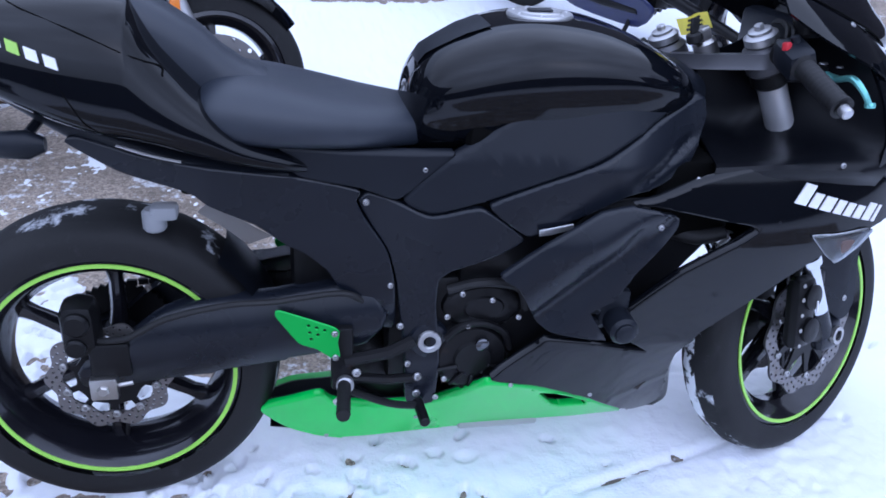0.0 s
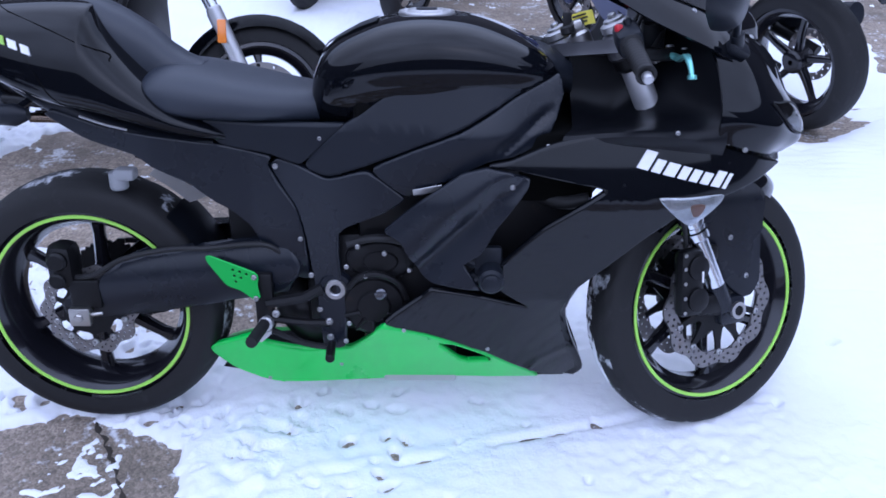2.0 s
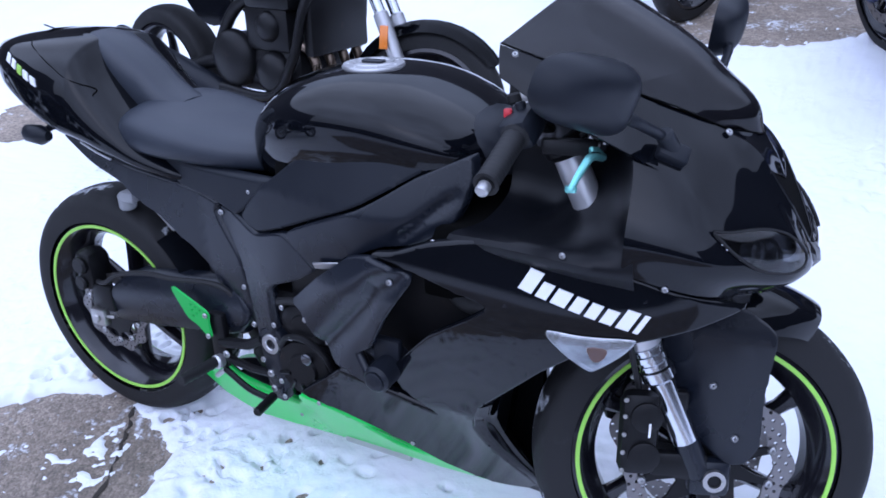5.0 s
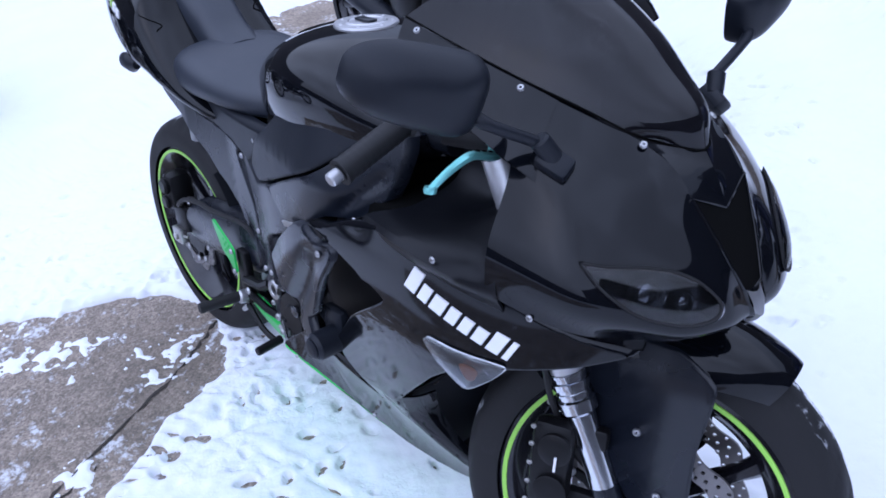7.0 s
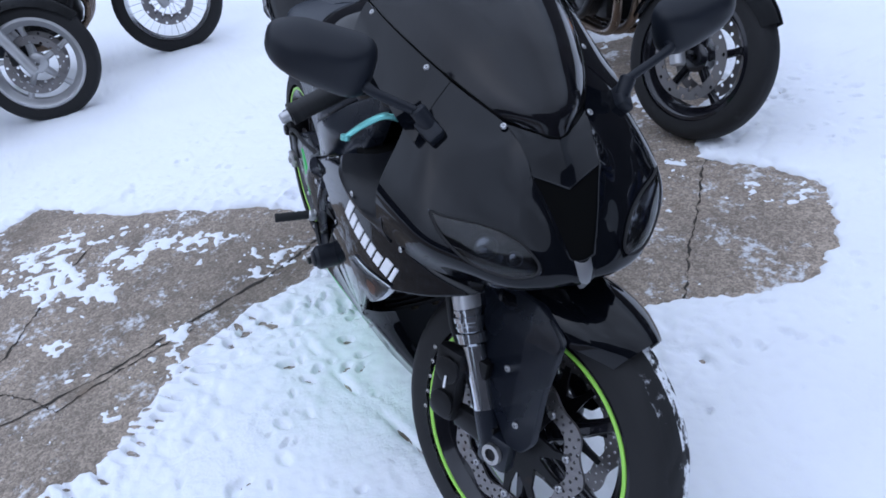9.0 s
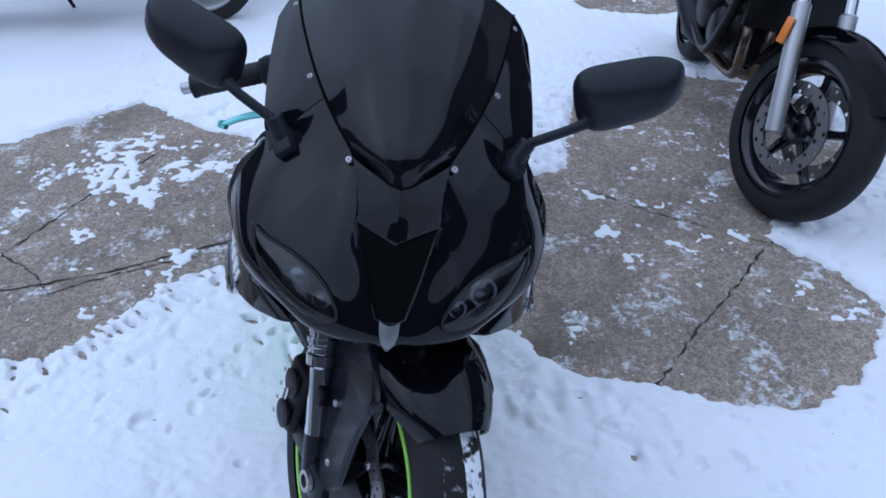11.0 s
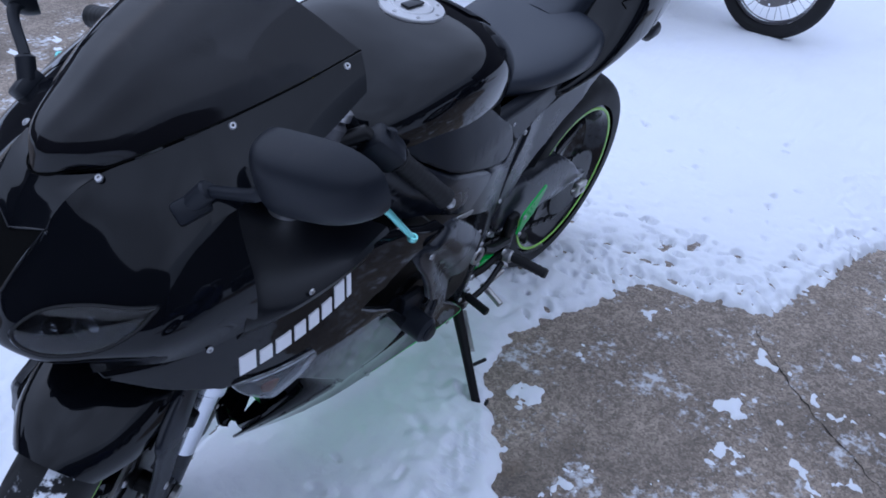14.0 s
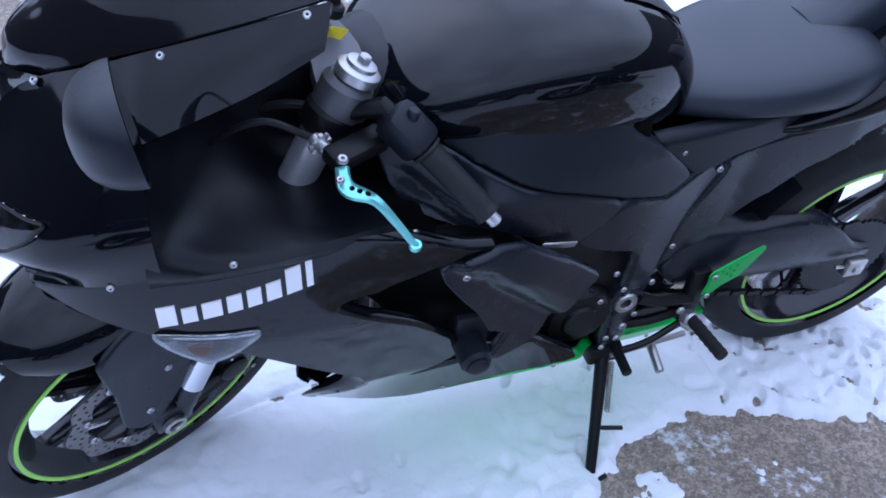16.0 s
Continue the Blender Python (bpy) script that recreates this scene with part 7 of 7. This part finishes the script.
    add("rear_mudguard", hull([(-0.36, 0.66, 0.62, 0.06, 0.64), (-0.22, 0.78, 0.72, 0.08, 0.75), (-0.02, 0.80, 0.74, 0.08, 0.77)], 16), PLASTIC)
    lampb = turned([(0.001, 0.02), (0.05, 0.015), (0.085, 0.0), (0.09, -0.02), (0.07, -0.08), (0.03, -0.11), (0.001, -0.115)], 28, closed=False)
    lampb.transform(Matrix.Translation((wheelbase - 0.18, 0, 0.86)) @ pose(0, 0, 0, 0, 0, -90))
    add("headlamp", lampb, SATIN)
    st = tube([(0.55, 0.14, 0.26), (0.58, 0.27, 0.02)], 0.011, 8)
    join(st, box((0.55, 0.25, 0.012), (0.61, 0.29, 0.022), 0.002))
    add("side_stand", st, ENGINE)
    return b0


def stood(front, rear, lean=10):
    """Pose of a parked machine from where its front and rear tyres touch the ground, leaning to its left."""
    fx, fy = front
    rx, ry = rear
    ang = math.degrees(math.atan2(fy - ry, fx - rx))
    c, s = math.cos(radians(ang)), math.sin(radians(ang))
    return pose(fx - 1.42 * c, fy - 1.42 * s, 0, 0, 0, ang) @ pose(0, 0, 0, -lean, 0, 0)


parked_bike(stood((0.12, 1.33), (-1.30, 1.50), 9), "motorcycle", "black naked motorcycle with silver fork and amber reflectors", GLOSS, "parked motorcycles", steer=24, r=0.288)
parked_bike(stood((-2.76, -0.19), (-2.91, -1.65), 4), "motorcycle", "black motorcycle with wire-spoked front wheel and chrome engine", GLOSS, "parked motorcycles", spoked=True, rim_mat=CHROME, wheel_w=0.09, r=0.315, reflector=False)
parked_bike(stood((-2.13, -0.92), (-2.23, -2.38), 5), "motorcycle", "dark motorcycle with polished cast wheels standing in snow", GLOSS, "parked motorcycles", rim_mat=ALLOY, wheel_w=0.11, reflector=False)
parked_bike(stood((0.55, 3.42), (0.95, 4.80), 8), "motorcycle", "black motorcycle with cast wheels at the back of the yard", GLOSS, "parked motorcycles", reflector=False, steer=-10)
parked_bike(stood((-0.10, 3.86), (0.20, 5.25), 8), "motorcycle", "black motorcycle with cast wheels at the back of the yard", GLOSS, "parked motorcycles", reflector=False)
parked_bike(stood((1.58, 3.05), (2.31, 1.83), 8), "motorcycle", "dark blue faired motorcycle with wide rear tyre standing in snow", BLUE, "parked motorcycles", naked=False, reflector=False, fork=BLUE)
